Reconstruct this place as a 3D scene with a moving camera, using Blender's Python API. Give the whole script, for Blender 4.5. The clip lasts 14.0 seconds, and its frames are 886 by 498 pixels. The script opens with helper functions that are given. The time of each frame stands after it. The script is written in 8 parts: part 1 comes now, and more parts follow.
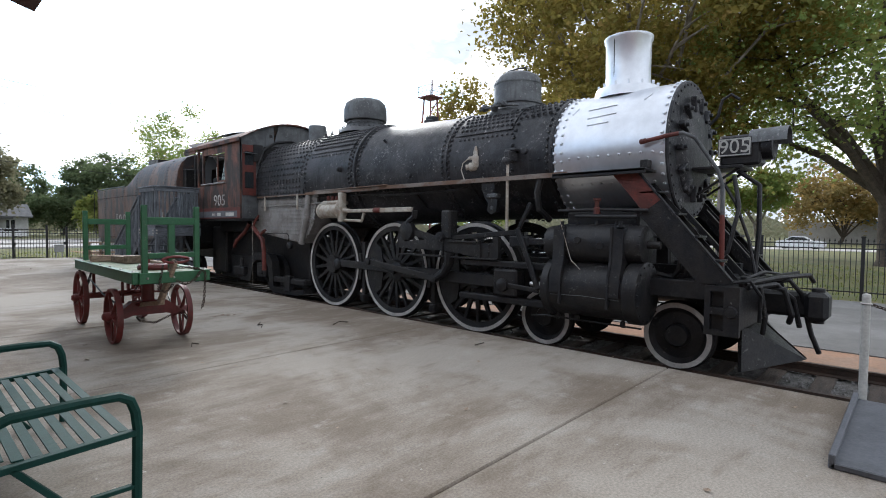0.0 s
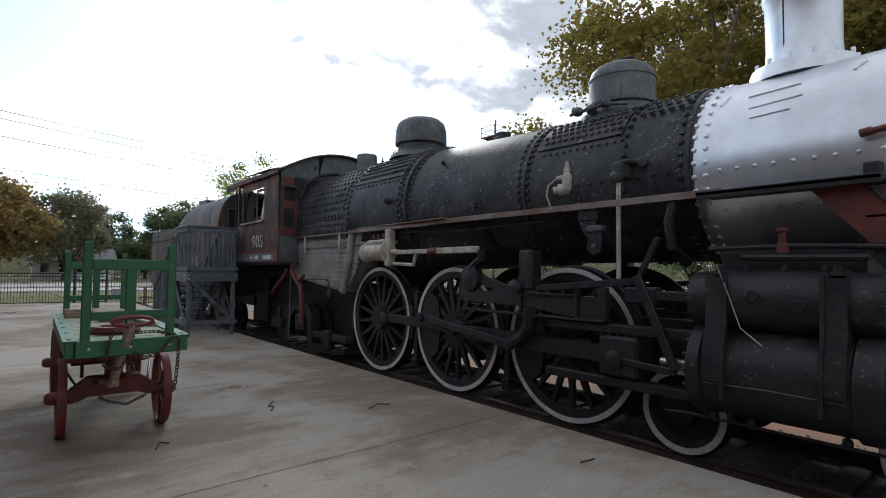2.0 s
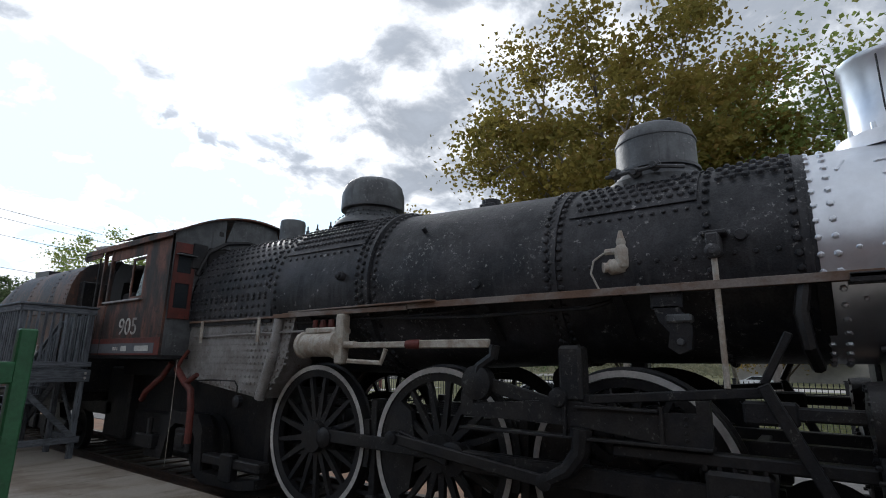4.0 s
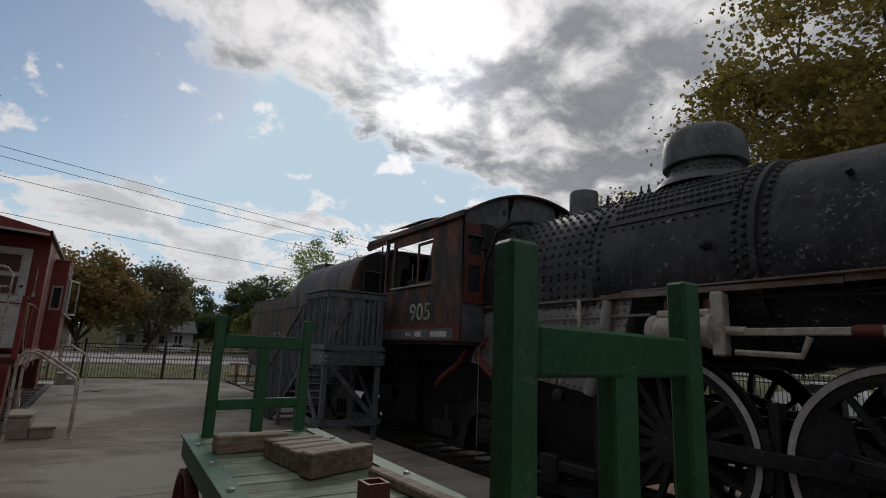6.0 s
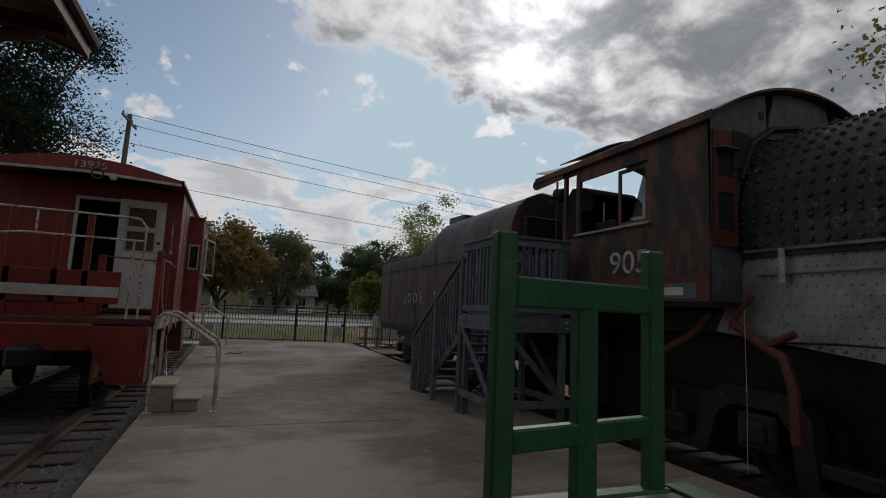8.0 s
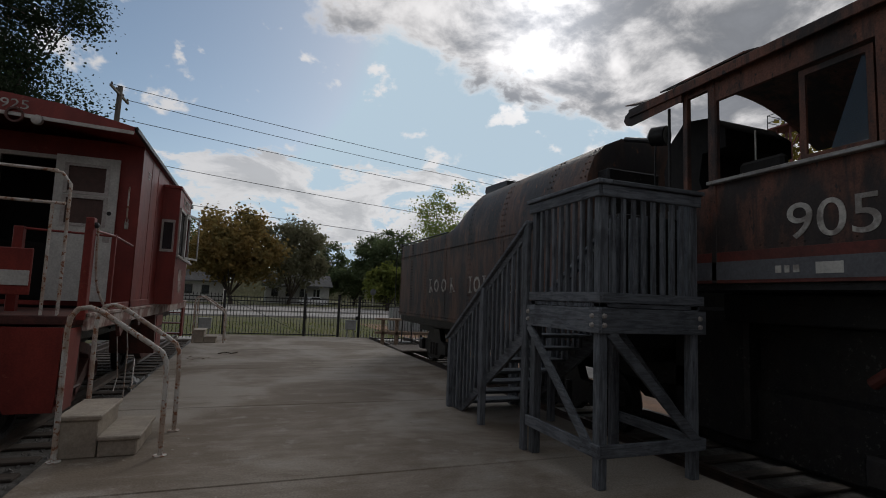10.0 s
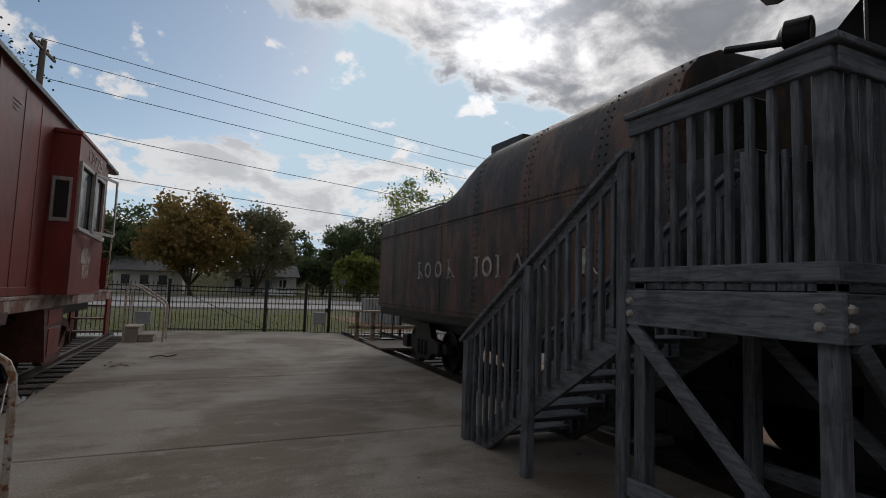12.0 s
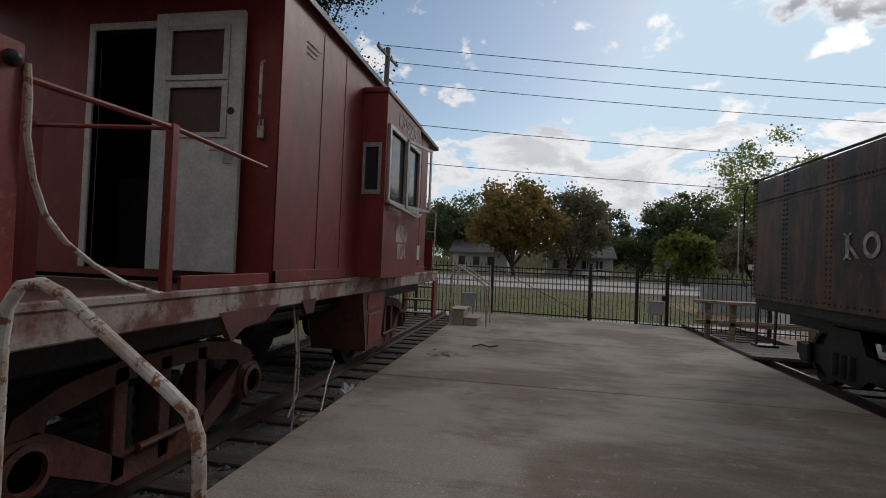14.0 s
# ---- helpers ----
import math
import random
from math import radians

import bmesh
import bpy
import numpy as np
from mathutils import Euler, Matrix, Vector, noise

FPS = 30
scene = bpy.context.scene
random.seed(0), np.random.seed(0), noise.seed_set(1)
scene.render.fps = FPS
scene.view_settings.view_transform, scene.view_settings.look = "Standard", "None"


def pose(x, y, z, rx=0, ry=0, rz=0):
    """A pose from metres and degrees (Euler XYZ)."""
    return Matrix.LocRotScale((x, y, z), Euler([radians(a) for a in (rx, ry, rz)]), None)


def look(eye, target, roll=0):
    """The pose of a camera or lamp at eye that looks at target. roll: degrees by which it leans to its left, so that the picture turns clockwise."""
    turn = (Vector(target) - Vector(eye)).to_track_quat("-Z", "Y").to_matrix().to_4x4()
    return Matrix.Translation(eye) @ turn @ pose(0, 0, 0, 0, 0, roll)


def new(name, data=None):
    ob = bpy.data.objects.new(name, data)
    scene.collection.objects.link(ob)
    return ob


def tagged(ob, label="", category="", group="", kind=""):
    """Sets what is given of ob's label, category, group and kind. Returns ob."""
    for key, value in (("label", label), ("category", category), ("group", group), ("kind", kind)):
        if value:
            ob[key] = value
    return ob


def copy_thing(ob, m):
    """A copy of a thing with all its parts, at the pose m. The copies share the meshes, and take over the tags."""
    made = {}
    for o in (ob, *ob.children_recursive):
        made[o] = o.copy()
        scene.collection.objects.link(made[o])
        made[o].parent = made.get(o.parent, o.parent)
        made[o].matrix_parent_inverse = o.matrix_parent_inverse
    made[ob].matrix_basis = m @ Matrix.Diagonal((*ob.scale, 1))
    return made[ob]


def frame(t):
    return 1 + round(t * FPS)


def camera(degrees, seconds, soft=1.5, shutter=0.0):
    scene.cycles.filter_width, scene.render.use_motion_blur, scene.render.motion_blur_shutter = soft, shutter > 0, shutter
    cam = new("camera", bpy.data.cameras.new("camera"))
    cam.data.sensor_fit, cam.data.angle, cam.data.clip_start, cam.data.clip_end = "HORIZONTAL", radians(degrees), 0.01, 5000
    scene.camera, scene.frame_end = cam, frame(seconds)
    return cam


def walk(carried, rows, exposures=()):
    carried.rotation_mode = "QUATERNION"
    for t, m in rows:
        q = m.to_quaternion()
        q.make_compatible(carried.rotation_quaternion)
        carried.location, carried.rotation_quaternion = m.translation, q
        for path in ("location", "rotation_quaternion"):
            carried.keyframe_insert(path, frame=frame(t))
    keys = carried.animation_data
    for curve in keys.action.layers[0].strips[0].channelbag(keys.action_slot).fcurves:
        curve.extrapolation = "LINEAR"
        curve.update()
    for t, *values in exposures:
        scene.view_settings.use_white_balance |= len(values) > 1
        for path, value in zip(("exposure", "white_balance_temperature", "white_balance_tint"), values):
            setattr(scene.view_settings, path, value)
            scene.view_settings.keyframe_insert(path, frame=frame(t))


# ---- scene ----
cam = camera(81.8, 14.0, 1.0)
EXPOSURES = [(0, 1.58, 6050, 9), (0.5, 1.5, 6050, 9), (1.0, 1.17, 6050, 9), (1.5, 1.05, 6050, 9), (2.0, 0.95, 6050, 9), (2.2, 0.9, 6050, 9), (4.3, 0.6, 6050, 9), (5.0, 0.33, 6250, 10), (5.5, -0.15, 6480, 11), (6.0, -0.32, 6480, 11), (7.0, -0.5, 6480, 11), (8.5, -0.5, 6480, 11), (11, -0.35, 6480, 11), (12.5, -0.28, 6480, 11), (13.5, -0.25, 6480, 11), (14, -0.1, 6480, 11)]
PATH = [
    (0, (-2.223, -0.516, 1.613), (-0.758, 0.843, 1.531), 0.5),
    (0.5, (-1.689, -0.159, 1.637), (-0.461, 1.42, 1.603), 0.7),
    (1, (-1.301, 0.313, 1.582), (-0.207, 1.987, 1.557), 1.0),
    (1.5, (-0.886, 0.748, 1.598), (0.282, 2.372, 1.578), 0.7),
    (2, (-0.611, 1.248, 1.64), (0.677, 2.775, 1.728), 0.6),
    (2.2, (-0.486, 1.465, 1.694), (0.932, 2.865, 1.867), 0.9),
    (4.3, (-0.279, 3.897, 1.733), (1.301, 5.04, 2.177), 0.8),
    (4.5, (-0.312, 4.086, 1.741), (1.258, 5.247, 2.174), 1.2),
    (5, (-0.462, 4.631, 1.81), (1.06, 5.863, 2.216), 1.0),
    (5.5, (-0.539, 5.173, 1.742), (0.707, 6.68, 2.161), 1.7),
    (6, (-0.735, 5.739, 1.663), (0.336, 7.383, 2.053), 2.4),
    (6.5, (-0.853, 6.401, 1.582), (0.058, 8.156, 1.884), 2.6),
    (7, (-0.935, 7.006, 1.575), (-0.136, 8.815, 1.871), 2.6),
    (7.5, (-0.853, 7.614, 1.594), (-0.084, 9.441, 1.859), 2.6),
    (8, (-0.772, 8.29, 1.608), (-0.036, 10.135, 1.841), 2.6),
    (8.5, (-0.601, 8.897, 1.612), (0.125, 10.75, 1.802), 2.1),
    (10.8, (-0.12, 11.882, 1.568), (0.559, 13.753, 1.762), 2.4),
    (11, (-0.095, 12.095, 1.57), (0.615, 13.955, 1.755), 2.0),
    (11.5, (0.058, 12.681, 1.546), (0.844, 14.511, 1.727), 2.0),
    (12, (0.197, 13.323, 1.508), (0.999, 15.149, 1.668), 1.9),
    (12.5, (0.272, 14.012, 1.497), (0.763, 15.947, 1.624), 1.9),
    (13, (0.304, 14.639, 1.494), (0.551, 16.619, 1.627), 1.6),
    (13.5, (0.306, 15.272, 1.516), (0.196, 17.265, 1.626), 2.1),
    (14, (0.158, 15.855, 1.518), (-0.201, 17.822, 1.56), 2.3),
]
walk(cam, [(t, look(eye, target, roll)) for t, eye, target, roll in PATH], EXPOSURES)

# ---- world, sun ----
SUN_AZ, SUN_EL = 31.0, 29.5
SUN_DIR = Vector((math.sin(radians(SUN_AZ)) * math.cos(radians(SUN_EL)), math.cos(radians(SUN_AZ)) * math.cos(radians(SUN_EL)), math.sin(radians(SUN_EL))))


class Nodes:
    """Short hand for building a node tree."""

    def __init__(self, tree):
        self.t = tree

    def put(self, kind, **ins):
        n = self.t.nodes.new("ShaderNode" + kind)
        return self.set(n, ins)

    def set(self, n, ins):
        for key, value in ins.items():
            key = key.replace("_", " ")
            sock = n.inputs[int(key[1:])] if key[0] == "i" and key[1:].isdigit() else n.inputs[key]
            if isinstance(value, bpy.types.NodeSocket):
                self.t.links.new(value, sock)
            else:
                sock.default_value = value
        return n

    def math(self, op, a, b=0.0, clamp=False):
        n = self.t.nodes.new("ShaderNodeMath")
        n.operation, n.use_clamp = op, clamp
        self.set(n, {"i0": a, "i1": b})
        return n.outputs[0]

    def ramp(self, fac, lo, hi):
        n = self.t.nodes.new("ShaderNodeMapRange")
        n.interpolation_type = "SMOOTHSTEP"
        self.set(n, {"i0": fac, "i1": lo, "i2": hi})
        return n.outputs[0]

    def mix(self, fac, a, b):
        n = self.t.nodes.new("ShaderNodeMix")
        n.data_type = "RGBA"
        for i, v in ((0, fac), (6, a), (7, b)):
            if isinstance(v, bpy.types.NodeSocket):
                self.t.links.new(v, n.inputs[i])
            else:
                n.inputs[i].default_value = (*v, 1) if isinstance(v, tuple) and len(v) == 3 else v
        return n.outputs[2]

    def noise(self, vec, scale, detail=3.0, rough=0.55, distort=0.0):
        n = self.put("TexNoise", Vector=vec, Scale=scale, Detail=detail, Roughness=rough, Distortion=distort)
        return n.outputs[0]


world = bpy.data.worlds.new("sky")
scene.world = world
world.use_nodes = True
W = Nodes(world.node_tree)
sky = W.put("TexSky")
sky.sky_type, sky.sun_disc = "NISHITA", False
sky.sun_elevation, sky.sun_rotation = radians(SUN_EL), radians(SUN_AZ)
sky.dust_density, sky.air_density = 0.6, 1.0
way = W.put("TexCoord").outputs["Generated"]
sep = W.put("SeparateXYZ", Vector=way)
dx, dy, dz = sep.outputs
rise = W.math("MAXIMUM", dz, 0.045)
u, v = W.math("DIVIDE", dx, rise), W.math("DIVIDE", dy, rise)
plane = W.put("CombineXYZ", X=u, Y=v).outputs[0]
toward = W.put("VectorMath", i0=way, i1=SUN_DIR)
toward.operation = "DOT_PRODUCT"
near_sun = W.math("MAXIMUM", toward.outputs["Value"], 0.0)
# cloud texture on a dome that flattens less towards the horizon than the plane does
soft_rise = W.math("ADD", W.math("MAXIMUM", dz, 0.0), 0.32)
dome = W.put("CombineXYZ", X=W.math("DIVIDE", dx, soft_rise), Y=W.math("DIVIDE", dy, soft_rise)).outputs[0]
billow = W.noise(dome, 5.2, 10.0, 0.60, 0.25)
broad = W.noise(dome, 2.0, 4.0, 0.55, 0.3)
round_way = W.put("VectorMath", i0=way, i1=(1.0, 1.0, 1.35))
round_way.operation = "MULTIPLY"
puff = W.noise(round_way.outputs[0], 11.5, 9.0, 0.56, 0.15)
flat_way = W.put("VectorMath", i0=way, i1=(1.0, 1.0, 2.1))
flat_way.operation = "MULTIPLY"
low = W.noise(flat_way.outputs[0], 6.5, 11.0, 0.64, 0.3)
# the bank of cloud overhead ends along a line across the sky; beyond it lie small puffs and a low far bank
edge = W.math("SUBTRACT", W.math("ADD", W.math("MULTIPLY", u, 0.30), 1.74), v)
wob = W.math("MULTIPLY", W.math("SUBTRACT", W.math("ADD", W.math("MULTIPLY", billow, 0.7), W.math("MULTIPLY", broad, 0.3)), 0.5), 1.9)
bank = W.ramp(W.math("ADD", edge, wob), -0.12, 0.10)
puffs = W.math("MULTIPLY", W.ramp(puff, 0.605, 0.70), W.ramp(dz, 0.13, 0.2))
lift = W.math("SUBTRACT", low, W.math("MULTIPLY", W.math("MAXIMUM", W.math("SUBTRACT", dz, 0.225), 0.0), 5.5))
lift = W.math("SUBTRACT", lift, W.math("MULTIPLY", W.math("MAXIMUM", W.math("SUBTRACT", 0.18, dz), 0.0), 0.7))
band = W.ramp(lift, 0.39, 0.46)
haze = W.ramp(dz, 0.20, 0.03)
mask = W.math("MAXIMUM", W.math("MAXIMUM", bank, W.math("MULTIPLY", puffs, 0.9)), W.math("MULTIPLY", band, 0.88))
core = W.math("ADD", W.math("MULTIPLY", billow, 0.60), W.math("MULTIPLY", broad, 0.40))
thick = W.math("MULTIPLY", W.ramp(W.math("ADD", core, W.math("MULTIPLY", W.math("MINIMUM", edge, 1.3), 0.060)), 0.43, 0.61), bank)
under = W.math("MULTIPLY", W.math("MULTIPLY", W.ramp(low, 0.47, 0.62), band), 0.45)
thick = W.math("MAXIMUM", thick, under)
glow = W.math("POWER", near_sun, 160.0)
wide = W.math("POWER", near_sun, 9.0)
lit = W.math("ADD", W.math("ADD", 0.86, W.math("MULTIPLY", glow, 1.2)), W.math("MULTIPLY", wide, 0.30))
dim = W.math("ADD", W.math("MULTIPLY", W.math("ADD", W.math("MULTIPLY", billow, 1.3), 0.38), 0.285), W.math("MULTIPLY", glow, 0.40))
bright = W.put("CombineColor", Red=lit, Green=W.math("MULTIPLY", lit, 0.985), Blue=W.math("MULTIPLY", lit, 0.98)).outputs[0]
dark = W.put("CombineColor", Red=W.math("MULTIPLY", dim, 0.95), Green=dim, Blue=W.math("MULTIPLY", dim, 1.09)).outputs[0]
cloud = W.mix(thick, bright, dark)
clear = W.put("VectorMath", i0=sky.outputs[0], i1=(0.118, 0.118, 0.112))
clear.operation = "MULTIPLY"
cap = W.put("VectorMath", i0=clear.outputs[0], i1=(0.62, 0.80, 0.93))
cap.operation = "MINIMUM"
veil = W.mix(W.math("ADD", W.math("MULTIPLY", haze, 0.6), W.math("MULTIPLY", wide, 0.3), True), cap.outputs[0], (0.62, 0.74, 0.86))
W.t.links.new(W.mix(mask, veil, cloud), W.t.nodes["Background"].inputs[0])
W.t.nodes["Background"].inputs[1].default_value = 1.0
sun = new("sun", bpy.data.lights.new("sun", "SUN"))
sun.data.energy, sun.data.angle, sun.data.color = 0.7, radians(14), (1.0, 0.95, 0.88)
sun.matrix_world = look(SUN_DIR * 50, (0, 0, 0))


# ---- materials ----
def paint(name, base, second=None, amount=0.5, scale=1.5, rough=0.6, metal=0.0, bump=0.15, grain=40.0, third=None, third_at=0.66,
          stretch=(1, 1, 1), varied=0.0, spec=0.5, drip=0.0, rough_tone=0.22):
    """A worn surface: base colour, a second tone in broad patches, a third in small spots, fine grain relief."""
    m = bpy.data.materials.new(name)
    m.use_nodes = True
    n = Nodes(m.node_tree)
    bsdf = m.node_tree.nodes["Principled BSDF"]
    pos = n.put("NewGeometry").outputs["Position"]
    st = n.put("VectorMath", i0=pos, i1=stretch)
    st.operation = "MULTIPLY"
    st = st.outputs[0]
    second = second or tuple(c * 0.7 for c in base)
    broad = n.noise(st, scale, 6.0, 0.6)
    fine = n.noise(pos, grain, 4.0, 0.6)
    col = n.mix(n.math("MULTIPLY", n.ramp(broad, 0.41, 0.59), amount), base, second)
    mid = n.noise(st, scale * 6.0, 5.0, 0.65)
    if third:
        col = n.mix(n.ramp(mid, third_at, third_at + 0.05), col, third)
    light = n.put("HueSaturation", Color=col, Value=n.math("ADD", 1.0 - rough_tone * 1.1, n.math("ADD", n.math("MULTIPLY", n.ramp(fine, 0.30, 0.70), rough_tone), n.math("MULTIPLY", n.ramp(n.noise(st, scale * 2.6, 7.0, 0.7), 0.28, 0.72), rough_tone * 1.2))))
    col = light.outputs[0]
    if drip:
        long_way = n.put("VectorMath", i0=pos, i1=(5.0, 5.0, 0.55))
        long_way.operation = "MULTIPLY"
        runs = n.noise(long_way.outputs[0], 2.2, 6.0, 0.65)
        col = n.mix(n.math("MULTIPLY", n.ramp(runs, 0.50, 0.68), drip), col, second)
        chips = n.math("MULTIPLY", n.ramp(n.noise(pos, 22.0, 6.0, 0.72), 0.575, 0.63), n.ramp(n.noise(pos, 1.7, 3.0, 0.6), 0.50, 0.60))
        col = n.mix(n.math("MULTIPLY", chips, 0.8), col, third or second)
    if varied:
        rnd = n.put("ObjectInfo").outputs["Random"]
        tone = n.put("HueSaturation", Color=col, Value=n.math("ADD", 1 - varied, n.math("MULTIPLY", rnd, 2 * varied)))
        col = tone.outputs[0]
    n.set(bsdf, {"Base Color": col, "Metallic": metal, "Roughness": n.math("ADD", rough - 0.1, n.math("MULTIPLY", mid, 0.2)),
                 "Specular IOR Level": spec})
    if bump:
        rel = n.math("ADD", n.math("MULTIPLY", fine, 0.4), mid)
        b = n.put("Bump", Strength=bump, Distance=0.02, Height=rel)
        n.set(bsdf, {"Normal": b.outputs[0]})
    return m


BLACK = paint("black_engine_paint", (0.019, 0.0205, 0.024), (0.052, 0.051, 0.055), 0.75, 1.6, 0.46, 0, 0.4, 55, (0.22, 0.215, 0.21), 0.635, (1, 0.8, 1), 0, 0.26, 0.8, 0.5)
SOOT = paint("dark_running_gear_paint", (0.0145, 0.015, 0.0175), (0.026, 0.024, 0.023), 0.7, 3.0, 0.42, 0, 0.3, 55, (0.10, 0.095, 0.09), 0.675, (1, 1, 1), 0, 0.28, 0.5, 0.4)
LEAD = paint("grey_graphite_paint", (0.105, 0.112, 0.118), (0.045, 0.046, 0.05), 0.7, 2.4, 0.5, 0.15, 0.2, 50, (0.26, 0.26, 0.26), 0.655, (1, 1, 1), 0, 0.5, 0.7)
SILVER = paint("aluminium_paint", (0.72, 0.75, 0.80), (0.56, 0.57, 0.60), 0.5, 1.1, 0.33, 0.75, 0.10, 8, None, 0.66, (1, 1, 1), 0, 0.5, 0.0, 0.08)
ASHGREY = paint("faded_silver_firebox_paint", (0.30, 0.29, 0.285), (0.17, 0.155, 0.145), 0.7, 2.6, 0.45, 0.3, 0.2, 60, (0.11, 0.07, 0.05), 0.665, (1, 1, 1), 0, 0.5, 0.45)
RUST = paint("rusted_black_plate", (0.150, 0.062, 0.040), (0.022, 0.020, 0.020), 0.95, 1.5, 0.65, 0, 0.25, 60, (0.030, 0.024, 0.022), 0.60, (1, 1.4, 0.55), 0, 0.4, 0.7, 0.45)
TENDER = paint("faded_tender_plate", (0.112, 0.062, 0.045), (0.026, 0.026, 0.029), 0.95, 1.3, 0.55, 0, 0.3, 60, (0.150, 0.070, 0.043), 0.61, (1, 1.5, 0.6), 0, 0.4, 0.75, 0.45)
TIRE = paint("white_painted_tyre_edge", (0.52, 0.50, 0.48), (0.36, 0.34, 0.32), 0.6, 5, 0.6, 0, 0.1)
OXIDE = paint("red_oxide_paint", (0.125, 0.028, 0.021), (0.070, 0.022, 0.017), 0.7, 3, 0.6, 0, 0.15, 40, (0.06, 0.03, 0.025), 0.64, (1, 1, 1), 0, 0.4, 0.4)
BOARD = paint("rusty_running_board", (0.20, 0.17, 0.15), (0.13, 0.07, 0.04), 0.9, 3, 0.7, 0, 0.2, 60, None, 0.6, (1, 0.6, 1))
CREAM = paint("dirty_white_casting", (0.42, 0.39, 0.34), (0.26, 0.20, 0.15), 0.7, 7, 0.55, 0, 0.15, 60, (0.2, 0.09, 0.04), 0.66)
LETTER = paint("worn_white_lettering", (0.46, 0.45, 0.42), (0.16, 0.14, 0.13), 0.8, 6, 0.7, 0, 0.05)
STEEL = paint("bright_steel", (0.55, 0.55, 0.55), None, 0.4, 8, 0.3, 0.9, 0.05)
STEPCON = paint("tan_precast_concrete", (0.36, 0.31, 0.25), (0.28, 0.24, 0.2), 0.6, 3, 0.85, 0, 0.15)
GREEN = paint("green_cart_paint", (0.020, 0.098, 0.038), (0.028, 0.125, 0.052), 0.6, 4, 0.5, 0, 0.2, 60, (0.10, 0.15, 0.10), 0.68, (1, 1, 1), 0, 0.5, 0.5)
CARTRED = paint("dark_red_cart_paint", (0.15, 0.022, 0.020), (0.09, 0.022, 0.018), 0.7, 5, 0.55, 0, 0.12)
BENCH = paint("dark_green_coated_steel", (0.008, 0.045, 0.036), (0.012, 0.052, 0.043), 0.5, 6, 0.6, 0, 0.08, 200, None, 0.66, (1, 1, 1), 0, 0.2)
CABRED = paint("caboose_red_paint", (0.205, 0.030, 0.023), (0.140, 0.021, 0.018), 0.7, 1.2, 0.46, 0, 0.10, 60, (0.25, 0.07, 0.05), 0.69, (1, 1, 0.7), 0, 0.4, 0.35, 0.28)
DOORWHITE = paint("off_white_door_paint", (0.50, 0.50, 0.47), (0.40, 0.40, 0.38), 0.6, 2, 0.55, 0, 0.08)
SILL = paint("peeling_white_and_red_sill", (0.36, 0.30, 0.27), (0.15, 0.055, 0.04), 1.0, 3.5, 0.7, 0, 0.25, 60, (0.10, 0.05, 0.035), 0.62)
ALU = paint("dull_aluminium_frame", (0.42, 0.40, 0.38), (0.32, 0.29, 0.27), 0.6, 8, 0.45, 0.4, 0.08)
GRILLE = paint("brown_window_screen", (0.085, 0.050, 0.043), (0.06, 0.04, 0.035), 0.5, 8, 0.8, 0, 0.1, 300)
PIPE = paint("white_pipe_paint_with_rust", (0.55, 0.53, 0.50), (0.38, 0.27, 0.20), 0.8, 3.5, 0.5, 0, 0.2, 80, (0.24, 0.10, 0.045), 0.54)
TRUCKRED = paint("brown_red_cast_steel", (0.115, 0.038, 0.030), (0.055, 0.026, 0.022), 0.8, 3, 0.6, 0, 0.25, 50, (0.15, 0.08, 0.06), 0.67, (1, 1, 1), 0, 0.4, 0.4, 0.4)
RAIL = paint("rusty_rail_steel", (0.075, 0.048, 0.036), (0.045, 0.035, 0.03), 0.7, 4, 0.6, 0.3, 0.2)
TIE = paint("old_tie_timber", (0.085, 0.065, 0.052), (0.05, 0.04, 0.034), 0.8, 4, 0.9, 0, 0.5, 50, (0.13, 0.11, 0.09), 0.64, (0.6, 4, 4), 0.2)
GRAVEL = paint("grey_ballast", (0.13, 0.125, 0.12), (0.07, 0.066, 0.06), 0.8, 9, 0.95, 0, 0.9, 45, (0.22, 0.21, 0.2), 0.6)
STONE = paint("ballast_stone", (0.20, 0.195, 0.19), (0.11, 0.105, 0.10), 0.8, 14, 0.9, 0, 0.3)
GRASS = paint("dry_autumn_grass", (0.125, 0.120, 0.042), (0.085, 0.10, 0.032), 0.8, 0.4, 0.95, 0, 0.7, 25, (0.20, 0.165, 0.08), 0.57)
LEAFLITTER = paint("dirt_strip", (0.30, 0.17, 0.105), (0.22, 0.15, 0.11), 0.8, 0.8, 0.95, 0, 0.4, 30)
ASPHALT = paint("old_asphalt", (0.17, 0.165, 0.16), (0.12, 0.115, 0.11), 0.8, 0.6, 0.9, 0, 0.3, 60, (0.22, 0.19, 0.16), 0.68)
PAVE = paint("pale_concrete_road", (0.42, 0.40, 0.385), (0.36, 0.34, 0.33), 0.6, 0.3, 0.9, 0, 0.1)
IRON = paint("black_fence_paint", (0.012, 0.012, 0.013), None, 0.4, 6, 0.45, 0, 0.08)
BARK = paint("brown_bark", (0.085, 0.065, 0.05), (0.05, 0.04, 0.032), 0.8, 4, 0.95, 0, 0.8, 25)
PALEBARK = paint("pale_sycamore_bark", (0.24, 0.21, 0.175), (0.13, 0.105, 0.085), 0.8, 2.5, 0.9, 0, 0.5, 25)
POLEWOOD = paint("grey_pole_timber", (0.22, 0.19, 0.165), (0.15, 0.13, 0.115), 0.7, 3, 0.9, 0, 0.4, 40, None, 0.6, (4, 4, 0.4))
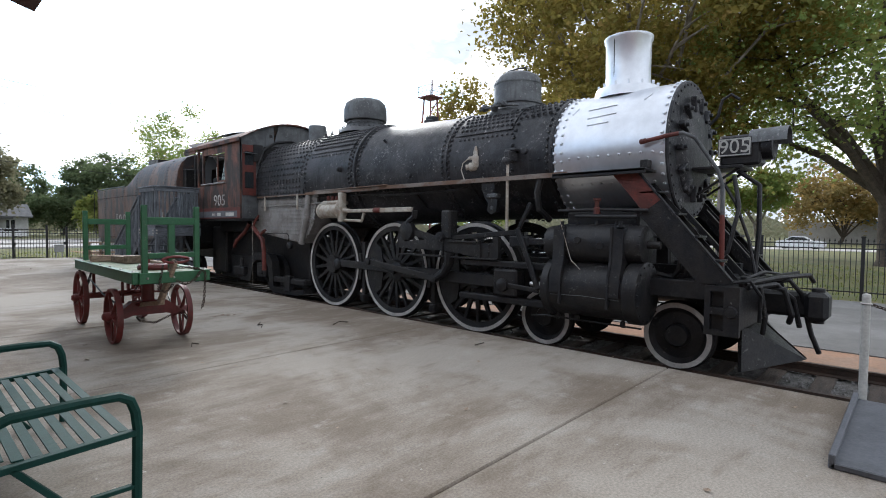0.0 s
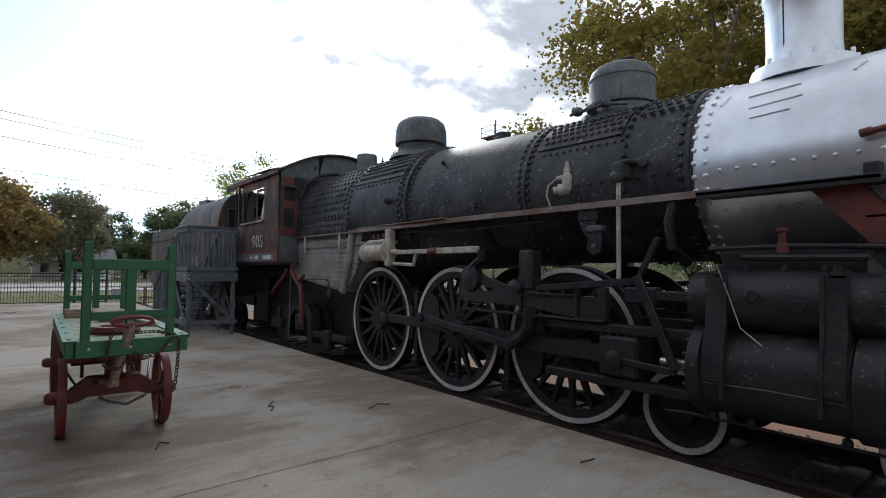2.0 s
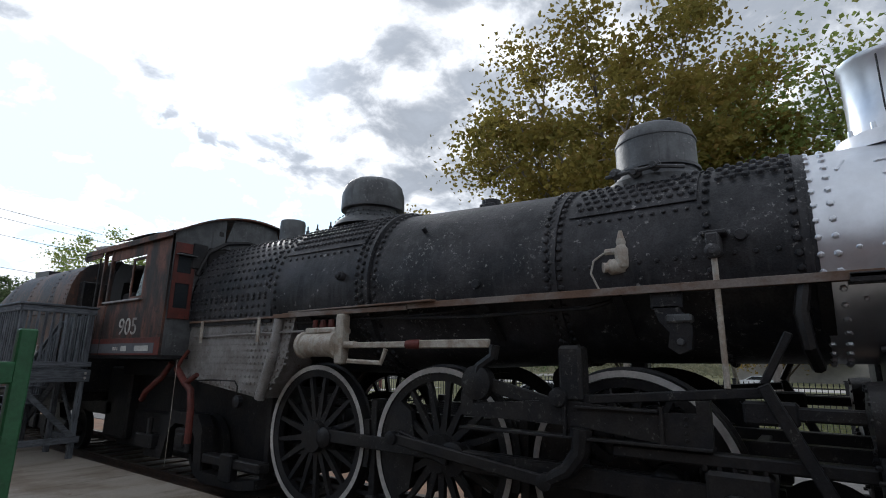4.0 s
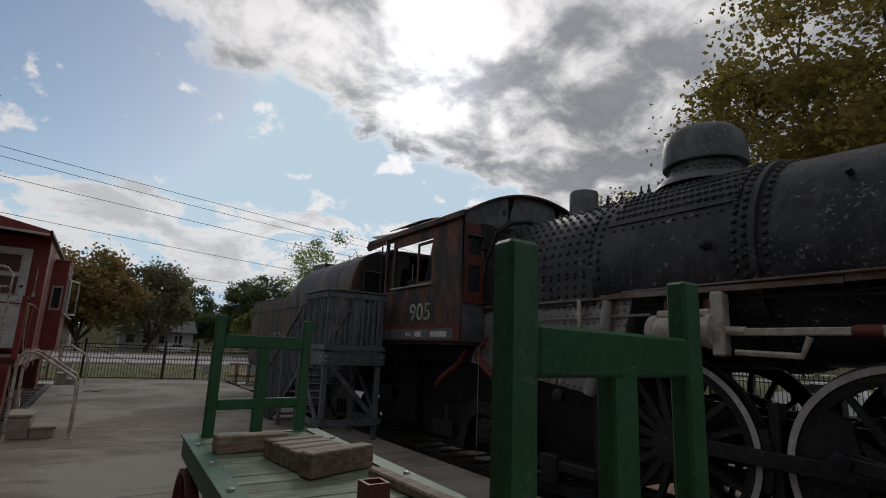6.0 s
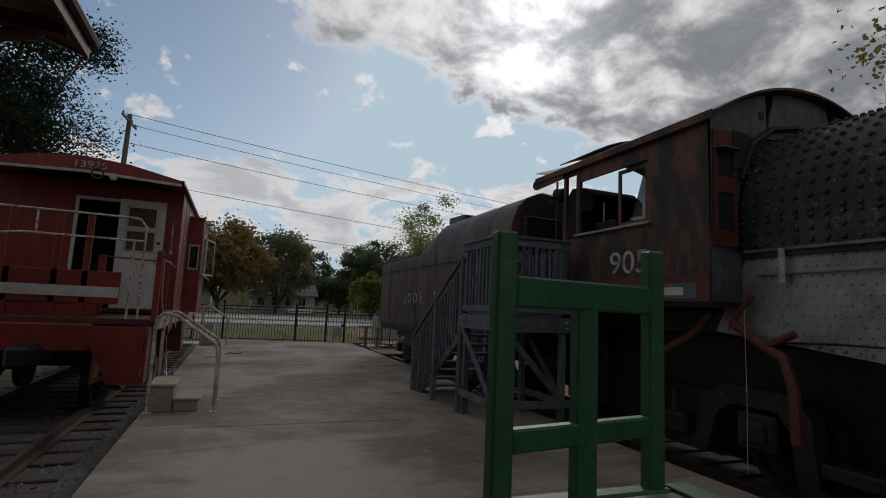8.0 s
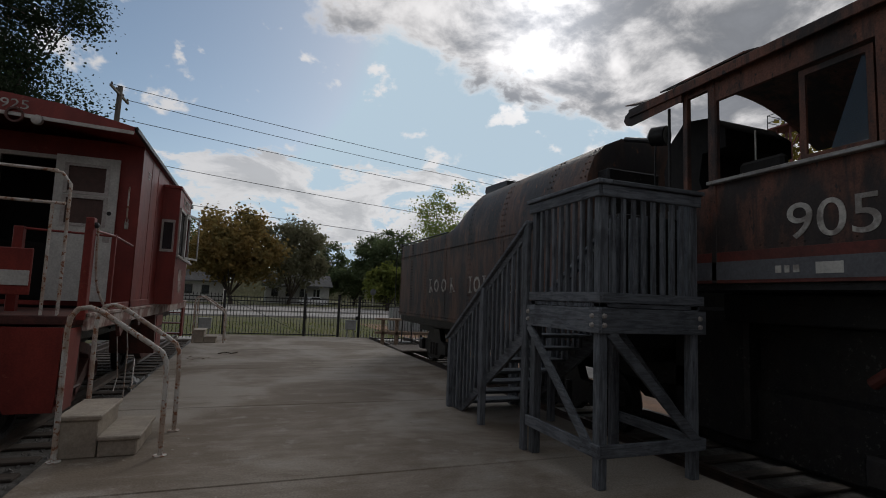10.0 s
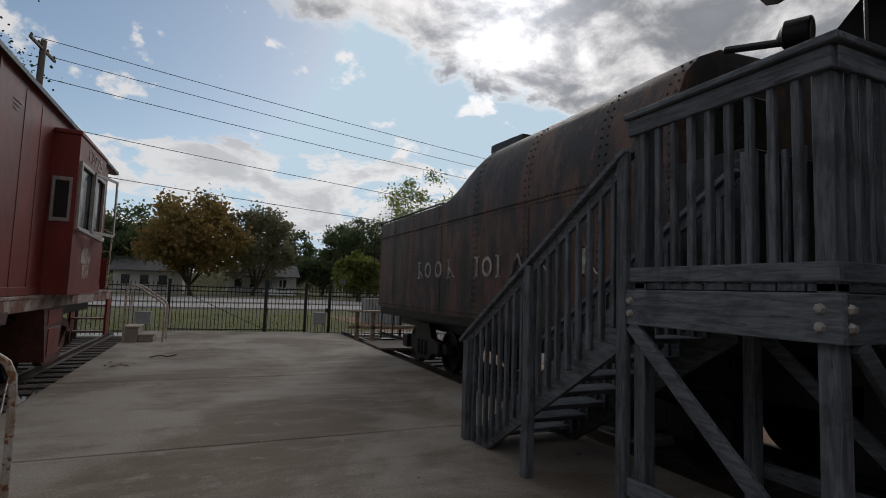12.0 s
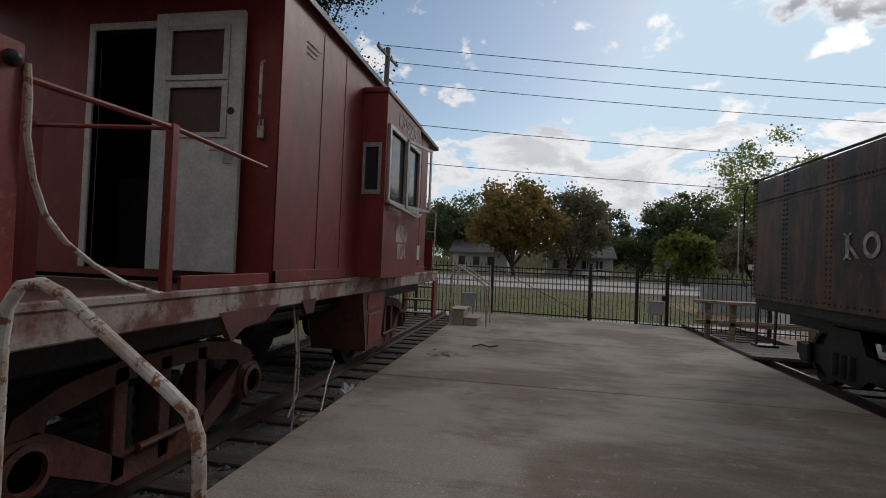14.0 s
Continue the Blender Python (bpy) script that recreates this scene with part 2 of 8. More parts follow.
WIRE = paint("dark_wire", (0.02, 0.02, 0.022), None, 0.3, 5, 0.6, 0, 0)
SIDING = paint("white_house_siding", (0.55, 0.55, 0.54), (0.48, 0.48, 0.48), 0.5, 1, 0.7, 0, 0.1)
SHINGLE = paint("grey_roof_shingles", (0.16, 0.16, 0.165), (0.11, 0.11, 0.115), 0.7, 2, 0.9, 0, 0.3)
ROOFRED = paint("dark_red_roof_trim", (0.085, 0.022, 0.022), (0.06, 0.02, 0.02), 0.6, 2, 0.6, 0, 0.1)
BRICK = paint("red_depot_brick", (0.20, 0.075, 0.05), (0.14, 0.06, 0.045), 0.8, 3, 0.85, 0, 0.2)
CARPAINT = paint("white_car_paint", (0.75, 0.76, 0.78), None, 0.2, 2, 0.25, 0, 0.0)
RUBBER = paint("black_rubber", (0.012, 0.012, 0.012), None, 0.3, 5, 0.8, 0, 0.1)
BOXGREY = paint("grey_utility_box", (0.30, 0.31, 0.31), None, 0.3, 4, 0.6, 0, 0.05)
PLATEGREY = paint("grey_steel_plate", (0.115, 0.12, 0.135), (0.09, 0.095, 0.105), 0.6, 2, 0.6, 0.2, 0.1)
BLUE = paint("blue_canvas", (0.03, 0.16, 0.42), None, 0.3, 2, 0.8, 0, 0)
# Matt black for the hood; on interiors the colour stands for shade.
BLACK_ROOMSHADE = paint("matt_black_and_room_shade", (0.015, 0.014, 0.014), None, 0.4, 2, 0.9, 0, 0.05)


def concrete():
    """Old platform concrete: broad damp stains, brushed streaks along the joints, pale spatters, pits and grain."""
    m = bpy.data.materials.new("weathered_concrete")
    m.use_nodes = True
    n = Nodes(m.node_tree)
    bsdf = m.node_tree.nodes["Principled BSDF"]
    pos = n.put("NewGeometry").outputs["Position"]
    brushed = n.put("VectorMath", i0=pos, i1=(0.8, 2.6, 1.0))
    brushed.operation = "MULTIPLY"
    stain = n.noise(pos, 0.42, 9.0, 0.62, 0.4)
    streak = n.noise(brushed.outputs[0], 1.5, 9.0, 0.68)
    blotch = n.noise(pos, 2.6, 8.0, 0.66)
    grain = n.noise(pos, 55.0, 5.0, 0.7)
    col = n.mix(n.ramp(stain, 0.40, 0.60), (0.318, 0.283, 0.242), (0.190, 0.153, 0.116))
    col = n.mix(n.math("MULTIPLY", n.ramp(n.math("ADD", n.math("MULTIPLY", streak, 0.6), n.math("MULTIPLY", stain, 0.4)), 0.47, 0.62), 0.65), col, (0.154, 0.121, 0.091))
    col = n.mix(n.math("MULTIPLY", n.ramp(n.math("SUBTRACT", 1.0, streak), 0.54, 0.70), 0.35), col, (0.378, 0.350, 0.311))
    col = n.mix(n.math("MULTIPLY", n.ramp(blotch, 0.56, 0.70), 0.45), col, (0.387, 0.363, 0.328))
    spat = n.math("MULTIPLY", n.ramp(n.noise(pos, 17.0, 4.0, 0.6), 0.66, 0.70), n.ramp(n.noise(pos, 0.8, 3.0, 0.5), 0.50, 0.60))
    col = n.mix(n.math("MULTIPLY", spat, 0.75), col, (0.493, 0.467, 0.428))
    pit = n.ramp(n.noise(pos, 30.0, 3.0, 0.6), 0.69, 0.74)
    col = n.mix(n.math("MULTIPLY", pit, 0.7), col, (0.075, 0.065, 0.055))
    tone = n.put("HueSaturation", Color=col, Value=n.math("ADD", 0.72, n.math("MULTIPLY", n.ramp(grain, 0.25, 0.75), 0.56)))
    rel = n.math("ADD", n.math("ADD", n.math("MULTIPLY", grain, 0.5), n.math("MULTIPLY", streak, 0.5)), n.math("MULTIPLY", pit, -0.5))
    n.set(bsdf, {"Base Color": tone.outputs[0], "Roughness": n.math("ADD", 0.72, n.math("MULTIPLY", streak, 0.2)), "Specular IOR Level": 0.35,
                 "Normal": n.put("Bump", Strength=0.35, Distance=0.012, Height=rel).outputs[0]})
    return m


def wood(name, base, second, along):
    """Painted board with grain along one axis: pale raised grain, dark checks, uneven weathered paint."""
    m = bpy.data.materials.new(name)
    m.use_nodes = True
    n = Nodes(m.node_tree)
    bsdf = m.node_tree.nodes["Principled BSDF"]
    pos = n.put("NewGeometry").outputs["Position"]
    rnd = n.put("ObjectInfo").outputs["Random"]
    shifted = n.put("VectorMath", i0=pos, i1=n.put("CombineXYZ", X=n.math("MULTIPLY", rnd, 7.0), Y=n.math("MULTIPLY", rnd, 3.0), Z=rnd).outputs[0])
    shifted.operation = "ADD"
    lay = n.put("VectorMath", i0=shifted.outputs[0], i1=tuple(0.10 if k == along else 1.0 for k in range(3)))
    lay.operation = "MULTIPLY"
    grain = n.noise(lay.outputs[0], 38.0, 6.0, 0.65, 0.6)
    wear = n.noise(shifted.outputs[0], 3.5, 7.0, 0.65)
    col = n.mix(n.ramp(grain, 0.34, 0.66), second, base)
    col = n.mix(n.math("MULTIPLY", n.ramp(wear, 0.50, 0.66), 0.55), col, tuple(c * 0.5 for c in second))
    check = n.ramp(n.noise(lay.outputs[0], 60.0, 3.0, 0.5), 0.66, 0.72)
    col = n.mix(n.math("MULTIPLY", check, 0.8), col, (0.02, 0.02, 0.022))
    tone = n.put("HueSaturation", Color=col, Value=n.math("ADD", 0.80, n.math("MULTIPLY", rnd, 0.4)))
    rel = n.math("SUBTRACT", grain, n.math("MULTIPLY", check, 0.6))
    n.set(bsdf, {"Base Color": tone.outputs[0], "Roughness": 0.72, "Normal": n.put("Bump", Strength=0.4, Distance=0.01, Height=rel).outputs[0]})
    return m


CONCRETE = concrete()
GREYWOOD = tuple(wood("grey_painted_timber", (0.150, 0.166, 0.188), (0.062, 0.070, 0.083), k) for k in range(3))
BLOCKWOOD = wood("rough_sawn_timber", (0.34, 0.255, 0.185), (0.17, 0.115, 0.078), 0)
DECKWOOD = wood("green_paint_worn_to_wood", (0.27, 0.29, 0.20), (0.105, 0.165, 0.105), 0)


def leaf_paint(name, a, b, c, glow=None):
    m = bpy.data.materials.new(name)
    m.use_nodes = True
    n = Nodes(m.node_tree)
    bsdf = m.node_tree.nodes["Principled BSDF"]
    geo = n.put("NewGeometry")
    isle = geo.outputs["Random Per Island"]
    clump = n.noise(geo.outputs["Position"], 0.35, 3.0)
    col = n.mix(n.ramp(clump, 0.38, 0.62), a, b)
    col = n.mix(n.ramp(isle, 0.75, 0.95), col, c)
    n.set(bsdf, {"Base Color": col, "Roughness": 0.7, "Specular IOR Level": 0.2})
    out = m.node_tree.nodes["Material Output"]
    tr = n.put("BsdfTranslucent", Color=n.mix(0.5, col, glow or tuple(1.3 * k for k in b)))
    mixer = n.put("MixShader", Fac=0.5, i1=bsdf.outputs[0], i2=tr.outputs[0])
    m.node_tree.links.new(mixer.outputs[0], out.inputs[0])
    return m


SYCAMORE = leaf_paint("sycamore_leaves", (0.25, 0.195, 0.048), (0.18, 0.165, 0.045), (0.28, 0.19, 0.06), (0.31, 0.25, 0.06))
OAKLEAF = leaf_paint("oak_leaves", (0.16, 0.25, 0.08), (0.22, 0.28, 0.09), (0.32, 0.27, 0.10), (0.42, 0.46, 0.12))
# Next three, for far trees, are lightened to imitate distance haze.
GREENLEAF = leaf_paint("haze_lightened_green_leaves", (0.10, 0.14, 0.075), (0.13, 0.17, 0.09), (0.15, 0.17, 0.09), (0.22, 0.27, 0.12))
GOLDLEAF = leaf_paint("yellow_brown_leaves", (0.29, 0.20, 0.075), (0.23, 0.19, 0.08), (0.34, 0.22, 0.08), (0.38, 0.28, 0.10))
GREYLEAF = leaf_paint("haze_lightened_olive_leaves", (0.22, 0.215, 0.14), (0.19, 0.19, 0.125), (0.24, 0.21, 0.14), (0.30, 0.29, 0.17))
BUSHLEAF = leaf_paint("yellow_green_leaves", (0.14, 0.18, 0.045), (0.12, 0.155, 0.04), (0.17, 0.18, 0.055), (0.34, 0.36, 0.08))
CEDAR = leaf_paint("cedar_foliage", (0.018, 0.032, 0.016), (0.026, 0.040, 0.020), (0.03, 0.045, 0.02))

GLASS = bpy.data.materials.new("dusty_window_glass")
GLASS.use_nodes = True
gb = GLASS.node_tree.nodes["Principled BSDF"]
gb.inputs["Base Color"].default_value = (0.03, 0.035, 0.04, 1)
gb.inputs["Roughness"].default_value = 0.08
gb.inputs["Alpha"].default_value = 0.75


# ---- mesh building ----
class G:
    """Vertices and faces gathered for one mesh."""

    def __init__(self):
        self.v, self.f = [], []

    def add(self, verts, faces):
        k = len(self.v)
        self.v += [tuple(p) for p in verts]
        self.f += [tuple(i + k for i in q) for q in faces]
        return self

    def box(self, x0, x1, y0, y1, z0, z1, bev=0.0, m=None):
        x0, x1 = min(x0, x1), max(x0, x1)
        y0, y1 = min(y0, y1), max(y0, y1)
        z0, z1 = min(z0, z1), max(z0, z1)
        b = min(bev, (x1 - x0) / 3, (y1 - y0) / 3, (z1 - z0) / 3)
        cs = [(sx, sy, sz) for sz in (0, 1) for sy in (0, 1) for sx in (0, 1)]
        X, Y, Z = (x0, x1), (y0, y1), (z0, z1)
        if b <= 0:
            vs = [(X[a], Y[c], Z[d]) for a, c, d in cs]
            fs = [(0, 2, 3, 1), (4, 5, 7, 6), (0, 1, 5, 4), (2, 6, 7, 3), (0, 4, 6, 2), (1, 3, 7, 5)]
        else:
            vs = []
            for a, c, d in cs:
                ix, iy, iz = X[a] + b * (1 - 2 * a), Y[c] + b * (1 - 2 * c), Z[d] + b * (1 - 2 * d)
                vs += [(X[a], iy, iz), (ix, Y[c], iz), (ix, iy, Z[d])]
            fs = []
            for k, q in ((2, (0, 2, 3, 1)), (2, (4, 5, 7, 6)), (1, (0, 1, 5, 4)), (1, (2, 6, 7, 3)), (0, (0, 4, 6, 2)), (0, (1, 3, 7, 5))):
                fs.append(tuple(i * 3 + k for i in q))
            for i, j, k, l in ((0, 1, 1, 2), (2, 3, 1, 2), (4, 5, 1, 2), (6, 7, 1, 2), (0, 2, 0, 2), (1, 3, 0, 2), (4, 6, 0, 2), (5, 7, 0, 2),
                               (0, 4, 0, 1), (1, 5, 0, 1), (2, 6, 0, 1), (3, 7, 0, 1)):
                fs.append((i * 3 + k, j * 3 + k, j * 3 + l, i * 3 + l))
            fs += [(i * 3, i * 3 + 1, i * 3 + 2) for i in range(8)]
        if m is not None:
            vs = [m @ Vector(p) for p in vs]
        return self.add(vs, fs)

    def bar(self, p, q, w, h, bev=0.004, up=(0, 0, 1)):
        """A beam from p to q, w wide and h high."""
        p, q = Vector(p), Vector(q)
        d = (q - p).normalized()
        up = Vector(up)
        if abs(d.dot(up)) > 0.99:
            up = Vector((0, 1, 0))
        s = d.cross(up).normalized()
        t = s.cross(d)
        m = Matrix((s, d, t)).transposed().to_4x4()
        m.translation = p
        return self.box(-w / 2, w / 2, 0, (q - p).length, -h / 2, h / 2, bev, m)

    def lathe(self, o, axis, prof, n=32, close=False):
        """prof: (radius, along) pairs turned about an axis through o."""
        o = Vector(o)
        d = Vector({"x": (1, 0, 0), "y": (0, 1, 0), "z": (0, 0, 1)}[axis] if isinstance(axis, str) else axis).normalized()
        s = d.orthogonal().normalized()
        t = d.cross(s)
        vs, fs = [], []
        for r, a in prof:
            for i in range(n):
                w = 2 * math.pi * i / n
                vs.append(o + d * a + (s * math.cos(w) + t * math.sin(w)) * max(r, 0.0005))
        k = len(prof)
        for j in range(k if close else k - 1):
            for i in range(n):
                a, b = j * n + i, j * n + (i + 1) % n
                c, e = ((j + 1) % k) * n + (i + 1) % n, ((j + 1) % k) * n + i
                fs.append((a, b, c, e))
        if not close:
            fs.append(tuple(reversed(range(n))))
            fs.append(tuple((k - 1) * n + i for i in range(n)))
        return self.add(vs, fs)

    def cyl(self, p, q, r, r2=None, n=20):
        p, q = Vector(p), Vector(q)
        L = (q - p).length
        c = min(0.006, r * 0.2, L * 0.2)
        r2 = r if r2 is None else r2
        return self.lathe(p, q - p, [(r - c, 0), (r, c), (r2, L - c), (r2 - c, L)], n)

    def tube(self, pts, r, n=8, ends=None):
        """A pipe along points; r a number or one radius a point."""
        pts = [Vector(p) for p in pts]
        rs = r if isinstance(r, (list, tuple)) else [r] * len(pts)
        d0 = (pts[1] - pts[0]).normalized()
        s = d0.orthogonal().normalized()
        vs, fs = [], []
        for i, p in enumerate(pts):
            d = (pts[min(i + 1, len(pts) - 1)] - pts[max(i - 1, 0)]).normalized()
            s = (s - d * s.dot(d))
            s = s.normalized() if s.length > 1e-4 else d.orthogonal().normalized()
            t = d.cross(s)
            vs += [p + (s * math.cos(2 * math.pi * k / n) + t * math.sin(2 * math.pi * k / n)) * rs[i] for k in range(n)]
        for i in range(len(pts) - 1):
            for k in range(n):
                fs.append((i * n + k, i * n + (k + 1) % n, (i + 1) * n + (k + 1) % n, (i + 1) * n + k))
        fs += [tuple(reversed(range(n))), tuple((len(pts) - 1) * n + k for k in range(n))]
        return self.add(vs, fs)

    def prism(self, poly, axis, a, b):
        """A polygon of two coordinates pulled from a to b along the axis."""
        place = {"x": lambda p, t: (t, p[0], p[1]), "y": lambda p, t: (p[0], t, p[1]), "z": lambda p, t: (p[0], p[1], t)}[axis]
        n = len(poly)
        vs = [place(p, a) for p in poly] + [place(p, b) for p in poly]
        fs = [tuple(range(n)), tuple(reversed(range(n, 2 * n)))] + [(i, i + n, (i + 1) % n + n, (i + 1) % n) for i in range(n)]
        return self.add(vs, fs)

    def wall(self, axis, a, b, u0, u1, z0, z1, holes=()):
        """A wall of thickness a..b along axis x or y, with rectangular holes (u0, u1, z0, z1)."""
        us = sorted({u0, u1, *[w for h in holes for w in h[:2]]})
        zs = sorted({z0, z1, *[w for h in holes for w in h[2:]]})
        for i in range(len(us) - 1):
            for j in range(len(zs) - 1):
                cu, cz = (us[i] + us[i + 1]) / 2, (zs[j] + zs[j + 1]) / 2
                if any(h[0] < cu < h[1] and h[2] < cz < h[3] for h in holes):
                    continue
                if axis == "x":
                    self.box(a, b, us[i], us[i + 1], zs[j], zs[j + 1])
                else:
                    self.box(us[i], us[i + 1], a, b, zs[j], zs[j + 1])
        return self

    def rivet(self, p, n, r):
        p, d, r = Vector(p), Vector(n).normalized(), r * 1.22
        s = d.orthogonal().normalized()
        t = d.cross(s)
        vs = [p + (s * math.cos(k * 1.0472) + t * math.sin(k * 1.0472)) * r for k in range(6)]
        vs += [p + d * r * 0.7 + (s * math.cos(k * 1.0472) + t * math.sin(k * 1.0472)) * r * 0.7 for k in range(6)] + [p + d * r * 1.0]
        return self.add(vs, [(k, (k + 1) % 6, (k + 1) % 6 + 6, k + 6) for k in range(6)] + [(k + 6, (k + 1) % 6 + 6, 12) for k in range(6)])


def finish(me, mat, sharp=35):
    me.materials.append(mat)
    me.shade_smooth()
    me.set_sharp_from_angle(angle=radians(sharp))
    return me


def mesh_of(name, g, mat, off=(0, 0, 0)):
    me = bpy.data.meshes.new(name)
    o = Vector(off)
    me.from_pydata([tuple(Vector(p) - o) for p in g.v], [], g.f)
    bm = bmesh.new()
    bm.from_mesh(me)
    if len(bm.verts) < 6000:
        bmesh.ops.remove_doubles(bm, verts=bm.verts, dist=0.00002)
    bmesh.ops.recalc_face_normals(bm, faces=bm.faces)
    bm.to_mesh(me)
    bm.free()
    return finish(me, mat)


def origin_of(ob):
    o = Vector(ob.location)
    while ob.parent:
        ob = ob.parent
        o += ob.location
    return o


def thing(name, at, label, category, group=""):
    ob = new(name)
    ob.location = at
    ob.empty_display_size = 0.2
    return tagged(ob, label, category, group)


def part(name, g, mat, parent, label=""):
    if isinstance(mat, tuple):
        sides = [max(c) - min(c) for c in zip(*g.v)]
        mat = mat[sides.index(max(sides))]
    ob = new(name, mesh_of(name, g, mat, origin_of(parent)))
    ob.parent = parent
    return tagged(ob, label)


def solo(name, g, mat, label, category, group="", kind="", at=None):
    at = at or (0, 0, 0)
    ob = new(name, mesh_of(name, g, mat, at))
    ob.location = at
    return tagged(ob, label, category, group, kind)


def piece(name, me, parent, at, m=None):
    """A shared mesh as one piece of parent, at a place in the world."""
    ob = new(name, me)
    ob.parent = parent
    ob.matrix_basis = Matrix.Translation(Vector(at) - origin_of(parent)) @ (m or Matrix())
    return ob


def text_mesh(name, body, size, mat, parent, m, depth=0.004, label="", squeeze=1.0, top=False):
    """Lettering in the built-in font, centred, in the plane of m (x along the text, y up)."""
    cu = bpy.data.curves.new(name, "FONT")
    cu.body, cu.size, cu.align_x, cu.align_y, cu.extrude = body, size, "CENTER", "CENTER", depth
    tmp = bpy.data.objects.new(name, cu)
    scene.collection.objects.link(tmp)
    me = bpy.data.meshes.new_from_object(tmp.evaluated_get(bpy.context.evaluated_depsgraph_get()))
    bpy.data.objects.remove(tmp)
    me.transform(m @ Matrix.Diagonal((squeeze, 1, 1, 1)))
    if parent is not None:
        me.transform(Matrix.Translation(-origin_of(parent)))
    me.materials.clear()
    me.materials.append(mat)
    ob = new(name, me)
    ob.parent = parent
    return tagged(ob, label)


def facing(axis, at):
    """Plane for lettering read from the platform: on a face towards -x, +x or -y."""
    if axis == "-x":
        r = Matrix(((0, 0, -1), (-1, 0, 0), (0, 1, 0)))
    elif axis == "+x":
        r = Matrix(((0, 0, 1), (1, 0, 0), (0, 1, 0)))
    else:
        r = Matrix(((1, 0, 0), (0, 0, -1), (0, 1, 0)))
    m = r.to_4x4()
    m.translation = Vector(at)
    return m


RAIL_TOP = -0.17
TIE_TOP = -0.31
GROUND = -0.36
EDGE_R, EDGE_L = 3.93, -1.85
CX = 5.46
KX, KT = -3.42, -3.55


# ---- ground, platform, tracks ----
solo("ground", G().box(-700, 700, -700, 700, GROUND - 0.5, GROUND), GRASS, "dry autumn grass ground stretching to the horizon", "grass", kind="structure")
solo("yard_ground", G().box(6.75, 13.2, -60, 46, GROUND - 0.05, GROUND + 0.012), LEAFLITTER, "reddish bare dirt beside the track", "dirt", kind="structure")
solo("yard_asphalt", G().box(8.2, 16.0, -60, 46, GROUND - 0.05, GROUND + 0.03), ASPHALT, "old grey asphalt drive behind the engine", "asphalt", kind="structure")
solo("road", G().box(-160, 160, 53, 63, GROUND - 0.05, GROUND + 0.03), PAVE, "pale concrete street beyond the fence", "road", kind="structure")
solo("parking_lot", G().box(-60, 60, 66, 80, GROUND - 0.05, GROUND + 0.04), PAVE, "pale concrete parking lot beyond the street", "road", kind="structure")
for i, (yy, zz) in enumerate(((52.8, 0.14), (64.0, 0.16), (81.0, 0.16))):
    solo("kerb", G().box(-150, 150, yy, yy + 0.25, GROUND - 0.05, GROUND + zz, 0.03), PAVE, "concrete kerb along the street", "kerb", "street kerbs", "structure")
solo("path_strip", G().box(-60, 40, 32.6, 34.2, GROUND - 0.05, GROUND + 0.02), PAVE, "narrow concrete walk outside the fence", "walk", kind="structure")
solo("side_road", G().box(62, 70, -200, 200, GROUND - 0.05, GROUND + 0.03), PAVE, "park road behind the trees", "road", kind="structure")

platform = tagged(new("platform", mesh_of("platform", G().box(EDGE_L + 0.01, EDGE_R - 0.01, -12, 29.9, GROUND - 0.1, -0.02).box(-9, EDGE_L + 0.01, -12, 12.9, GROUND - 0.1, -0.02), CONCRETE)),
                  "stained grey concrete platform between two tracks", "platform", kind="structure")
JOINTS = [-12, -5.6, -2.05, 1.58, 5.35, 8.95, 12.45, 15.55, 18.62, 22.3, 26.0, 29.95]
for a, b in zip(JOINTS, JOINTS[1:]):
    left = -9 if b < 13 else EDGE_L
    if a < -0.2 < b:
        g = G().box(left, 3.92, a + 0.006, b - 0.006, -0.1, 0, 0.012)
    else:
        g = G().box(left, EDGE_R, a + 0.006, b - 0.006, -0.1, 0, 0.012)
    part("slab", g, CONCRETE, platform)
g = G()
g.prism([(EDGE_L, 29.96), (EDGE_R, 29.96), (EDGE_R - 0.25, 30.2), (EDGE_L, 31.3)], "z", -0.3, -0.004)
part("slab", g, CONCRETE, platform, "tapered end slab of stained concrete")


def track(name, cx, y0, y1, label):
    t = tagged(new(name, mesh_of(name, G().prism([(cx - 1.9, GROUND - 0.02), (cx + 1.9, GROUND - 0.02), (cx + 1.35, TIE_TOP - 0.03), (cx - 1.35, TIE_TOP - 0.03)], "y", y0, y1), GRAVEL)),
               label, "track", kind="structure")
    prof = [(-0.07, 0), (0.07, 0), (0.07, 0.012), (0.012, 0.03), (0.012, 0.10), (0.036, 0.112), (0.036, 0.14), (-0.036, 0.14), (-0.036, 0.112), (-0.012, 0.10), (-0.012, 0.03), (-0.07, 0.012)]
    for s in (-0.752, 0.752):
        part("rail", G().prism([(cx + s + a, TIE_TOP + b) for a, b in prof], "y", y0, y1), RAIL, t, "rusty steel rail")
    me = mesh_of("tie", G().box(-1.28, 1.28, -0.11, 0.11, -0.14, 0, 0.012), TIE)
    n = int((y1 - y0) / 0.56)
    for i in range(n):
        o = piece("tie", me, t, (cx + random.uniform(-0.04, 0.04), y0 + 0.3 + i * 0.56, TIE_TOP + 0.001), Matrix.Rotation(random.uniform(-0.02, 0.02), 4, "Z"))
    return t


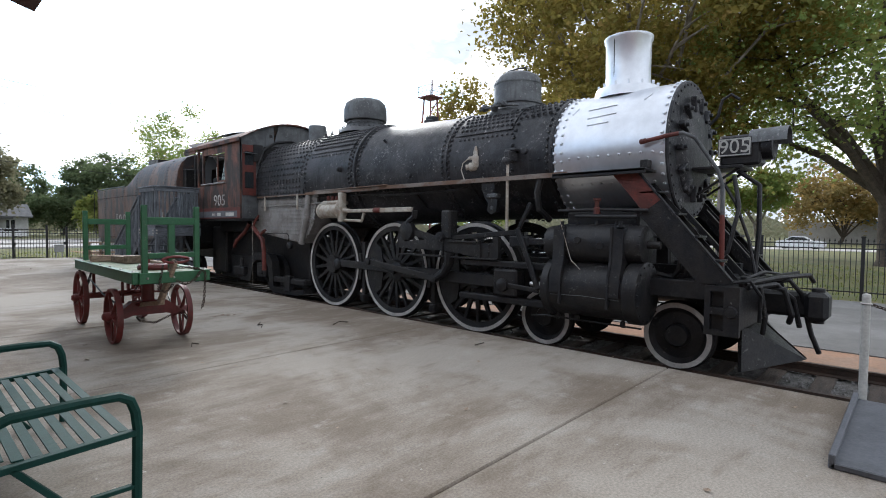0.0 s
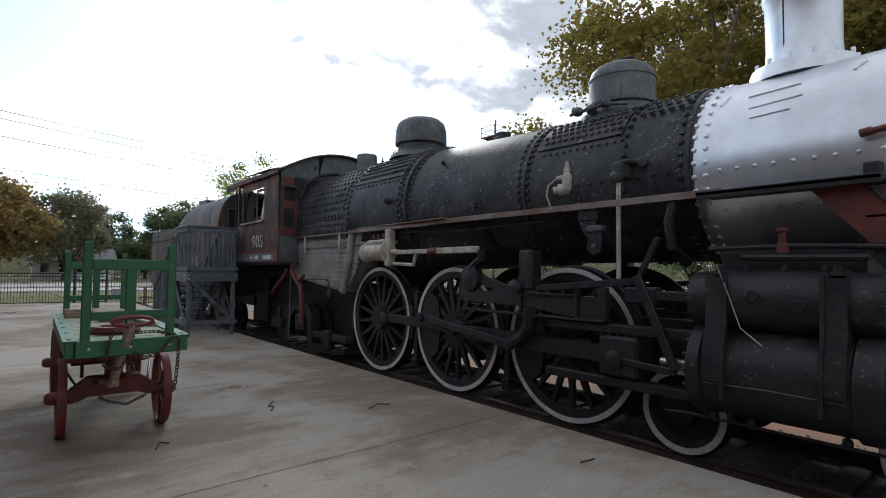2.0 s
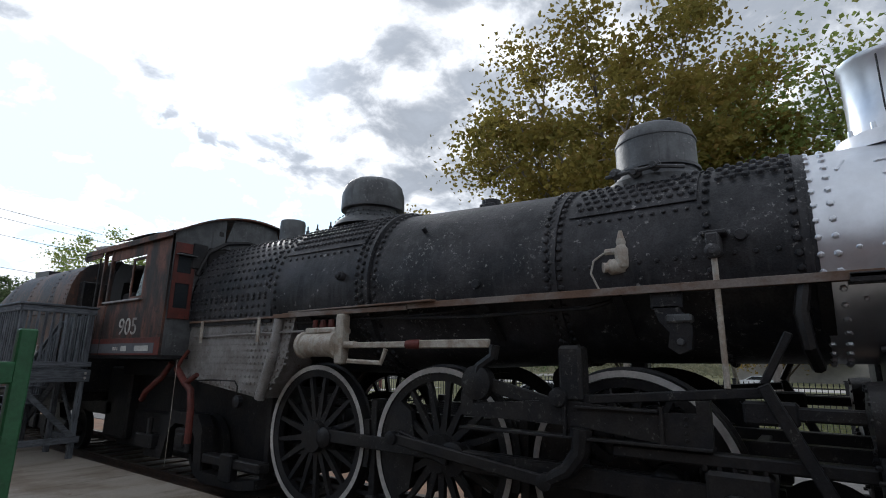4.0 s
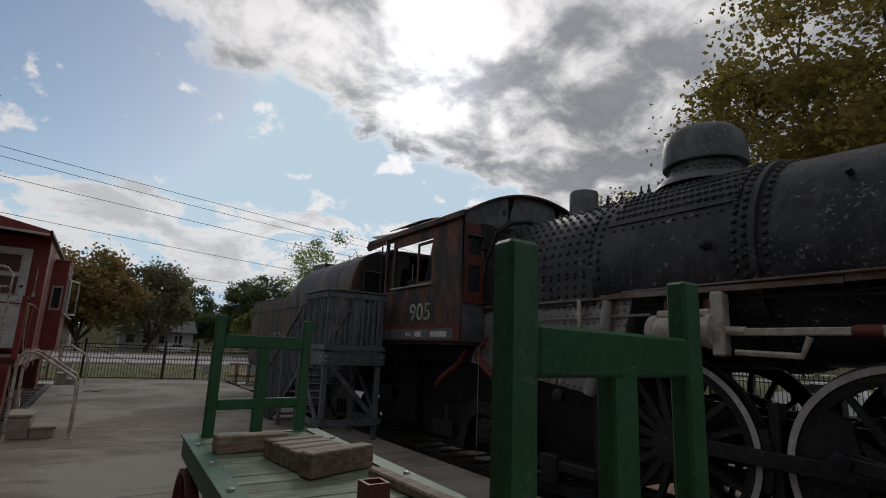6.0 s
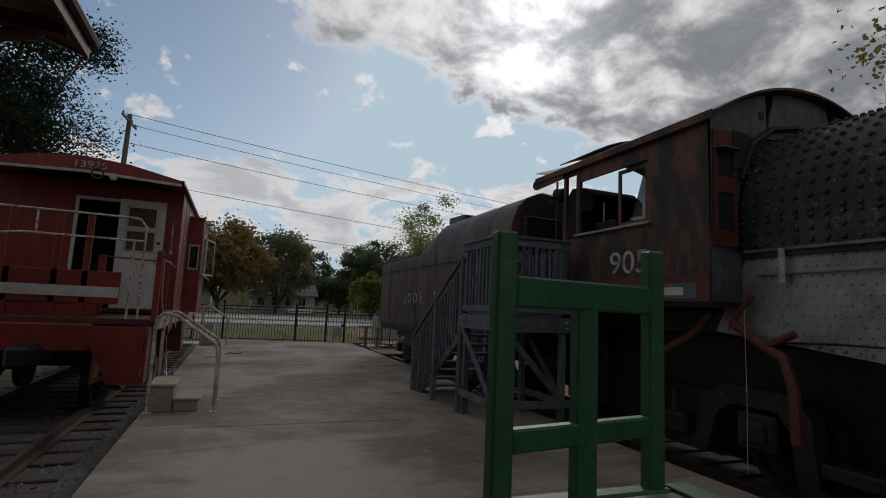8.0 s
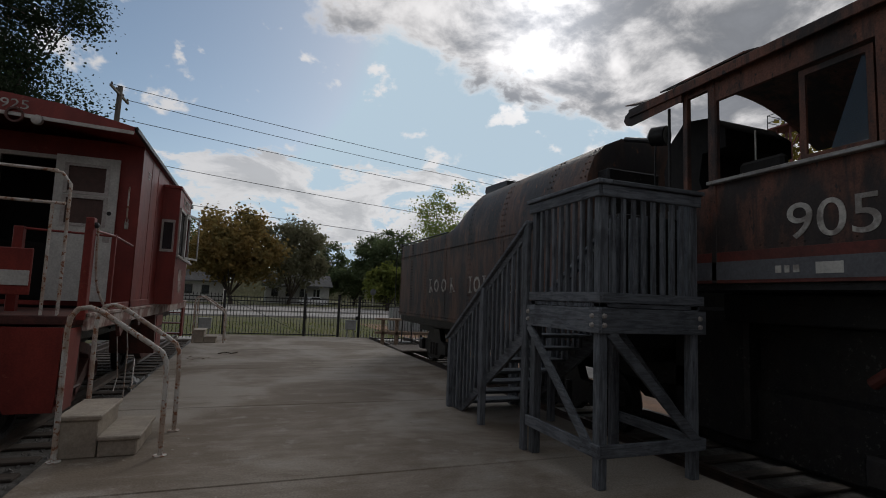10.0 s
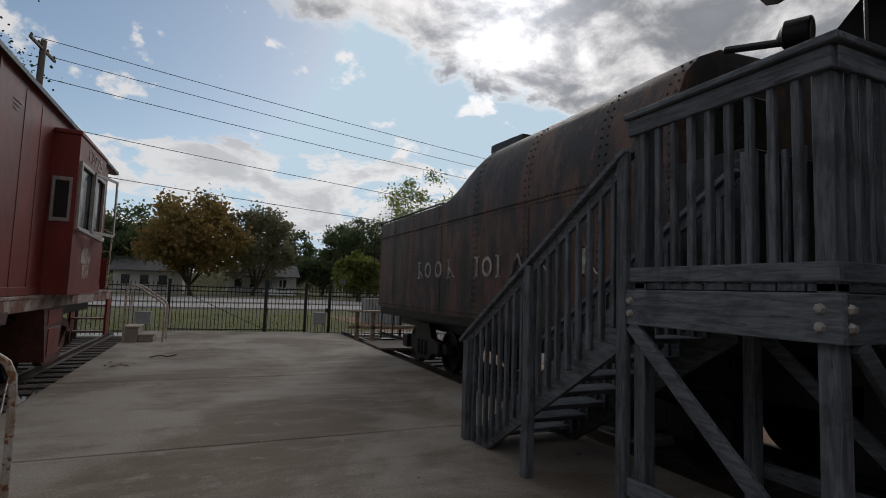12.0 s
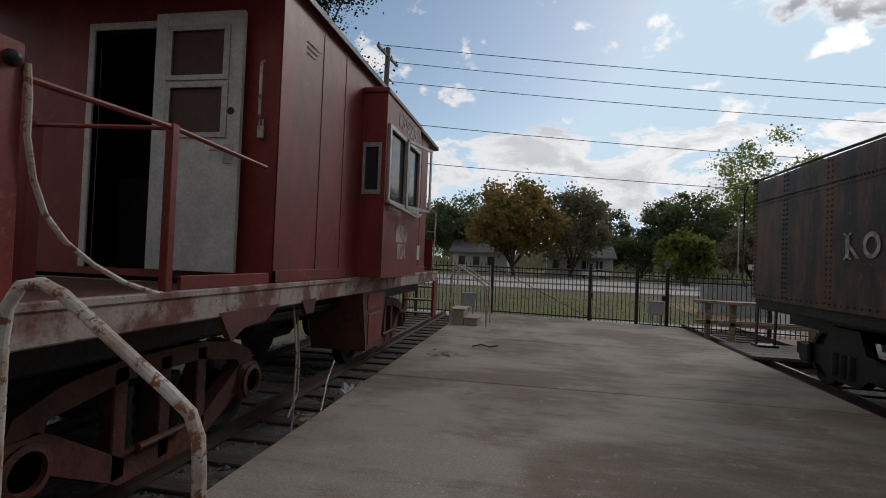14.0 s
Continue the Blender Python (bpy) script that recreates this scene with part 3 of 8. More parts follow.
track("engine_track", CX, -14, 33, "rusty rails on old wooden ties in ballast")
track("caboose_track", KT, 13.0, 33, "rusty rails on old wooden ties in ballast")
g = G()
for cx, ya, yb, n in ((CX, -3.0, 6.0, 1900), (KT, 13.0, 26.0, 2100)):
    for i in range(n):
        p = Vector((cx + random.uniform(-1.55, 1.55), random.uniform(ya, yb), TIE_TOP - 0.035 + random.uniform(0, 0.018)))
        r = random.uniform(0.016, 0.036)
        vs = [p + Vector((math.cos(k * 1.257 + i) * r * random.uniform(0.7, 1.2), math.sin(k * 1.257 + i) * r * random.uniform(0.7, 1.2), random.uniform(-0.3, 0.2) * r)) for k in range(5)]
        vs.append(p + Vector((random.uniform(-0.4, 0.4) * r, random.uniform(-0.4, 0.4) * r, r * 0.9)))
        g.add(vs, [(k, (k + 1) % 5, 5) for k in range(5)])
solo("ballast_stones", g, STONE, "loose grey ballast stones between the ties", "gravel", kind="stuff")

# ---- steam locomotive ----
loco = thing("steam_locomotive", (CX, 7.0, RAIL_TOP), "black steam locomotive with silver smokebox on display track", "locomotive")
ZS, RS = 2.73, 0.945
ZB = 2.74
COURSES = ((3.55, 5.66, 0.955, 0.97), (5.66, 8.12, 0.985, 1.09), (8.12, 10.05, 1.13, 1.14))


def hoop(g, cy, r, z, n, size, a0=0.0, a1=360.0):
    for i in range(n):
        a = radians(a0 + (a1 - a0) * i / n)
        nx, nz = -math.sin(a), math.cos(a)
        g.rivet((CX + nx * r, cy, z + nz * r), (nx, 0, nz), size)


smokebox = part("smokebox", G().lathe((CX, 0, ZS), "y", [(0.60, 1.86), (RS, 1.86), (RS, 3.56), (0.6, 3.56)], 72), SILVER, loco, "silver painted smokebox with dents and rivets")
g = G()
for yy in (1.93, 3.38, 3.49):
    hoop(g, yy, RS, ZS, 44, 0.024)
for i in range(9):
    for z_a in (96, 112, 120):
        a = radians(z_a)
        g.rivet((CX - math.sin(a) * RS, 2.05 + i * 0.15, ZS + math.cos(a) * RS), (-math.sin(a), 0, math.cos(a)), 0.018)
rv = part("rivets", g, SILVER, smokebox)
tagged(rv, kind="stuff")
g = G()
for k, (ya, yb, aa, ab) in enumerate(((2.65, 3.05, 48, 50), (2.62, 3.02, 58, 60), (2.7, 3.0, 66, 67), (2.2, 2.26, 40, 46), (3.25, 3.3, 45, 52))):
    for i in range(16):
        t = i / 15
        a = radians(aa + (ab - aa) * t)
        g.rivet((CX - math.sin(a) * RS, ya + (yb - ya) * t, ZS + math.cos(a) * RS), (-math.sin(a), 0, math.cos(a)), 0.014)
tagged(part("weld_bead", g, SILVER, smokebox), kind="stuff")
front = part("smokebox_front", G().lathe((CX, 0, ZS), "y", [(0.02, 1.74), (0.45, 1.76), (0.62, 1.80), (0.66, 1.84), (0.94, 1.845), (0.955, 1.86), (0.955, 1.885), (0.8, 1.885)], 64), BLACK, loco, "black smokebox front with round door and clamps")
g = G()
hoopr = 0.90
for i in range(40):
    a = radians(9 * i)
    g.rivet((CX - math.sin(a) * hoopr, 1.845, ZS + math.cos(a) * hoopr), (0, -1, 0), 0.017)
tagged(part("rivets", g, BLACK, front), kind="stuff")
me = mesh_of("door_clamp", G().box(-0.035, 0.035, -0.06, 0.02, 0.52, 0.74, 0.01).cyl((0, -0.10, 0.66), (0, 0.0, 0.66), 0.028, n=10), BLACK, (0, 0, 0))
for i in range(14):
    piece("door_clamp", me, front, (CX, 1.80, ZS), Matrix.Rotation(radians(i * 360 / 14 + 10), 4, "Y"))
# handrail: along the smokebox, forward over its edge and down to the pilot beam
part("front_handrail", G().tube([(4.45, 1.86, 2.80), (4.46, 1.66, 2.82), (4.50, 1.52, 2.74), (4.58, 1.28, 2.34), (4.60, 1.23, 2.16), (4.60, 1.20, 1.02)], 0.023, 8), LEAD, loco, "grey handrail bent down to the pilot beam")
part("grab_rail", G().tube([(4.44, 2.12, 2.76), (4.45, 1.98, 2.78), (4.45, 1.86, 2.80), (4.46, 1.70, 2.815)], 0.027, 8).cyl((4.44, 2.1, 2.765), (4.44, 2.18, 2.755), 0.035, n=10), OXIDE, loco, "rusty red grab rail end")
part("red_sleeve", G().cyl((4.60, 1.212, 1.18), (4.60, 1.222, 1.80), 0.03, n=10), OXIDE, loco, "rust-red pipe sleeve")
part("pipe_socket", G().cyl((4.60, 1.20, 0.98), (4.60, 1.20, 1.12), 0.045, n=10), SOOT, loco)

# boiler courses
boiler = part("boiler", G().lathe((CX, 0, ZB), "y", [(0.6, 3.5), (0.957, 3.5)] + [(r, y) for a, b, ra, rb in COURSES for r, y in ((ra, a + 0.01), (rb, b))] + [(0.6, 10.05)], 80), BLACK, loco, "black riveted boiler with flaked paint")
g = G()
for yy, r, n in ((3.62, 0.960, 52), (4.25, 0.966, 46), (5.6, 0.972, 62), (5.74, 0.990, 62), (8.02, 1.088, 66), (8.2, 1.132, 70), (9.95, 1.142, 64)):
    hoop(g, yy, r, ZB, n, 0.028)
    if yy in (5.6, 8.2):
        hoop(g, yy + 0.09, r + 0.006, ZB, n, 0.028, 3)
# lap patches under the domes: rows of bolts on the shoulder
for ya, yb, r0, r1, rows, ny in ((4.36, 5.5, 0.971, 0.976, (31, 37, 43, 49, 55), 12), (3.66, 4.2, 0.966, 0.97, (28, 34, 40, 46), 5), (8.3, 9.85, 1.14, 1.146, (32, 38, 44, 50, 56), 19)):
    for j, deg in enumerate(rows):
        for s in (1, -1):
            for i in range(ny):
                t = (i + 0.5 * (j % 2)) / ny
                a = radians(deg * s)
                r = r0 + (r1 - r0) * t + 0.008
                g.rivet((CX - math.sin(a) * r, ya + (yb - ya) * t, ZB + math.cos(a) * r), (-math.sin(a), 0, math.cos(a)), 0.031)
for ya, yb, r, deg in ((4.3, 5.5, 0.97, 66), (8.3, 9.9, 1.14, 66), (3.75, 5.6, 0.965, 94)):
    for i in range(12):
        a = radians(deg)
        y = ya + (yb - ya) * i / 12
        g.rivet((CX - math.sin(a) * r, y, ZB + math.cos(a) * r), (-math.sin(a), 0, math.cos(a)), 0.019)
tagged(part("rivets", g, BLACK, boiler), kind="stuff")
for ya, yb, r0, r1, d0, d1 in ((4.32, 5.52, 0.971, 0.978, -61, 61), (8.28, 9.88, 1.14, 1.146, -62, 62)):
    g = G()
    vs, fs, n = [], [], 24
    for i in range(n + 1):
        a = radians(d0 + (d1 - d0) * i / n)
        for rr in (0.012, 0.0):
            vs += [(CX - math.sin(a) * (r0 + rr), ya, ZB + math.cos(a) * (r0 + rr)), (CX - math.sin(a) * (r1 + rr), yb, ZB + math.cos(a) * (r1 + rr))]
    for i in range(n):
        k = i * 4
        fs += [(k, k + 1, k + 5, k + 4), (k, k + 4, k + 6, k + 2), (k + 1, k + 3, k + 7, k + 5)]
    fs += [(0, 2, 3, 1), (4 * n, 4 * n + 1, 4 * n + 3, 4 * n + 2)]
    part("lap_patch", g.add(vs, fs), BLACK, boiler)
for yy, r in ((5.66, 1.0), (8.12, 1.146), (3.56, 0.964)):
    part("boiler_band", G().lathe((CX, yy, ZB), "y", [(r - 0.02, -0.03), (r, -0.028), (r, 0.028), (r - 0.02, 0.03)], 72), BLACK, boiler)

# round-top firebox wrapper with rows of stay heads
prof = [(CX + 1.12, 2.3)] + [(CX - 1.12 * math.sin(radians(a)), ZB + 1.12 * math.cos(radians(a))) for a in range(-90, 91, 6)] + [(CX - 1.12, 2.3)]
firebox = part("firebox", G().prism(prof, "y", 10.04, 12.25), BLACK, loco, "black firebox with rows of staybolts")
g = G()
for j in range(11):
    for i in range(15):
        y, a = 10.2 + i * 0.145, radians(18 + j * 7.2)
        g.rivet((CX - math.sin(a) * 1.12, y, ZB + math.cos(a) * 1.12), (-math.sin(a), 0, math.cos(a)), 0.027)
for j in range(3):
    for i in range(15):
        g.rivet((CX - 1.12, 10.2 + i * 0.145, 2.44 + j * 0.12), (-1, 0, 0), 0.027)
for i in range(16):
    g.rivet((CX - math.sin(radians(10 + i * 5)) * 1.135, 10.1, ZB + math.cos(radians(10 + i * 5)) * 1.135), (-math.sin(radians(10 + i * 5)), 0, math.cos(radians(10 + i * 5))), 0.028)
tagged(part("staybolt", g, BLACK, firebox), kind="stuff")
# grey side sheets below the running board
SX = 4.38
g = G().prism([(9.50, 2.36), (12.2, 2.36), (12.62, 1.5), (10.15, 1.22), (9.72, 1.62)], "x", SX, SX + 0.5)
g.prism([(9.50, 2.36), (12.2, 2.36), (12.62, 1.5), (10.15, 1.22), (9.72, 1.62)], "x", 2 * CX - SX - 0.5, 2 * CX - SX)
sheet = part("firebox_side_sheet", g, ASHGREY, loco, "faded silver-grey firebox side sheet covered in rivets")
g = G()
for j in range(10):
    z = 2.28 - j * 0.095
    for i in range(26):
        y = 9.98 + i * 0.098 + 0.049 * (j % 2)
        if y < 12.28 and z > 1.26 + (y - 10.15) * 0.12:
            g.rivet((SX, y, z), (-1, 0, 0), 0.013 if y > 10.6 else 0.02)
for j in range(12):
    for i in range(4):
        z = 2.3 - j * 0.085
        g.rivet((SX, 9.62 + i * 0.09 + max(0, 1.75 - z) * 0.8, z), (-1, 0, 0), 0.02)
for i in range(22):
    g.rivet((SX, 10.2 + i * 0.108, 1.27 + i * 0.0125), (-1, 0, 0), 0.024)
tagged(part("rivets", g, ASHGREY, sheet), kind="stuff")
part("corner_roll", G().tube([(SX - 0.03, 9.82, 2.34), (SX - 0.04, 9.88, 1.9), (SX - 0.04, 9.98, 1.6), (SX - 0.03, 10.14, 1.22)], 0.075, 12), ASHGREY, sheet, "rounded pale corner sheet")

# chimney and domes
stack = part("smokestack", G().lathe((CX, 2.80, 0), "z", [(0.49, 3.58), (0.475, 3.69), (0.46, 3.725), (0.345, 3.735), (0.335, 3.77), (0.325, 3.95), (0.33, 4.42), (0.35, 4.45), (0.355, 4.50), (0.30, 4.50), (0.28, 4.2), (0.27, 3.7)], 48), SILVER, loco, "silver smokestack with bolted flange")
for i in range(14):
    a = radians(i * 360 / 14)
    part("flange_bolt", G().cyl((CX + math.cos(a) * 0.43, 2.8 + math.sin(a) * 0.43, 3.69), (CX + math.cos(a) * 0.43, 2.8 + math.sin(a) * 0.43, 3.79), 0.02, n=8), SILVER, stack)
part("stack_seam", G().tube([(CX - 0.31, 2.88, 3.86), (CX - 0.315, 2.88, 4.15), (CX - 0.325, 2.88, 4.45)], 0.008, 6), BLACK, stack)
sand = part("sand_dome", G().lathe((CX, 4.82, 0), "z", [(0.58, 3.56), (0.55, 3.66), (0.44, 3.74), (0.42, 3.80), (0.42, 4.14), (0.41, 4.21), (0.385, 4.28), (0.34, 4.32), (0.28, 4.355), (0.15, 4.375), (0.01, 4.38)], 48), LEAD, loco, "dull grey sand dome with flaking paint")
part("handle", G().tube([(CX - 0.05, 5.02, 4.34), (CX - 0.05, 5.0, 4.44), (CX - 0.05, 4.8, 4.45), (CX - 0.05, 4.62, 4.43), (CX - 0.05, 4.6, 4.34)], 0.014), BLACK, sand)
for (dy, h0) in ((0.25, 0.0), (0.05, -0.02), (-0.14, 0.02)):
    part("sander_valve", G().lathe((CX - 0.52, 4.85 + dy, 3.72 + h0), (-0.9, 0, -0.2), [(0.03, 0), (0.06, 0.03), (0.06, 0.09), (0.035, 0.1), (0.03, 0.16)], 12), LEAD, sand)
part("sander_pipe", G().tube([(CX - 0.5, 4.45, 3.68), (CX - 0.62, 4.7, 3.70), (CX - 0.6, 5.2, 3.68)], 0.022), LEAD, sand)
part("dome_flange", G().lathe((CX, 4.82, 0), "z", [(0.425, 3.80), (0.45, 3.80), (0.45, 3.83), (0.425, 3.83)], 48, True), LEAD, sand)
part("cap_seam", G().lathe((CX, 4.82, 0), "z", [(0.415, 4.15), (0.428, 4.15), (0.428, 4.17), (0.415, 4.17)], 48, True), LEAD, sand)
steam = part("steam_dome", G().lathe((CX, 9.15, 0), "z", [(0.62, 3.80), (0.58, 3.88), (0.47, 3.96), (0.42, 4.02), (0.42, 4.10), (0.50, 4.10), (0.505, 4.12), (0.50, 4.36), (0.46, 4.50), (0.38, 4.58), (0.24, 4.62), (0.01, 4.63)], 48), LEAD, loco, "grey steam dome with rounded cap")
g = G()
for i in range(30):
    a = radians(i * 12)
    g.rivet((CX + math.cos(a) * 0.535, 9.15 + math.sin(a) * 0.535, 3.93), (math.cos(a), math.sin(a), 0.9), 0.018)
    g.rivet((CX + math.cos(a) * 0.425, 9.15 + math.sin(a) * 0.425, 4.03), (math.cos(a), math.sin(a), 0.2), 0.015)
tagged(part("rivets", g, LEAD, steam), kind="stuff")
part("turret_stub", G().lathe((CX, 11.15, 0), "z", [(0.23, 3.75), (0.225, 4.22), (0.215, 4.25), (0.18, 4.25), (0.18, 3.9)], 32), LEAD, loco, "short grey pipe stub on top")
g = G().box(CX - 0.14, CX + 0.14, 6.84, 7.06, 3.74, 3.84, 0.015).lathe((CX, 6.95, 0), "z", [(0.13, 3.8), (0.13, 3.9), (0.05, 3.93)], 16)
part("turret_cover", g, BLACK, loco)
for yy in (9.75, 9.9, 10.02, 10.35, 10.6):
    part("small_valve", G().lathe((CX - 0.1, yy, 3.86), "z", [(0.03, 0), (0.03, 0.12), (0.015, 0.13), (0.012, 0.2)], 8), BLACK, loco)
# check valve, plugs, handrail brackets on the barrel
g = G().lathe((CX - 0.97, 4.98, 2.62), "z", [(0.03, 0), (0.055, 0.02), (0.062, 0.06), (0.062, 0.19), (0.038, 0.23), (0.046, 0.26), (0.028, 0.32), (0.018, 0.37)], 16)
g.lathe((CX - 0.93, 4.98, 2.66), (-0.5, 0.8, -0.1), [(0.07, 0), (0.075, 0.12), (0.045, 0.15), (0.05, 0.19)], 14)
g.cyl((CX - 0.95, 4.98, 2.8), (CX - 0.95, 5.14, 2.8), 0.035, n=10)
part("check_valve", g, CREAM, loco, "white-grey boiler check valve")
part("drip_pipe", G().tube([(CX - 0.98, 5.14, 2.79), (CX - 1.0, 5.24, 2.72), (CX - 1.0, 5.27, 2.6), (CX - 1.0, 5.2, 2.44)], 0.01, 6), CREAM, loco)
g = G().cyl((CX - 1.1, 8.56, 2.84), (CX - 1.2, 8.56, 2.85), 0.06, n=12).lathe((CX - 1.18, 8.56, 2.85), "x", [(0.045, 0), (0.045, -0.05), (0.02, -0.06)], 8)
g.cyl((CX - 0.90, 7.35, 3.32), (CX - 0.96, 7.36, 3.37), 0.03, n=8).cyl((CX - 0.97, 6.55, 2.6), (CX - 1.05, 6.55, 2.6), 0.05, n=10)
g.cyl((CX - 0.94, 4.0, 2.82), (CX - 1.0, 4.0, 2.82), 0.05, n=10)
tagged(part("washout_plug", g, BLACK, loco), kind="stuff")
g = G().box(CX - 1.10, CX - 0.9, 4.09, 4.29, 2.82, 2.86, 0.01).box(CX - 1.19, CX - 0.93, 4.14, 4.24, 2.66, 2.82, 0.015).lathe((CX - 1.15, 4.19, 2.66), "x", [(0.06, 0), (0.06, -0.08), (0.03, -0.1)], 10)
part("column_bracket", g, BLACK, loco)
part("support_column", G().cyl((4.31, 4.19, 1.58), (4.31, 4.19, 2.68), 0.024, n=10), CREAM, loco, "pale steel column under the running board")

# running boards with their brackets
for s in (1, -1):
    xo = lambda x: CX + s * (x - CX)
    for ya, yb, z0, x1 in ((3.15, 5.35, 2.385, 4.62), (5.36, 7.32, 2.388, 4.60), (7.33, 9.72, 2.382, 4.62), (9.66, 12.2, 2.352, 4.61)):
        part("running_board", G().box(xo(4.30), xo(x1), ya, yb, z0, z0 + 0.03, 0.004), BOARD, loco, "rust-stained running board along the boiler")
    for ya, yb, z0, z1 in ((3.15, 7.4, 2.355, 2.425), (7.41, 9.9, 2.345, 2.402)):
        part("board_edge_strip", G().box(xo(4.285), xo(4.298), ya, yb, z0, z1, 0.003), BOARD, loco)
    part("loose_plank", G().bar((xo(4.27), 7.0, 2.43), (xo(4.36), 9.6, 2.425), 0.10, 0.02, 0.003), BOARD, loco, "loose weathered plank on the running board")
    g = G().box(xo(4.22), xo(4.66), 2.02, 3.35, 2.36, 2.395, 0.006).box(xo(4.22), xo(4.25), 2.02, 3.35, 2.33, 2.40, 0.004).box(xo(4.40), xo(4.52), 2.05, 2.16, 2.40, 2.52, 0.01)
    part("front_board", g, SOOT, loco, "black front deck of the running board")
    for yy in (3.5, 5.0, 6.4, 9.2):
        part("board_bracket", G().bar((xo(4.33), yy, 2.36), (xo(4.75), yy, 2.0), 0.09, 0.025), SOOT, loco)
for yy in (10.24, 11.78):
    part("rusty_hanger", G().box(4.29, 4.315, yy - 0.03, yy + 0.03, 2.02, 2.37, 0.004), CREAM, loco, "white rust-flecked hanger strap")
hb = part("hanging_bracket", G().box(4.33, 4.36, 4.46, 4.72, 2.22, 2.38, 0.006).prism([(4.70, 2.24), (4.50, 2.24), (4.40, 2.06), (4.42, 1.88), (4.52, 1.84), (4.60, 1.90), (4.58, 2.02), (4.66, 2.12)], "x", 4.33, 4.41), SOOT, loco, "broken cast bracket hanging below the running board")
part("bracket_pin", G().cyl((4.31, 4.5, 1.94), (4.44, 4.5, 1.94), 0.03, n=10), LEAD, hb)
part("bracket_lug", G().box(4.30, 4.44, 4.40, 4.60, 2.10, 2.17, 0.015), LEAD, hb)
for yp, zp, rr in ((7.6, 2.31, 0.016), (6.2, 2.27, 0.022), (8.9, 2.30, 0.014)):
    part("conduit", G().tube([(4.40, yp + 1.5, zp), (4.39, yp + 0.4, zp - 0.03), (4.40, yp - 0.9, zp), (4.5, yp - 1.1, zp + 0.06)], rr, 6), SOOT, loco)
g = G().tube([(4.36, 3.62, 2.36), (4.33, 3.66, 2.15), (4.36, 3.64, 1.9), (4.6, 3.6, 1.75)], 0.05, 8)
part("curved_bracket", g, SOOT, loco)

# driving wheels
R_D, Z_D = 0.94, RAIL_TOP + 0.94
spoke_me = mesh_of("spoke", G().prism([(-0.045, 0.16), (0.045, 0.16), (0.024, 0.80), (-0.024, 0.80)], "x", 0.035, 0.095), SOOT)
for wy, crank in ((9.24, 0), (7.16, 0), (5.07, 0)):
    for s in (1, -1):
        xf = 4.62 if s == 1 else 2 * CX - 4.62
        w = part("driving_wheel", G().lathe((xf, wy, Z_D), "x", [(0.78, 0.02 * s), (0.865, 0.01 * s), (0.865, 0.12 * s), (0.78, 0.11 * s)], 64, True)
                 .lathe((xf, wy, Z_D), "x", [(0.20, -0.05 * s), (0.21, -0.02 * s), (0.21, 0.12 * s)], 32)
                 .lathe((xf, wy - 0.33, Z_D), "x", [(0.10, -0.06 * s), (0.14, -0.03 * s), (0.15, 0.1 * s)], 24), SOOT, loco, "black spoked driving wheel with white edge")
        part("tyre", G().lathe((xf, wy, Z_D), "x", [(0.868, 0.0), (0.935, -0.002 * s), (0.94, 0.006 * s), (0.94, 0.125 * s), (0.97, 0.135 * s), (0.97, 0.15 * s), (0.868, 0.15 * s)], 72, True), SOOT, w)
        part("tyre_edge", G().lathe((xf, wy, Z_D), "x", [(0.874, -0.004 * s), (0.934, -0.006 * s), (0.934, 0.0), (0.874, 0.0)], 72, True), TIRE, w, "white painted tyre edge")
        for i in range(17):
            piece("spoke", spoke_me, w, (xf if s == 1 else xf - 0.13, wy, Z_D), Matrix.Rotation(radians(i * 360 / 17 + 8), 4, "X"))
        c = [(wy + math.sin(radians(a)) * 0.80, Z_D - math.cos(radians(a)) * 0.80) for a in range(48, 133, 7)]
        if wy < 9:
            part("counterweight", G().prism(c + [(wy + 0.42, Z_D + 0.42), (wy + 0.34, Z_D), (wy + 0.42, Z_D - 0.42)], "x", xf + 0.012 * s, xf + 0.1 * s), SOOT, w)
    part("driving_axle", G().cyl((4.6, wy, Z_D), (2 * CX - 4.6, wy, Z_D), 0.11), SOOT, loco)

# pilot and trailing wheels
for wy, r in ((1.72, 0.425), (3.68, 0.425)):
    for s in (1, -1):
        xf = 4.63 if s == 1 else 2 * CX - 4.63
        w = part("pilot_wheel", G().lathe((xf, wy, RAIL_TOP + r), "x", [(0.01, -0.03 * s), (0.13, -0.03 * s), (0.15, 0.0), (0.16, 0.05 * s), (0.30, 0.07 * s), (0.345, 0.02 * s), (0.36, 0.0), (r, 0.004 * s), (r, 0.12 * s), (r + 0.025, 0.135 * s), (0.01, 0.15 * s)], 56), SOOT, loco, "black disc pilot wheel with white rim")
        part("white_rim", G().lathe((xf, wy, RAIL_TOP + r), "x", [(0.36, -0.005 * s), (r - 0.004, -0.005 * s), (r - 0.004, 0.005 * s), (0.36, 0.005 * s)], 56, True), TIRE, w, "white painted rim")
for s in (1, -1):
    xf = 4.72 if s == 1 else 2 * CX - 4.72
    w = part("trailing_wheel", G().lathe((xf, 12.0, RAIL_TOP + 0.52), "x", [(0.01, -0.02 * s), (0.14, -0.02 * s), (0.16, 0.05 * s), (0.42, 0.07 * s), (0.45, 0.0), (0.52, 0.0), (0.52, 0.12 * s), (0.01, 0.14 * s)], 48), SOOT, loco)

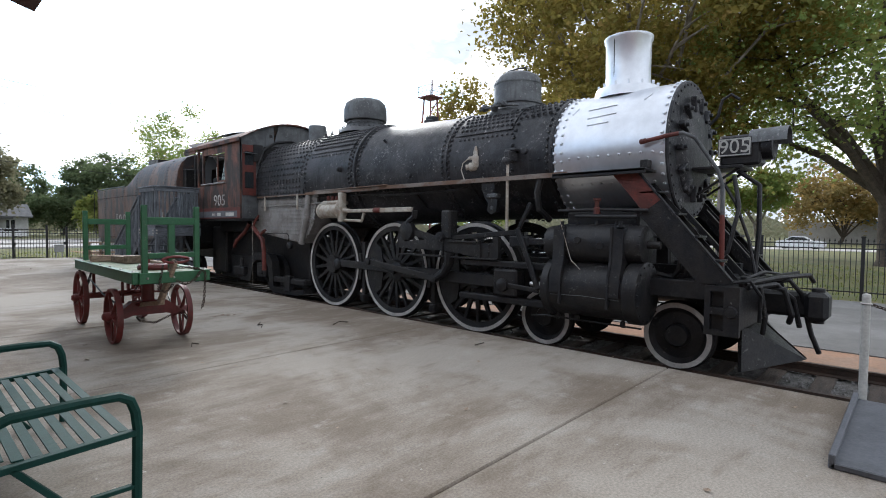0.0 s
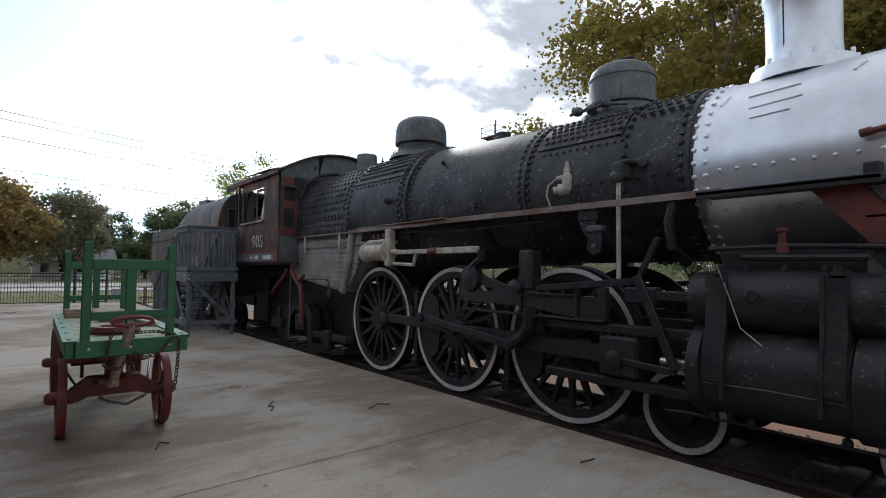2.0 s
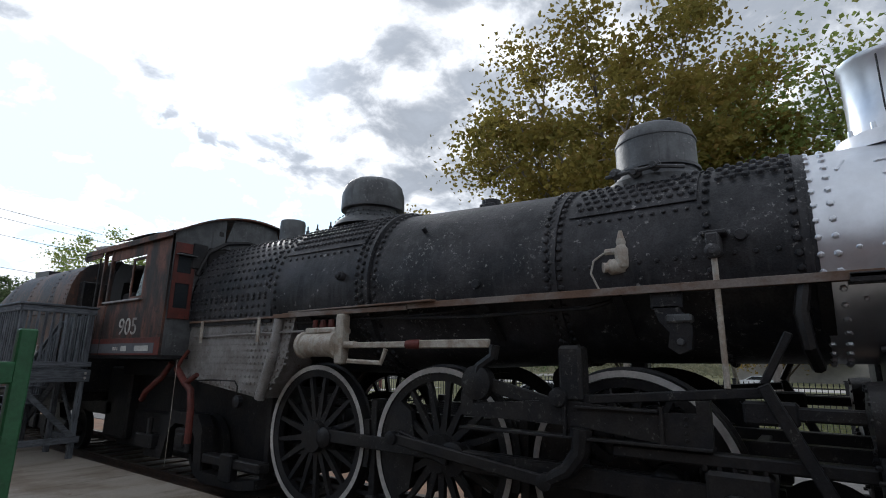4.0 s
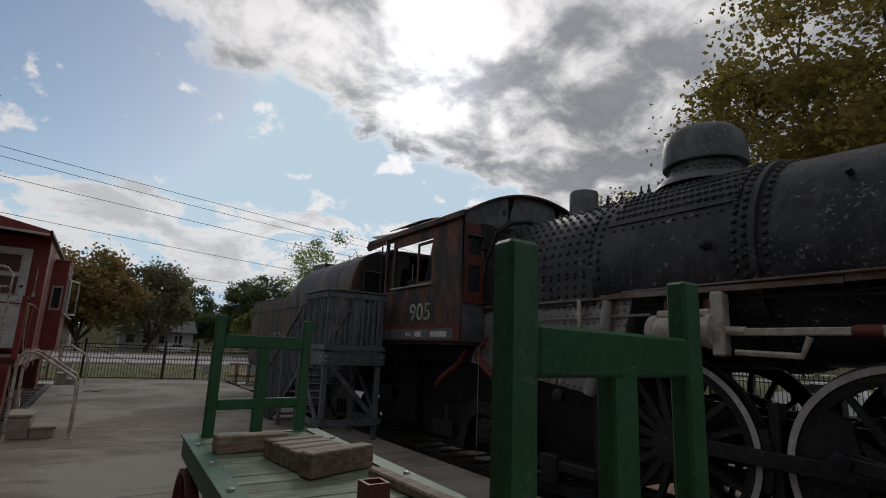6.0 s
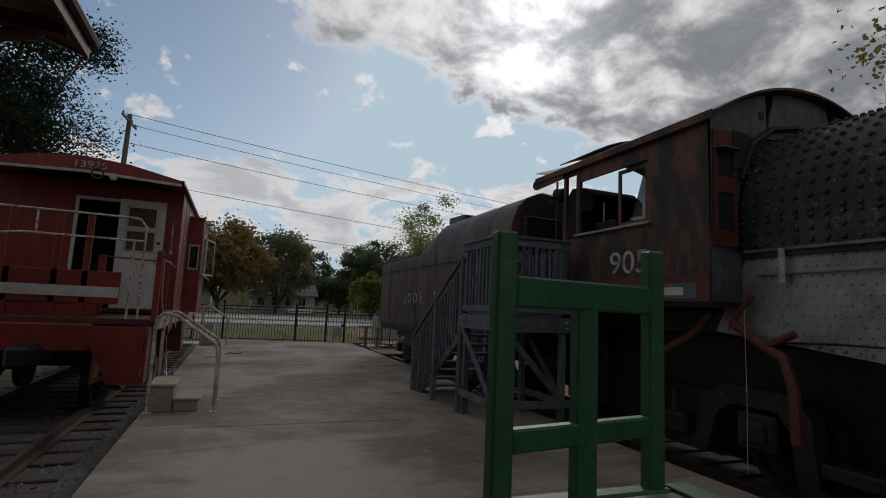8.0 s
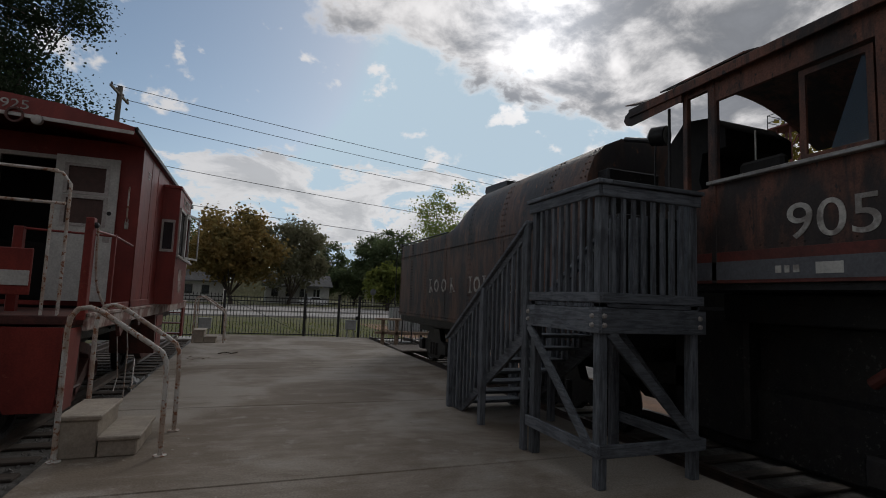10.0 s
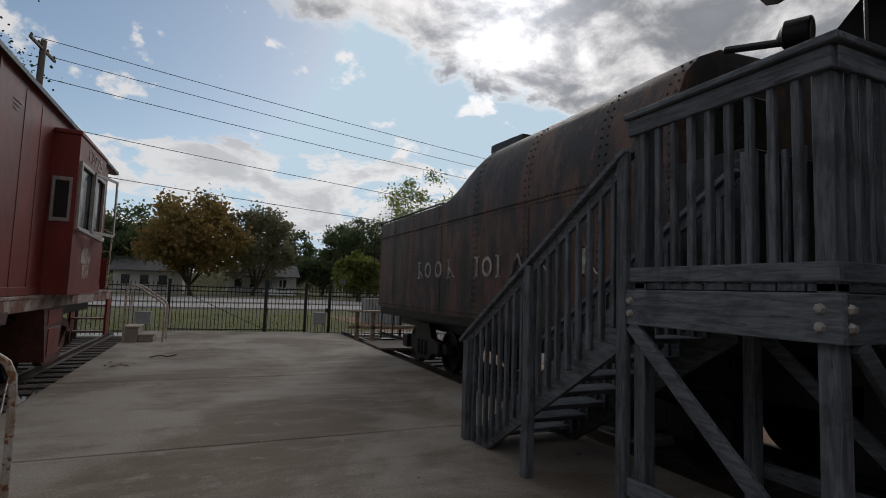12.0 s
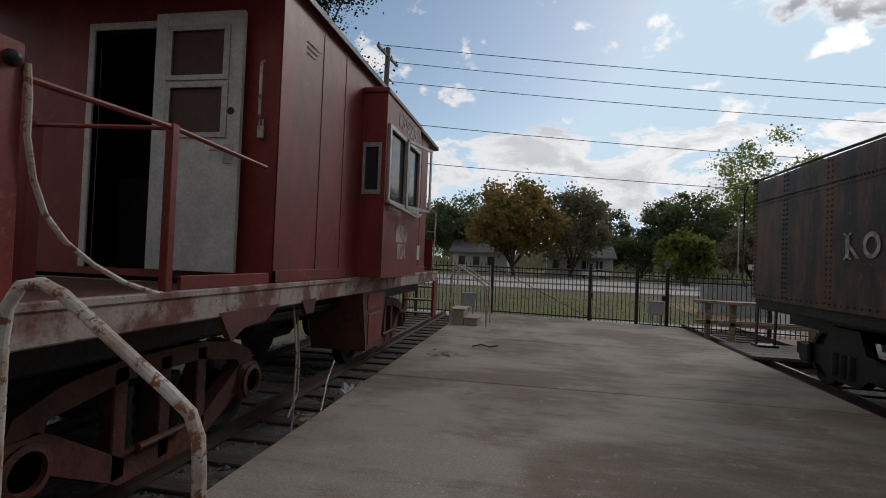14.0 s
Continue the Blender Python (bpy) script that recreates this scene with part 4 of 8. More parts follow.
# frames, ashpan, pedestals
g = G()
for s in (1, -1):
    xo = lambda x: CX + s * (x - CX)
    g.box(xo(4.86), xo(5.0), 1.3, 9.9, 0.95, 1.15, 0.01).box(xo(4.86), xo(5.0), 4.0, 10.3, 0.45, 0.6, 0.01)
    for wy in (5.07, 7.16, 9.24):
        for d in (-0.26, 0.26):
            g.box(xo(4.84), xo(5.02), wy + d - 0.07, wy + d + 0.07, 0.3, 1.1, 0.01)
    for yy in (6.12, 8.2, 10.3):
        g.box(xo(4.66), xo(4.84), yy - 0.05, yy + 0.05, 0.12, 1.3, 0.01)
        g.box(xo(4.62), xo(4.86), yy - 0.07, yy + 0.07, 0.02, 0.18, 0.02)
for yy in (4.1, 6.12, 8.2, 10.1):
    g.box(4.9, 2 * CX - 4.9, yy - 0.05, yy + 0.05, 0.35, 1.1, 0.01)
part("engine_frame", g, SOOT, loco, "black engine frame between the wheels")
for s in (1, -1):
    xo = lambda x: CX + s * (x - CX)
    for wy in (5.07, 7.16, 9.24):
        g = G()
        for k in range(6):
            g.box(xo(4.80), xo(4.96), wy - 0.52 + k * 0.07, wy + 0.52 - k * 0.07, 1.18 + k * 0.022, 1.2 + k * 0.022, 0.003)
        part("leaf_spring", g, SOOT, loco, "black leaf spring above the axle box")
        part("axle_box", G().box(xo(4.80), xo(5.05), wy - 0.19, wy + 0.19, 0.52, 1.02, 0.02), SOOT, loco)
        part("brake_shoe", G().prism([(wy - 0.99, Z_D - 0.28), (wy - 0.91, Z_D - 0.28), (wy - 0.955, Z_D), (wy - 0.91, Z_D + 0.28), (wy - 0.99, Z_D + 0.28), (wy - 1.03, Z_D)], "x", xo(4.63), xo(4.74)), SOOT, loco)
    part("brake_rod", G().bar((xo(4.75), 4.2, 0.16), (xo(4.75), 10.2, 0.16), 0.05, 0.06, 0.008), SOOT, loco)
part("ashpan", G().prism([(4.8, 1.35), (2 * CX - 4.8, 1.35), (2 * CX - 4.95, 0.02), (4.95, 0.02)], "y", 10.25, 12.5), SOOT, loco, "black ashpan below the firebox")
for s in (1, -1):
    xo = lambda x: CX + s * (x - CX)
    tt = part("trailing_truck", G().prism([(10.15, 0.12), (10.6, 0.05), (11.55, 0.08), (11.62, 0.72), (11.78, 0.9), (12.6, 0.92), (12.85, 0.75), (12.95, 0.3), (13.4, 0.3), (13.4, 0.12), (12.8, 0.12), (12.65, 0.6), (12.45, 0.72), (11.95, 0.72), (11.82, 0.55), (11.75, 0.02), (11.5, -0.08), (10.5, -0.06), (10.15, 0.0)], "x", xo(4.40), xo(4.60)), SOOT, loco, "black cast trailing truck frame under the cab")
    part("equalizer", G().box(xo(4.40), xo(4.60), 10.1, 11.55, 0.20, 0.34, 0.02), SOOT, tt)
    part("spring_hanger", G().box(xo(4.36), xo(4.5), 10.7, 11.0, 0.02, 0.4, 0.02), SOOT, tt)
    part("journal_box", G().box(xo(4.38), xo(4.64), 11.95, 12.4, 0.28, 0.66, 0.03), SOOT, tt)
    part("journal_lid", G().box(xo(4.34), xo(4.44), 12.05, 12.3, 0.36, 0.58, 0.02), SOOT, tt)
    part("injector", G().box(xo(4.30), xo(4.5), 13.0, 13.6, 0.25, 0.5, 0.03).lathe((xo(4.36), 13.2, 0.45), "z", [(0.05, 0), (0.05, 0.3), (0.02, 0.32)], 8), SOOT, loco, "black injector casting below the cab")
g = G().box(4.6, 2 * CX - 4.6, 12.25, 15.1, 1.45, 1.75, 0.02).box(4.9, 2 * CX - 4.9, 12.4, 15.4, 0.75, 1.45, 0.02)
part("cab_frame", g, SOOT, loco)
# Boxes added below the cab to block the bright ground behind.
part("cradle_block", G().box(4.85, 2 * CX - 4.85, 12.6, 15.6, 0.05, 0.8, 0.05), SOOT, loco, "black cradle box added under the cab to block light")
part("drawbar_block", G().box(4.7, 2 * CX - 4.7, 14.9, 15.9, 0.2, 1.6, 0.04), SOOT, loco)

# cylinders
for s in (1, -1):
    xo = lambda x: CX + s * (x - CX)
    g = G().lathe((xo(4.28), 0, 1.42), "y", [(0.02, 1.98), (0.2, 1.98), (0.235, 2.0), (0.245, 2.06), (0.245, 2.2), (0.265, 2.22), (0.265, 3.14), (0.245, 3.16), (0.245, 3.28), (0.235, 3.36), (0.06, 3.38)], 40)
    g.cyl((xo(4.28), 1.82, 1.42), (xo(4.28), 2.0, 1.42), 0.05, n=14)
    chest = part("valve_chest", g, SOOT, loco, "black piston valve chest above the cylinder")
    for yp, zp in ((2.82, 1.47), (2.5, 1.40)):
        part("chest_plug", G().cyl((xo(4.02), yp, zp), (xo(4.0), yp, zp), 0.05, n=12), SOOT, chest)
    g = G()
    for yf, rf, zc, xc, nb in ((2.03, 0.225, 1.42, 4.28, 12), (3.34, 0.215, 1.42, 4.28, 12), (2.0, 0.36, 0.80, 4.32, 16), (3.345, 0.35, 0.80, 4.32, 16)):
        d = -1 if yf < 2.5 else 1
        for i in range(nb):
            w = 2 * math.pi * i / nb
            p = (xo(xc) + math.cos(w) * rf, yf, zc + math.sin(w) * rf)
            g.cyl(p, (p[0], yf + d * 0.035, p[2]), 0.018, n=6)
    tagged(part("cover_nuts", g, SOOT, chest), kind="stuff")
    for yp in (2.36, 2.64, 2.92):
        part("oil_plug", G().lathe((xo(4.2), yp, 1.665), "z", [(0.028, 0), (0.03, 0.03), (0.018, 0.035), (0.016, 0.06)], 8), SOOT, chest)
    part("jacket_seam", G().tube([(xo(3.946), 2.2, 0.72), (xo(3.945), 2.7, 0.735), (xo(3.946), 3.18, 0.72)], 0.007, 5), LEAD, chest)
    g = G().lathe((xo(4.32), 0, 0.80), "y", [(0.02, 1.96), (0.30, 1.96), (0.40, 1.99), (0.415, 2.04), (0.415, 2.16), (0.385, 2.18), (0.385, 3.20), (0.42, 3.22), (0.42, 3.32), (0.38, 3.34), (0.08, 3.36)], 52)
    main = part("cylinder", g, SOOT, loco, "black main steam cylinder")
    for yy in (2.27, 3.11):
        g = G()
        g.prism([(xo(4.02), 1.62), (xo(4.00), 1.2), (xo(3.93), 1.0), (xo(3.91), 0.75), (xo(4.05), 0.75), (xo(4.3), 1.1), (xo(4.3), 1.6)], "y", yy - 0.075, yy + 0.075)
        g.prism([(xo(4.005), 1.64), (xo(3.985), 1.2), (xo(3.915), 1.0), (xo(3.895), 0.6), (xo(3.94), 0.6), (xo(4.03), 1.2), (xo(4.04), 1.64)], "y", yy - 0.10 if yy > 2.6 else yy + 0.06, yy - 0.07 if yy > 2.6 else yy + 0.09)
        g.lathe((xo(4.12), yy, 1.64), "z", [(0.06, 0), (0.06, 0.03), (0.03, 0.03), (0.03, 0.08)], 8)
        part("cylinder_strap", g, SOOT, main)
    g = G().box(xo(4.40), xo(5.2), 2.15, 3.2, 1.5, 1.86, 0.03).box(xo(4.5), xo(5.2), 2.2, 3.1, 0.6, 1.9, 0.03)
    part("cylinder_saddle", g, SOOT, main)
    part("piston_rod", G().cyl((xo(4.34), 3.2, 0.78), (xo(4.34), 3.75, 0.78), 0.045, n=12), STEEL, loco, "bright piston rod")
    for pts, r in (([(4.3, 2.0, 1.86), (4.25, 2.6, 1.88), (4.25, 3.25, 1.87)], 0.022), ([(4.22, 2.1, 1.78), (4.2, 2.95, 1.79)], 0.028)):
        part("steam_pipe", G().tube([(xo(x), y, z) for x, y, z in pts], r), SOOT, loco, "dark rusty pipe above the valve chest")
    part("pipe_union", G().lathe((xo(4.24), 2.66, 1.82), "z", [(0.045, 0), (0.045, 0.08), (0.03, 0.09), (0.03, 0.17), (0.05, 0.18), (0.05, 0.21)], 10), OXIDE, loco)
    for yp in (2.25, 2.9, 3.2):
        part("cylinder_cock", G().lathe((xo(4.2), yp, 0.34), "z", [(0.02, 0), (0.035, 0.02), (0.035, 0.07), (0.02, 0.09)], 8), SOOT, main)
    part("drain_rod", G().tube([(xo(4.18), 2.0, 0.36), (xo(4.18), 3.4, 0.37), (xo(4.3), 3.7, 0.32)], 0.014, 6), SOOT, loco)
part("loose_wire", G().tube([(4.04, 3.1, 1.72), (4.0, 3.02, 1.55), (3.99, 2.9, 1.2), (3.92, 2.72, 1.08)], 0.004, 5), CREAM, loco)

# rods and valve gear
PIN = -0.33
for s in (1, -1):
    xo = lambda x: CX + s * (x - CX)
    zr = Z_D + 0.02
    g = G().bar((xo(4.52), 9.24 + PIN - 0.02, zr + 0.03), (xo(4.52), 7.16 + PIN, zr), 0.05, 0.15, 0.01).bar((xo(4.52), 7.16 + PIN, zr), (xo(4.52), 5.07 + PIN, zr), 0.05, 0.15, 0.01)
    for wy in (9.24, 7.16, 5.07):
        g.lathe((xo(4.56), wy + PIN, zr), "x", [(0.05, -0.12 * s), (0.11, -0.10 * s), (0.13, -0.08 * s), (0.13, 0.0)], 20)
    part("side_rod", g, SOOT, loco, "black coupling rod")
    g = G().bar((xo(4.42), 6.83, Z_D), (xo(4.38), 4.1, 0.76), 0.06, 0.20, 0.015)
    g.lathe((xo(4.47), 6.83, Z_D), "x", [(0.1, -0.1 * s), (0.17, -0.08 * s), (0.17, 0.0)], 24).lathe((xo(4.42), 4.1, 0.76), "x", [(0.08, -0.1 * s), (0.13, -0.08 * s), (0.13, 0.0)], 20)
    part("main_rod", g, SOOT, loco, "black main rod")
    g = G().bar((xo(4.28), 7.55, 0.93), (xo(4.27), 5.72, 0.72), 0.045, 0.11, 0.01)
    for p in ((7.55, 0.93), (5.72, 0.72)):
        g.lathe((xo(4.31), *p), "x", [(0.04, -0.09 * s), (0.075, -0.08 * s), (0.075, 0.0)], 14)
    g.bar((xo(4.34), 6.83, Z_D), (xo(4.33), 7.5, 0.95), 0.05, 0.13, 0.01)
    part("eccentric_rod", g, SOOT, loco)
    g = G().prism([(6.62, 1.30), (6.62, 1.48), (6.5, 1.48), (6.48, 1.36), (5.75, 1.42), (5.62, 1.46), (5.45, 1.46), (5.32, 1.42), (4.70, 1.36), (4.62, 1.38), (4.42, 1.38), (4.42, 1.48), (4.32, 1.48), (4.32, 1.12), (4.66, 1.12), (4.72, 1.14), (5.4, 1.22), (6.62, 1.24)], "x", xo(4.26), xo(4.34))
    g.box(xo(4.22), xo(4.40), 4.32, 6.62, 1.11, 1.135, 0.004).box(xo(4.22), xo(4.40), 4.7, 5.4, 1.375, 1.395, 0.003)
    for yy in (5.5, 4.68):
        g.box(xo(4.23), xo(4.27), yy - 0.015, yy + 0.015, 1.13, 1.42, 0.003)
    for i in range(4):
        g.rivet((xo(4.26), 4.5, 1.18 + i * 0.055), (-s, 0, 0), 0.013)
    part("guide_yoke", g, SOOT, loco, "black valve gear bracket")
    g = G().box(xo(4.24), xo(4.46), 5.33, 5.55, 1.42, 1.92, 0.03).lathe((xo(4.25), 5.55, 1.46), "x", [(0.03, -0.06 * s), (0.08, -0.05 * s), (0.09, 0)], 16)
    g.tube([(xo(4.28), 5.36, 1.2), (xo(4.28), 5.38, 1.0), (xo(4.28), 5.5, 0.84), (xo(4.28), 5.72, 0.72)], [0.1, 0.085, 0.075, 0.06], 10)
    part("expansion_link", g, SOOT, loco)
    g = G().bar((xo(4.34), 6.35, 1.55), (xo(4.34), 5.4, 1.32), 0.05, 0.13, 0.01).bar((xo(4.32), 5.4, 1.44), (xo(4.32), 3.95, 1.56), 0.045, 0.08, 0.01)
    g.lathe((xo(4.36), 6.45, 1.56), "x", [(0.05, -0.12 * s), (0.17, -0.10 * s), (0.18, 0)], 18)
    g.tube([(xo(4.3), 6.45, 1.6), (xo(4.3), 6.42, 1.72), (xo(4.3), 6.26, 1.82), (xo(4.3), 6.24, 1.93)], 0.055, 8)
    part("lifting_arm", g, SOOT, loco)
    g = G().bar((xo(4.24), 3.95, 1.62), (xo(4.22), 3.55, 0.72), 0.04, 0.09, 0.01).bar((xo(4.24), 3.55, 0.70), (xo(4.24), 4.15, 0.74), 0.04, 0.07, 0.01)
    g.lathe((xo(4.27), 4.2, 0.74), "x", [(0.05, -0.1 * s), (0.1, -0.08 * s), (0.1, 0)], 14).bar((xo(4.3), 4.1, 1.42), (xo(4.3), 3.3, 1.42), 0.09, 0.10, 0.015)
    g.box(xo(4.24), xo(4.4), 3.75, 4.1, 1.33, 1.50, 0.02).bar((xo(4.3), 3.95, 1.62), (xo(4.3), 3.75, 2.0), 0.05, 0.06, 0.01)
    part("combination_lever", g, SOOT, loco)
    g = G().box(xo(4.28), xo(4.44), 3.35, 5.1, 1.00, 1.10, 0.015).box(xo(4.28), xo(4.44), 3.25, 5.15, 0.44, 0.54, 0.015)
    g.box(xo(4.24), xo(4.48), 3.95, 4.4, 0.56, 0.98, 0.03)
    for i in range(5):
        g.lathe((xo(4.3), 4.0 + i * 0.1, 0.97), "z", [(0.02, 0), (0.02, 0.05), (0.01, 0.05)], 6)
    part("crosshead_guide", g, SOOT, loco, "black crosshead and slide bars")
g = G().lathe((4.28, 0, 1.96), "y", [(0.02, 9.18), (0.16, 9.18), (0.175, 9.16), (0.175, 9.10), (0.15, 9.09), (0.15, 8.56), (0.175, 8.55), (0.175, 8.48), (0.05, 8.47), (0.04, 8.2)], 28)
g.box(4.2, 4.36, 8.38, 8.5, 1.72, 2.34, 0.02).box(4.22, 4.5, 8.5, 9.1, 2.10, 2.18, 0.02)
rev = part("power_reverse", g, CREAM, loco, "dirty white power reverse cylinder")
g = G().bar((4.28, 8.3, 1.95), (4.28, 7.35, 1.95), 0.06, 0.07, 0.01).bar((4.28, 7.2, 1.95), (4.29, 6.3, 1.95), 0.06, 0.09, 0.01)
g.tube([(4.26, 8.3, 1.76), (4.26, 7.75, 1.74), (4.26, 7.68, 1.9)], 0.03, 6)
part("reach_rod", g, CREAM, rev, "white reach rod")
part("rusty_joint", G().lathe((4.28, 7.28, 1.95), "y", [(0.05, -0.1), (0.055, -0.08), (0.055, 0.08), (0.05, 0.1)], 10), OXIDE, rev)
g = G()
for i in range(7):
    g.lathe((4.34 + (i % 2) * 0.05, 8.55 + i * 0.08, 2.17), "z", [(0.035, 0), (0.04, 0.05), (0.03, 0.12)], 8)
part("rusty_fittings", g, OXIDE, rev)
part("handrail_pipe", G().tube([(4.36, 12.1, 2.12), (4.34, 10.5, 2.14), (4.34, 9.25, 2.15)], 0.016, 6), ASHGREY, loco)
part("pull_rod", G().tube([(4.34, 11.9, 1.42), (4.3, 11.3, 1.45), (4.3, 10.7, 1.45), (4.3, 10.62, 1.38), (4.32, 10.66, 1.2)], 0.012, 6).lathe((4.33, 10.62, 1.16), "x", [(0.02, -0.06), (0.09, -0.04), (0.09, 0.03), (0.02, 0.05)], 10), SOOT, loco)
for pts, r in (([(4.25, 12.3, 1.6), (4.22, 12.0, 1.42), (4.2, 11.72, 1.28), (4.18, 11.62, 1.0), (4.18, 11.6, 0.5)], 0.055), ([(4.2, 11.9, 1.38), (4.22, 11.62, 1.52)], 0.04),
               ([(4.3, 12.1, 1.9), (4.25, 12.2, 1.75), (4.25, 12.32, 1.6)], 0.03), ([(4.3, 12.6, 1.7), (4.28, 12.85, 1.45), (4.26, 13.3, 1.2), (4.3, 13.5, 1.05)], 0.05)):
    part("drain_pipe", G().tube(pts, r, 10), OXIDE, loco, "rusty red drain pipe below the cab")
part("hanging_string", G().tube([(4.1, 12.05, 1.75), (4.1, 12.04, 0.9), (4.1, 12.05, 0.12)], 0.004, 4), CREAM, loco)

# front end
beam = part("pilot_beam", G().box(4.2, 2 * CX - 4.2, 0.92, 1.24, 0.46, 0.96, 0.02), SOOT, loco, "black pilot beam")
part("step_casting", G().wall("x", 4.12, 4.20, 0.90, 1.26, 0.42, 0.98, [(1.06, 1.20, 0.74, 0.92), (1.06, 1.20, 0.48, 0.66)]), SOOT, beam, "black cast step pocket with two openings")
part("beam_boss", G().lathe((4.12, 0.98, 0.70), "x", [(0.02, -0.04), (0.06, -0.035), (0.07, 0)], 14), SOOT, beam)
g = G().box(4.35, 2 * CX - 4.35, 1.2, 2.1, 0.78, 1.0, 0.01)
part("pilot_deck", g, SOOT, loco)
for s in (1, -1):
    xo = lambda x: CX + s * (x - CX)
    g = G().prism([(2.50, 2.35), (2.16, 2.36), (1.04, 1.02), (1.38, 1.02)], "x", xo(4.34), xo(4.365))
    part("step_stringer", g, OXIDE if s == 1 else SOOT, loco, "red and black step stringer plate")
    g = G().prism([(1.86, 1.99), (2.12, 1.80), (1.40, 0.985), (1.02, 0.985)], "x", xo(4.332), xo(4.338)).bar((xo(4.36), 2.14, 2.34), (xo(4.36), 1.03, 1.02), 0.08, 0.02)
    part("black_lower_stringer", g, SOOT, loco)
    for i in range(4):
        part("step", G().box(xo(4.34), xo(4.66), 1.16 + i * 0.24, 1.42 + i * 0.24, 1.24 + i * 0.28, 1.265 + i * 0.28, 0.004), SOOT, loco)
    part("inner_stringer", G().prism([(2.40, 2.35), (2.16, 2.36), (1.04, 1.02), (1.28, 1.02)], "x", xo(4.66), xo(4.68)), SOOT, loco)
    part("stay_bar", G().bar((xo(5.0), 1.0, 0.98), (xo(4.95), 1.8, 1.9), 0.06, 0.06), SOOT, loco)
g = G().box(CX - 0.16, CX + 0.16, 0.42, 0.98, 0.56, 0.86, 0.04).box(CX - 0.26, CX + 0.10, 0.22, 0.46, 0.54, 0.88, 0.05).box(CX + 0.02, CX + 0.24, 0.28, 0.5, 0.55, 0.85, 0.04).lathe((CX - 0.08, 0.34, 0.5), "z", [(0.07, 0), (0.07, 0.42), (0.04, 0.43)], 14)
part("coupler", g, SOOT, loco, "black knuckle coupler")
g = G()
g.add([(CX - 0.04, 0.44, 0.03), (4.66, 0.98, -0.08), (4.82, 1.02, 0.46), (CX - 0.05, 0.98, 0.50), (CX - 0.04, 0.48, 0.01), (4.69, 1.02, -0.10), (4.86, 1.08, 0.46), (CX - 0.05, 1.04, 0.50)],
      [(0, 1, 2, 3), (7, 6, 5, 4), (0, 4, 5, 1), (1, 5, 6, 2), (2, 6, 7, 3), (3, 7, 4, 0)])
g.add([(2 * CX - x, y, z) for x, y, z in g.v[:8]], [(3, 2, 1, 0), (4, 5, 6, 7), (1, 5, 4, 0), (2, 6, 5, 1), (3, 7, 6, 2), (0, 4, 7, 3)])
part("pilot", g, SOOT, loco, "black steel plate pilot")
part("uncoupling_rod", G().bar((4.4, 0.9, 1.04), (5.9, 0.62, 1.07), 0.03, 0.04).tube([(4.45, 0.92, 1.0), (5.0, 0.7, 1.05), (5.5, 0.45, 1.07), (5.62, 0.42, 0.98)], 0.028), SOOT, loco, "bent uncoupling rod on the pilot")
for pts, r in (([(4.5, 0.9, 0.95), (4.9, 0.7, 0.98), (5.1, 0.55, 0.8), (5.25, 0.5, 0.45)], 0.03), ([(4.6, 0.95, 0.98), (4.62, 0.8, 0.95), (4.66, 0.75, 0.6), (4.7, 0.78, 0.4)], 0.028),
               ([(5.1, 0.9, 0.98), (5.15, 0.6, 1.02), (5.3, 0.5, 0.85), (5.4, 0.4, 0.35), (5.45, 0.32, 0.12)], 0.03), ([(4.7, 1.5, 1.05), (4.8, 1.2, 1.35), (4.85, 1.1, 1.9), (5.0, 1.2, 2.3)], 0.026),
               ([(4.55, 1.8, 1.02), (4.5, 1.6, 1.05), (4.48, 1.5, 1.3)], 0.035), ([(4.35, 1.1, 1.0), (4.4, 0.86, 1.04), (4.55, 0.78, 0.86), (4.6, 0.80, 0.55)], 0.022),
               ([(4.9, 0.95, 0.98), (4.95, 0.62, 0.92), (5.02, 0.55, 0.62), (5.2, 0.6, 0.5)], 0.034), ([(4.45, 1.0, 1.02), (4.9, 0.82, 1.12), (5.3, 0.74, 1.08), (5.35, 0.7, 0.92)], 0.02),
               ([(4.5, 1.95, 1.05), (4.5, 1.75, 1.02), (4.46, 1.66, 1.12), (4.46, 1.64, 1.34)], 0.03), ([(4.9, 0.9, 1.0), (4.92, 1.0, 1.5), (4.9, 1.15, 1.95), (4.95, 1.3, 2.2)], 0.02)):
    part("air_hose", G().tube(pts, r), SOOT, loco, "black air hose on the pilot")
for x, y in ((4.5, 0.95), (4.8, 0.98), (5.05, 0.95), (5.5, 0.95)):
    part("angle_cock", G().lathe((x, y, 0.94), "z", [(0.05, 0), (0.05, 0.06), (0.03, 0.07), (0.03, 0.13), (0.05, 0.135), (0.02, 0.15)], 10), SOOT, loco)
g = G().box(CX - 0.3, CX + 0.3, 1.15, 1.8, 2.42, 2.46, 0.006).bar((CX - 0.2, 1.7, 2.1), (CX - 0.2, 1.2, 2.43), 0.05, 0.03).bar((CX + 0.2, 1.7, 2.1), (CX + 0.2, 1.2, 2.43), 0.05, 0.03)
g.box(CX - 0.16, CX + 0.16, 0.98, 1.45, 2.46, 2.86, 0.03)
g.tube([(CX - 0.1, 1.25, 2.4), (CX - 0.05, 1.0, 2.2), (CX - 0.1, 0.98, 1.6), (CX - 0.2, 1.0, 1.0)], 0.03)
part("headlight_box", g, SOOT, loco, "black headlight box on a shelf")
g = G().lathe((CX, 0, 2.70), "y", [(0.1, 1.0), (0.17, 0.98), (0.18, 0.86), (0.15, 0.85), (0.05, 0.92)], 24)
part("headlight_barrel", g, SOOT, loco)
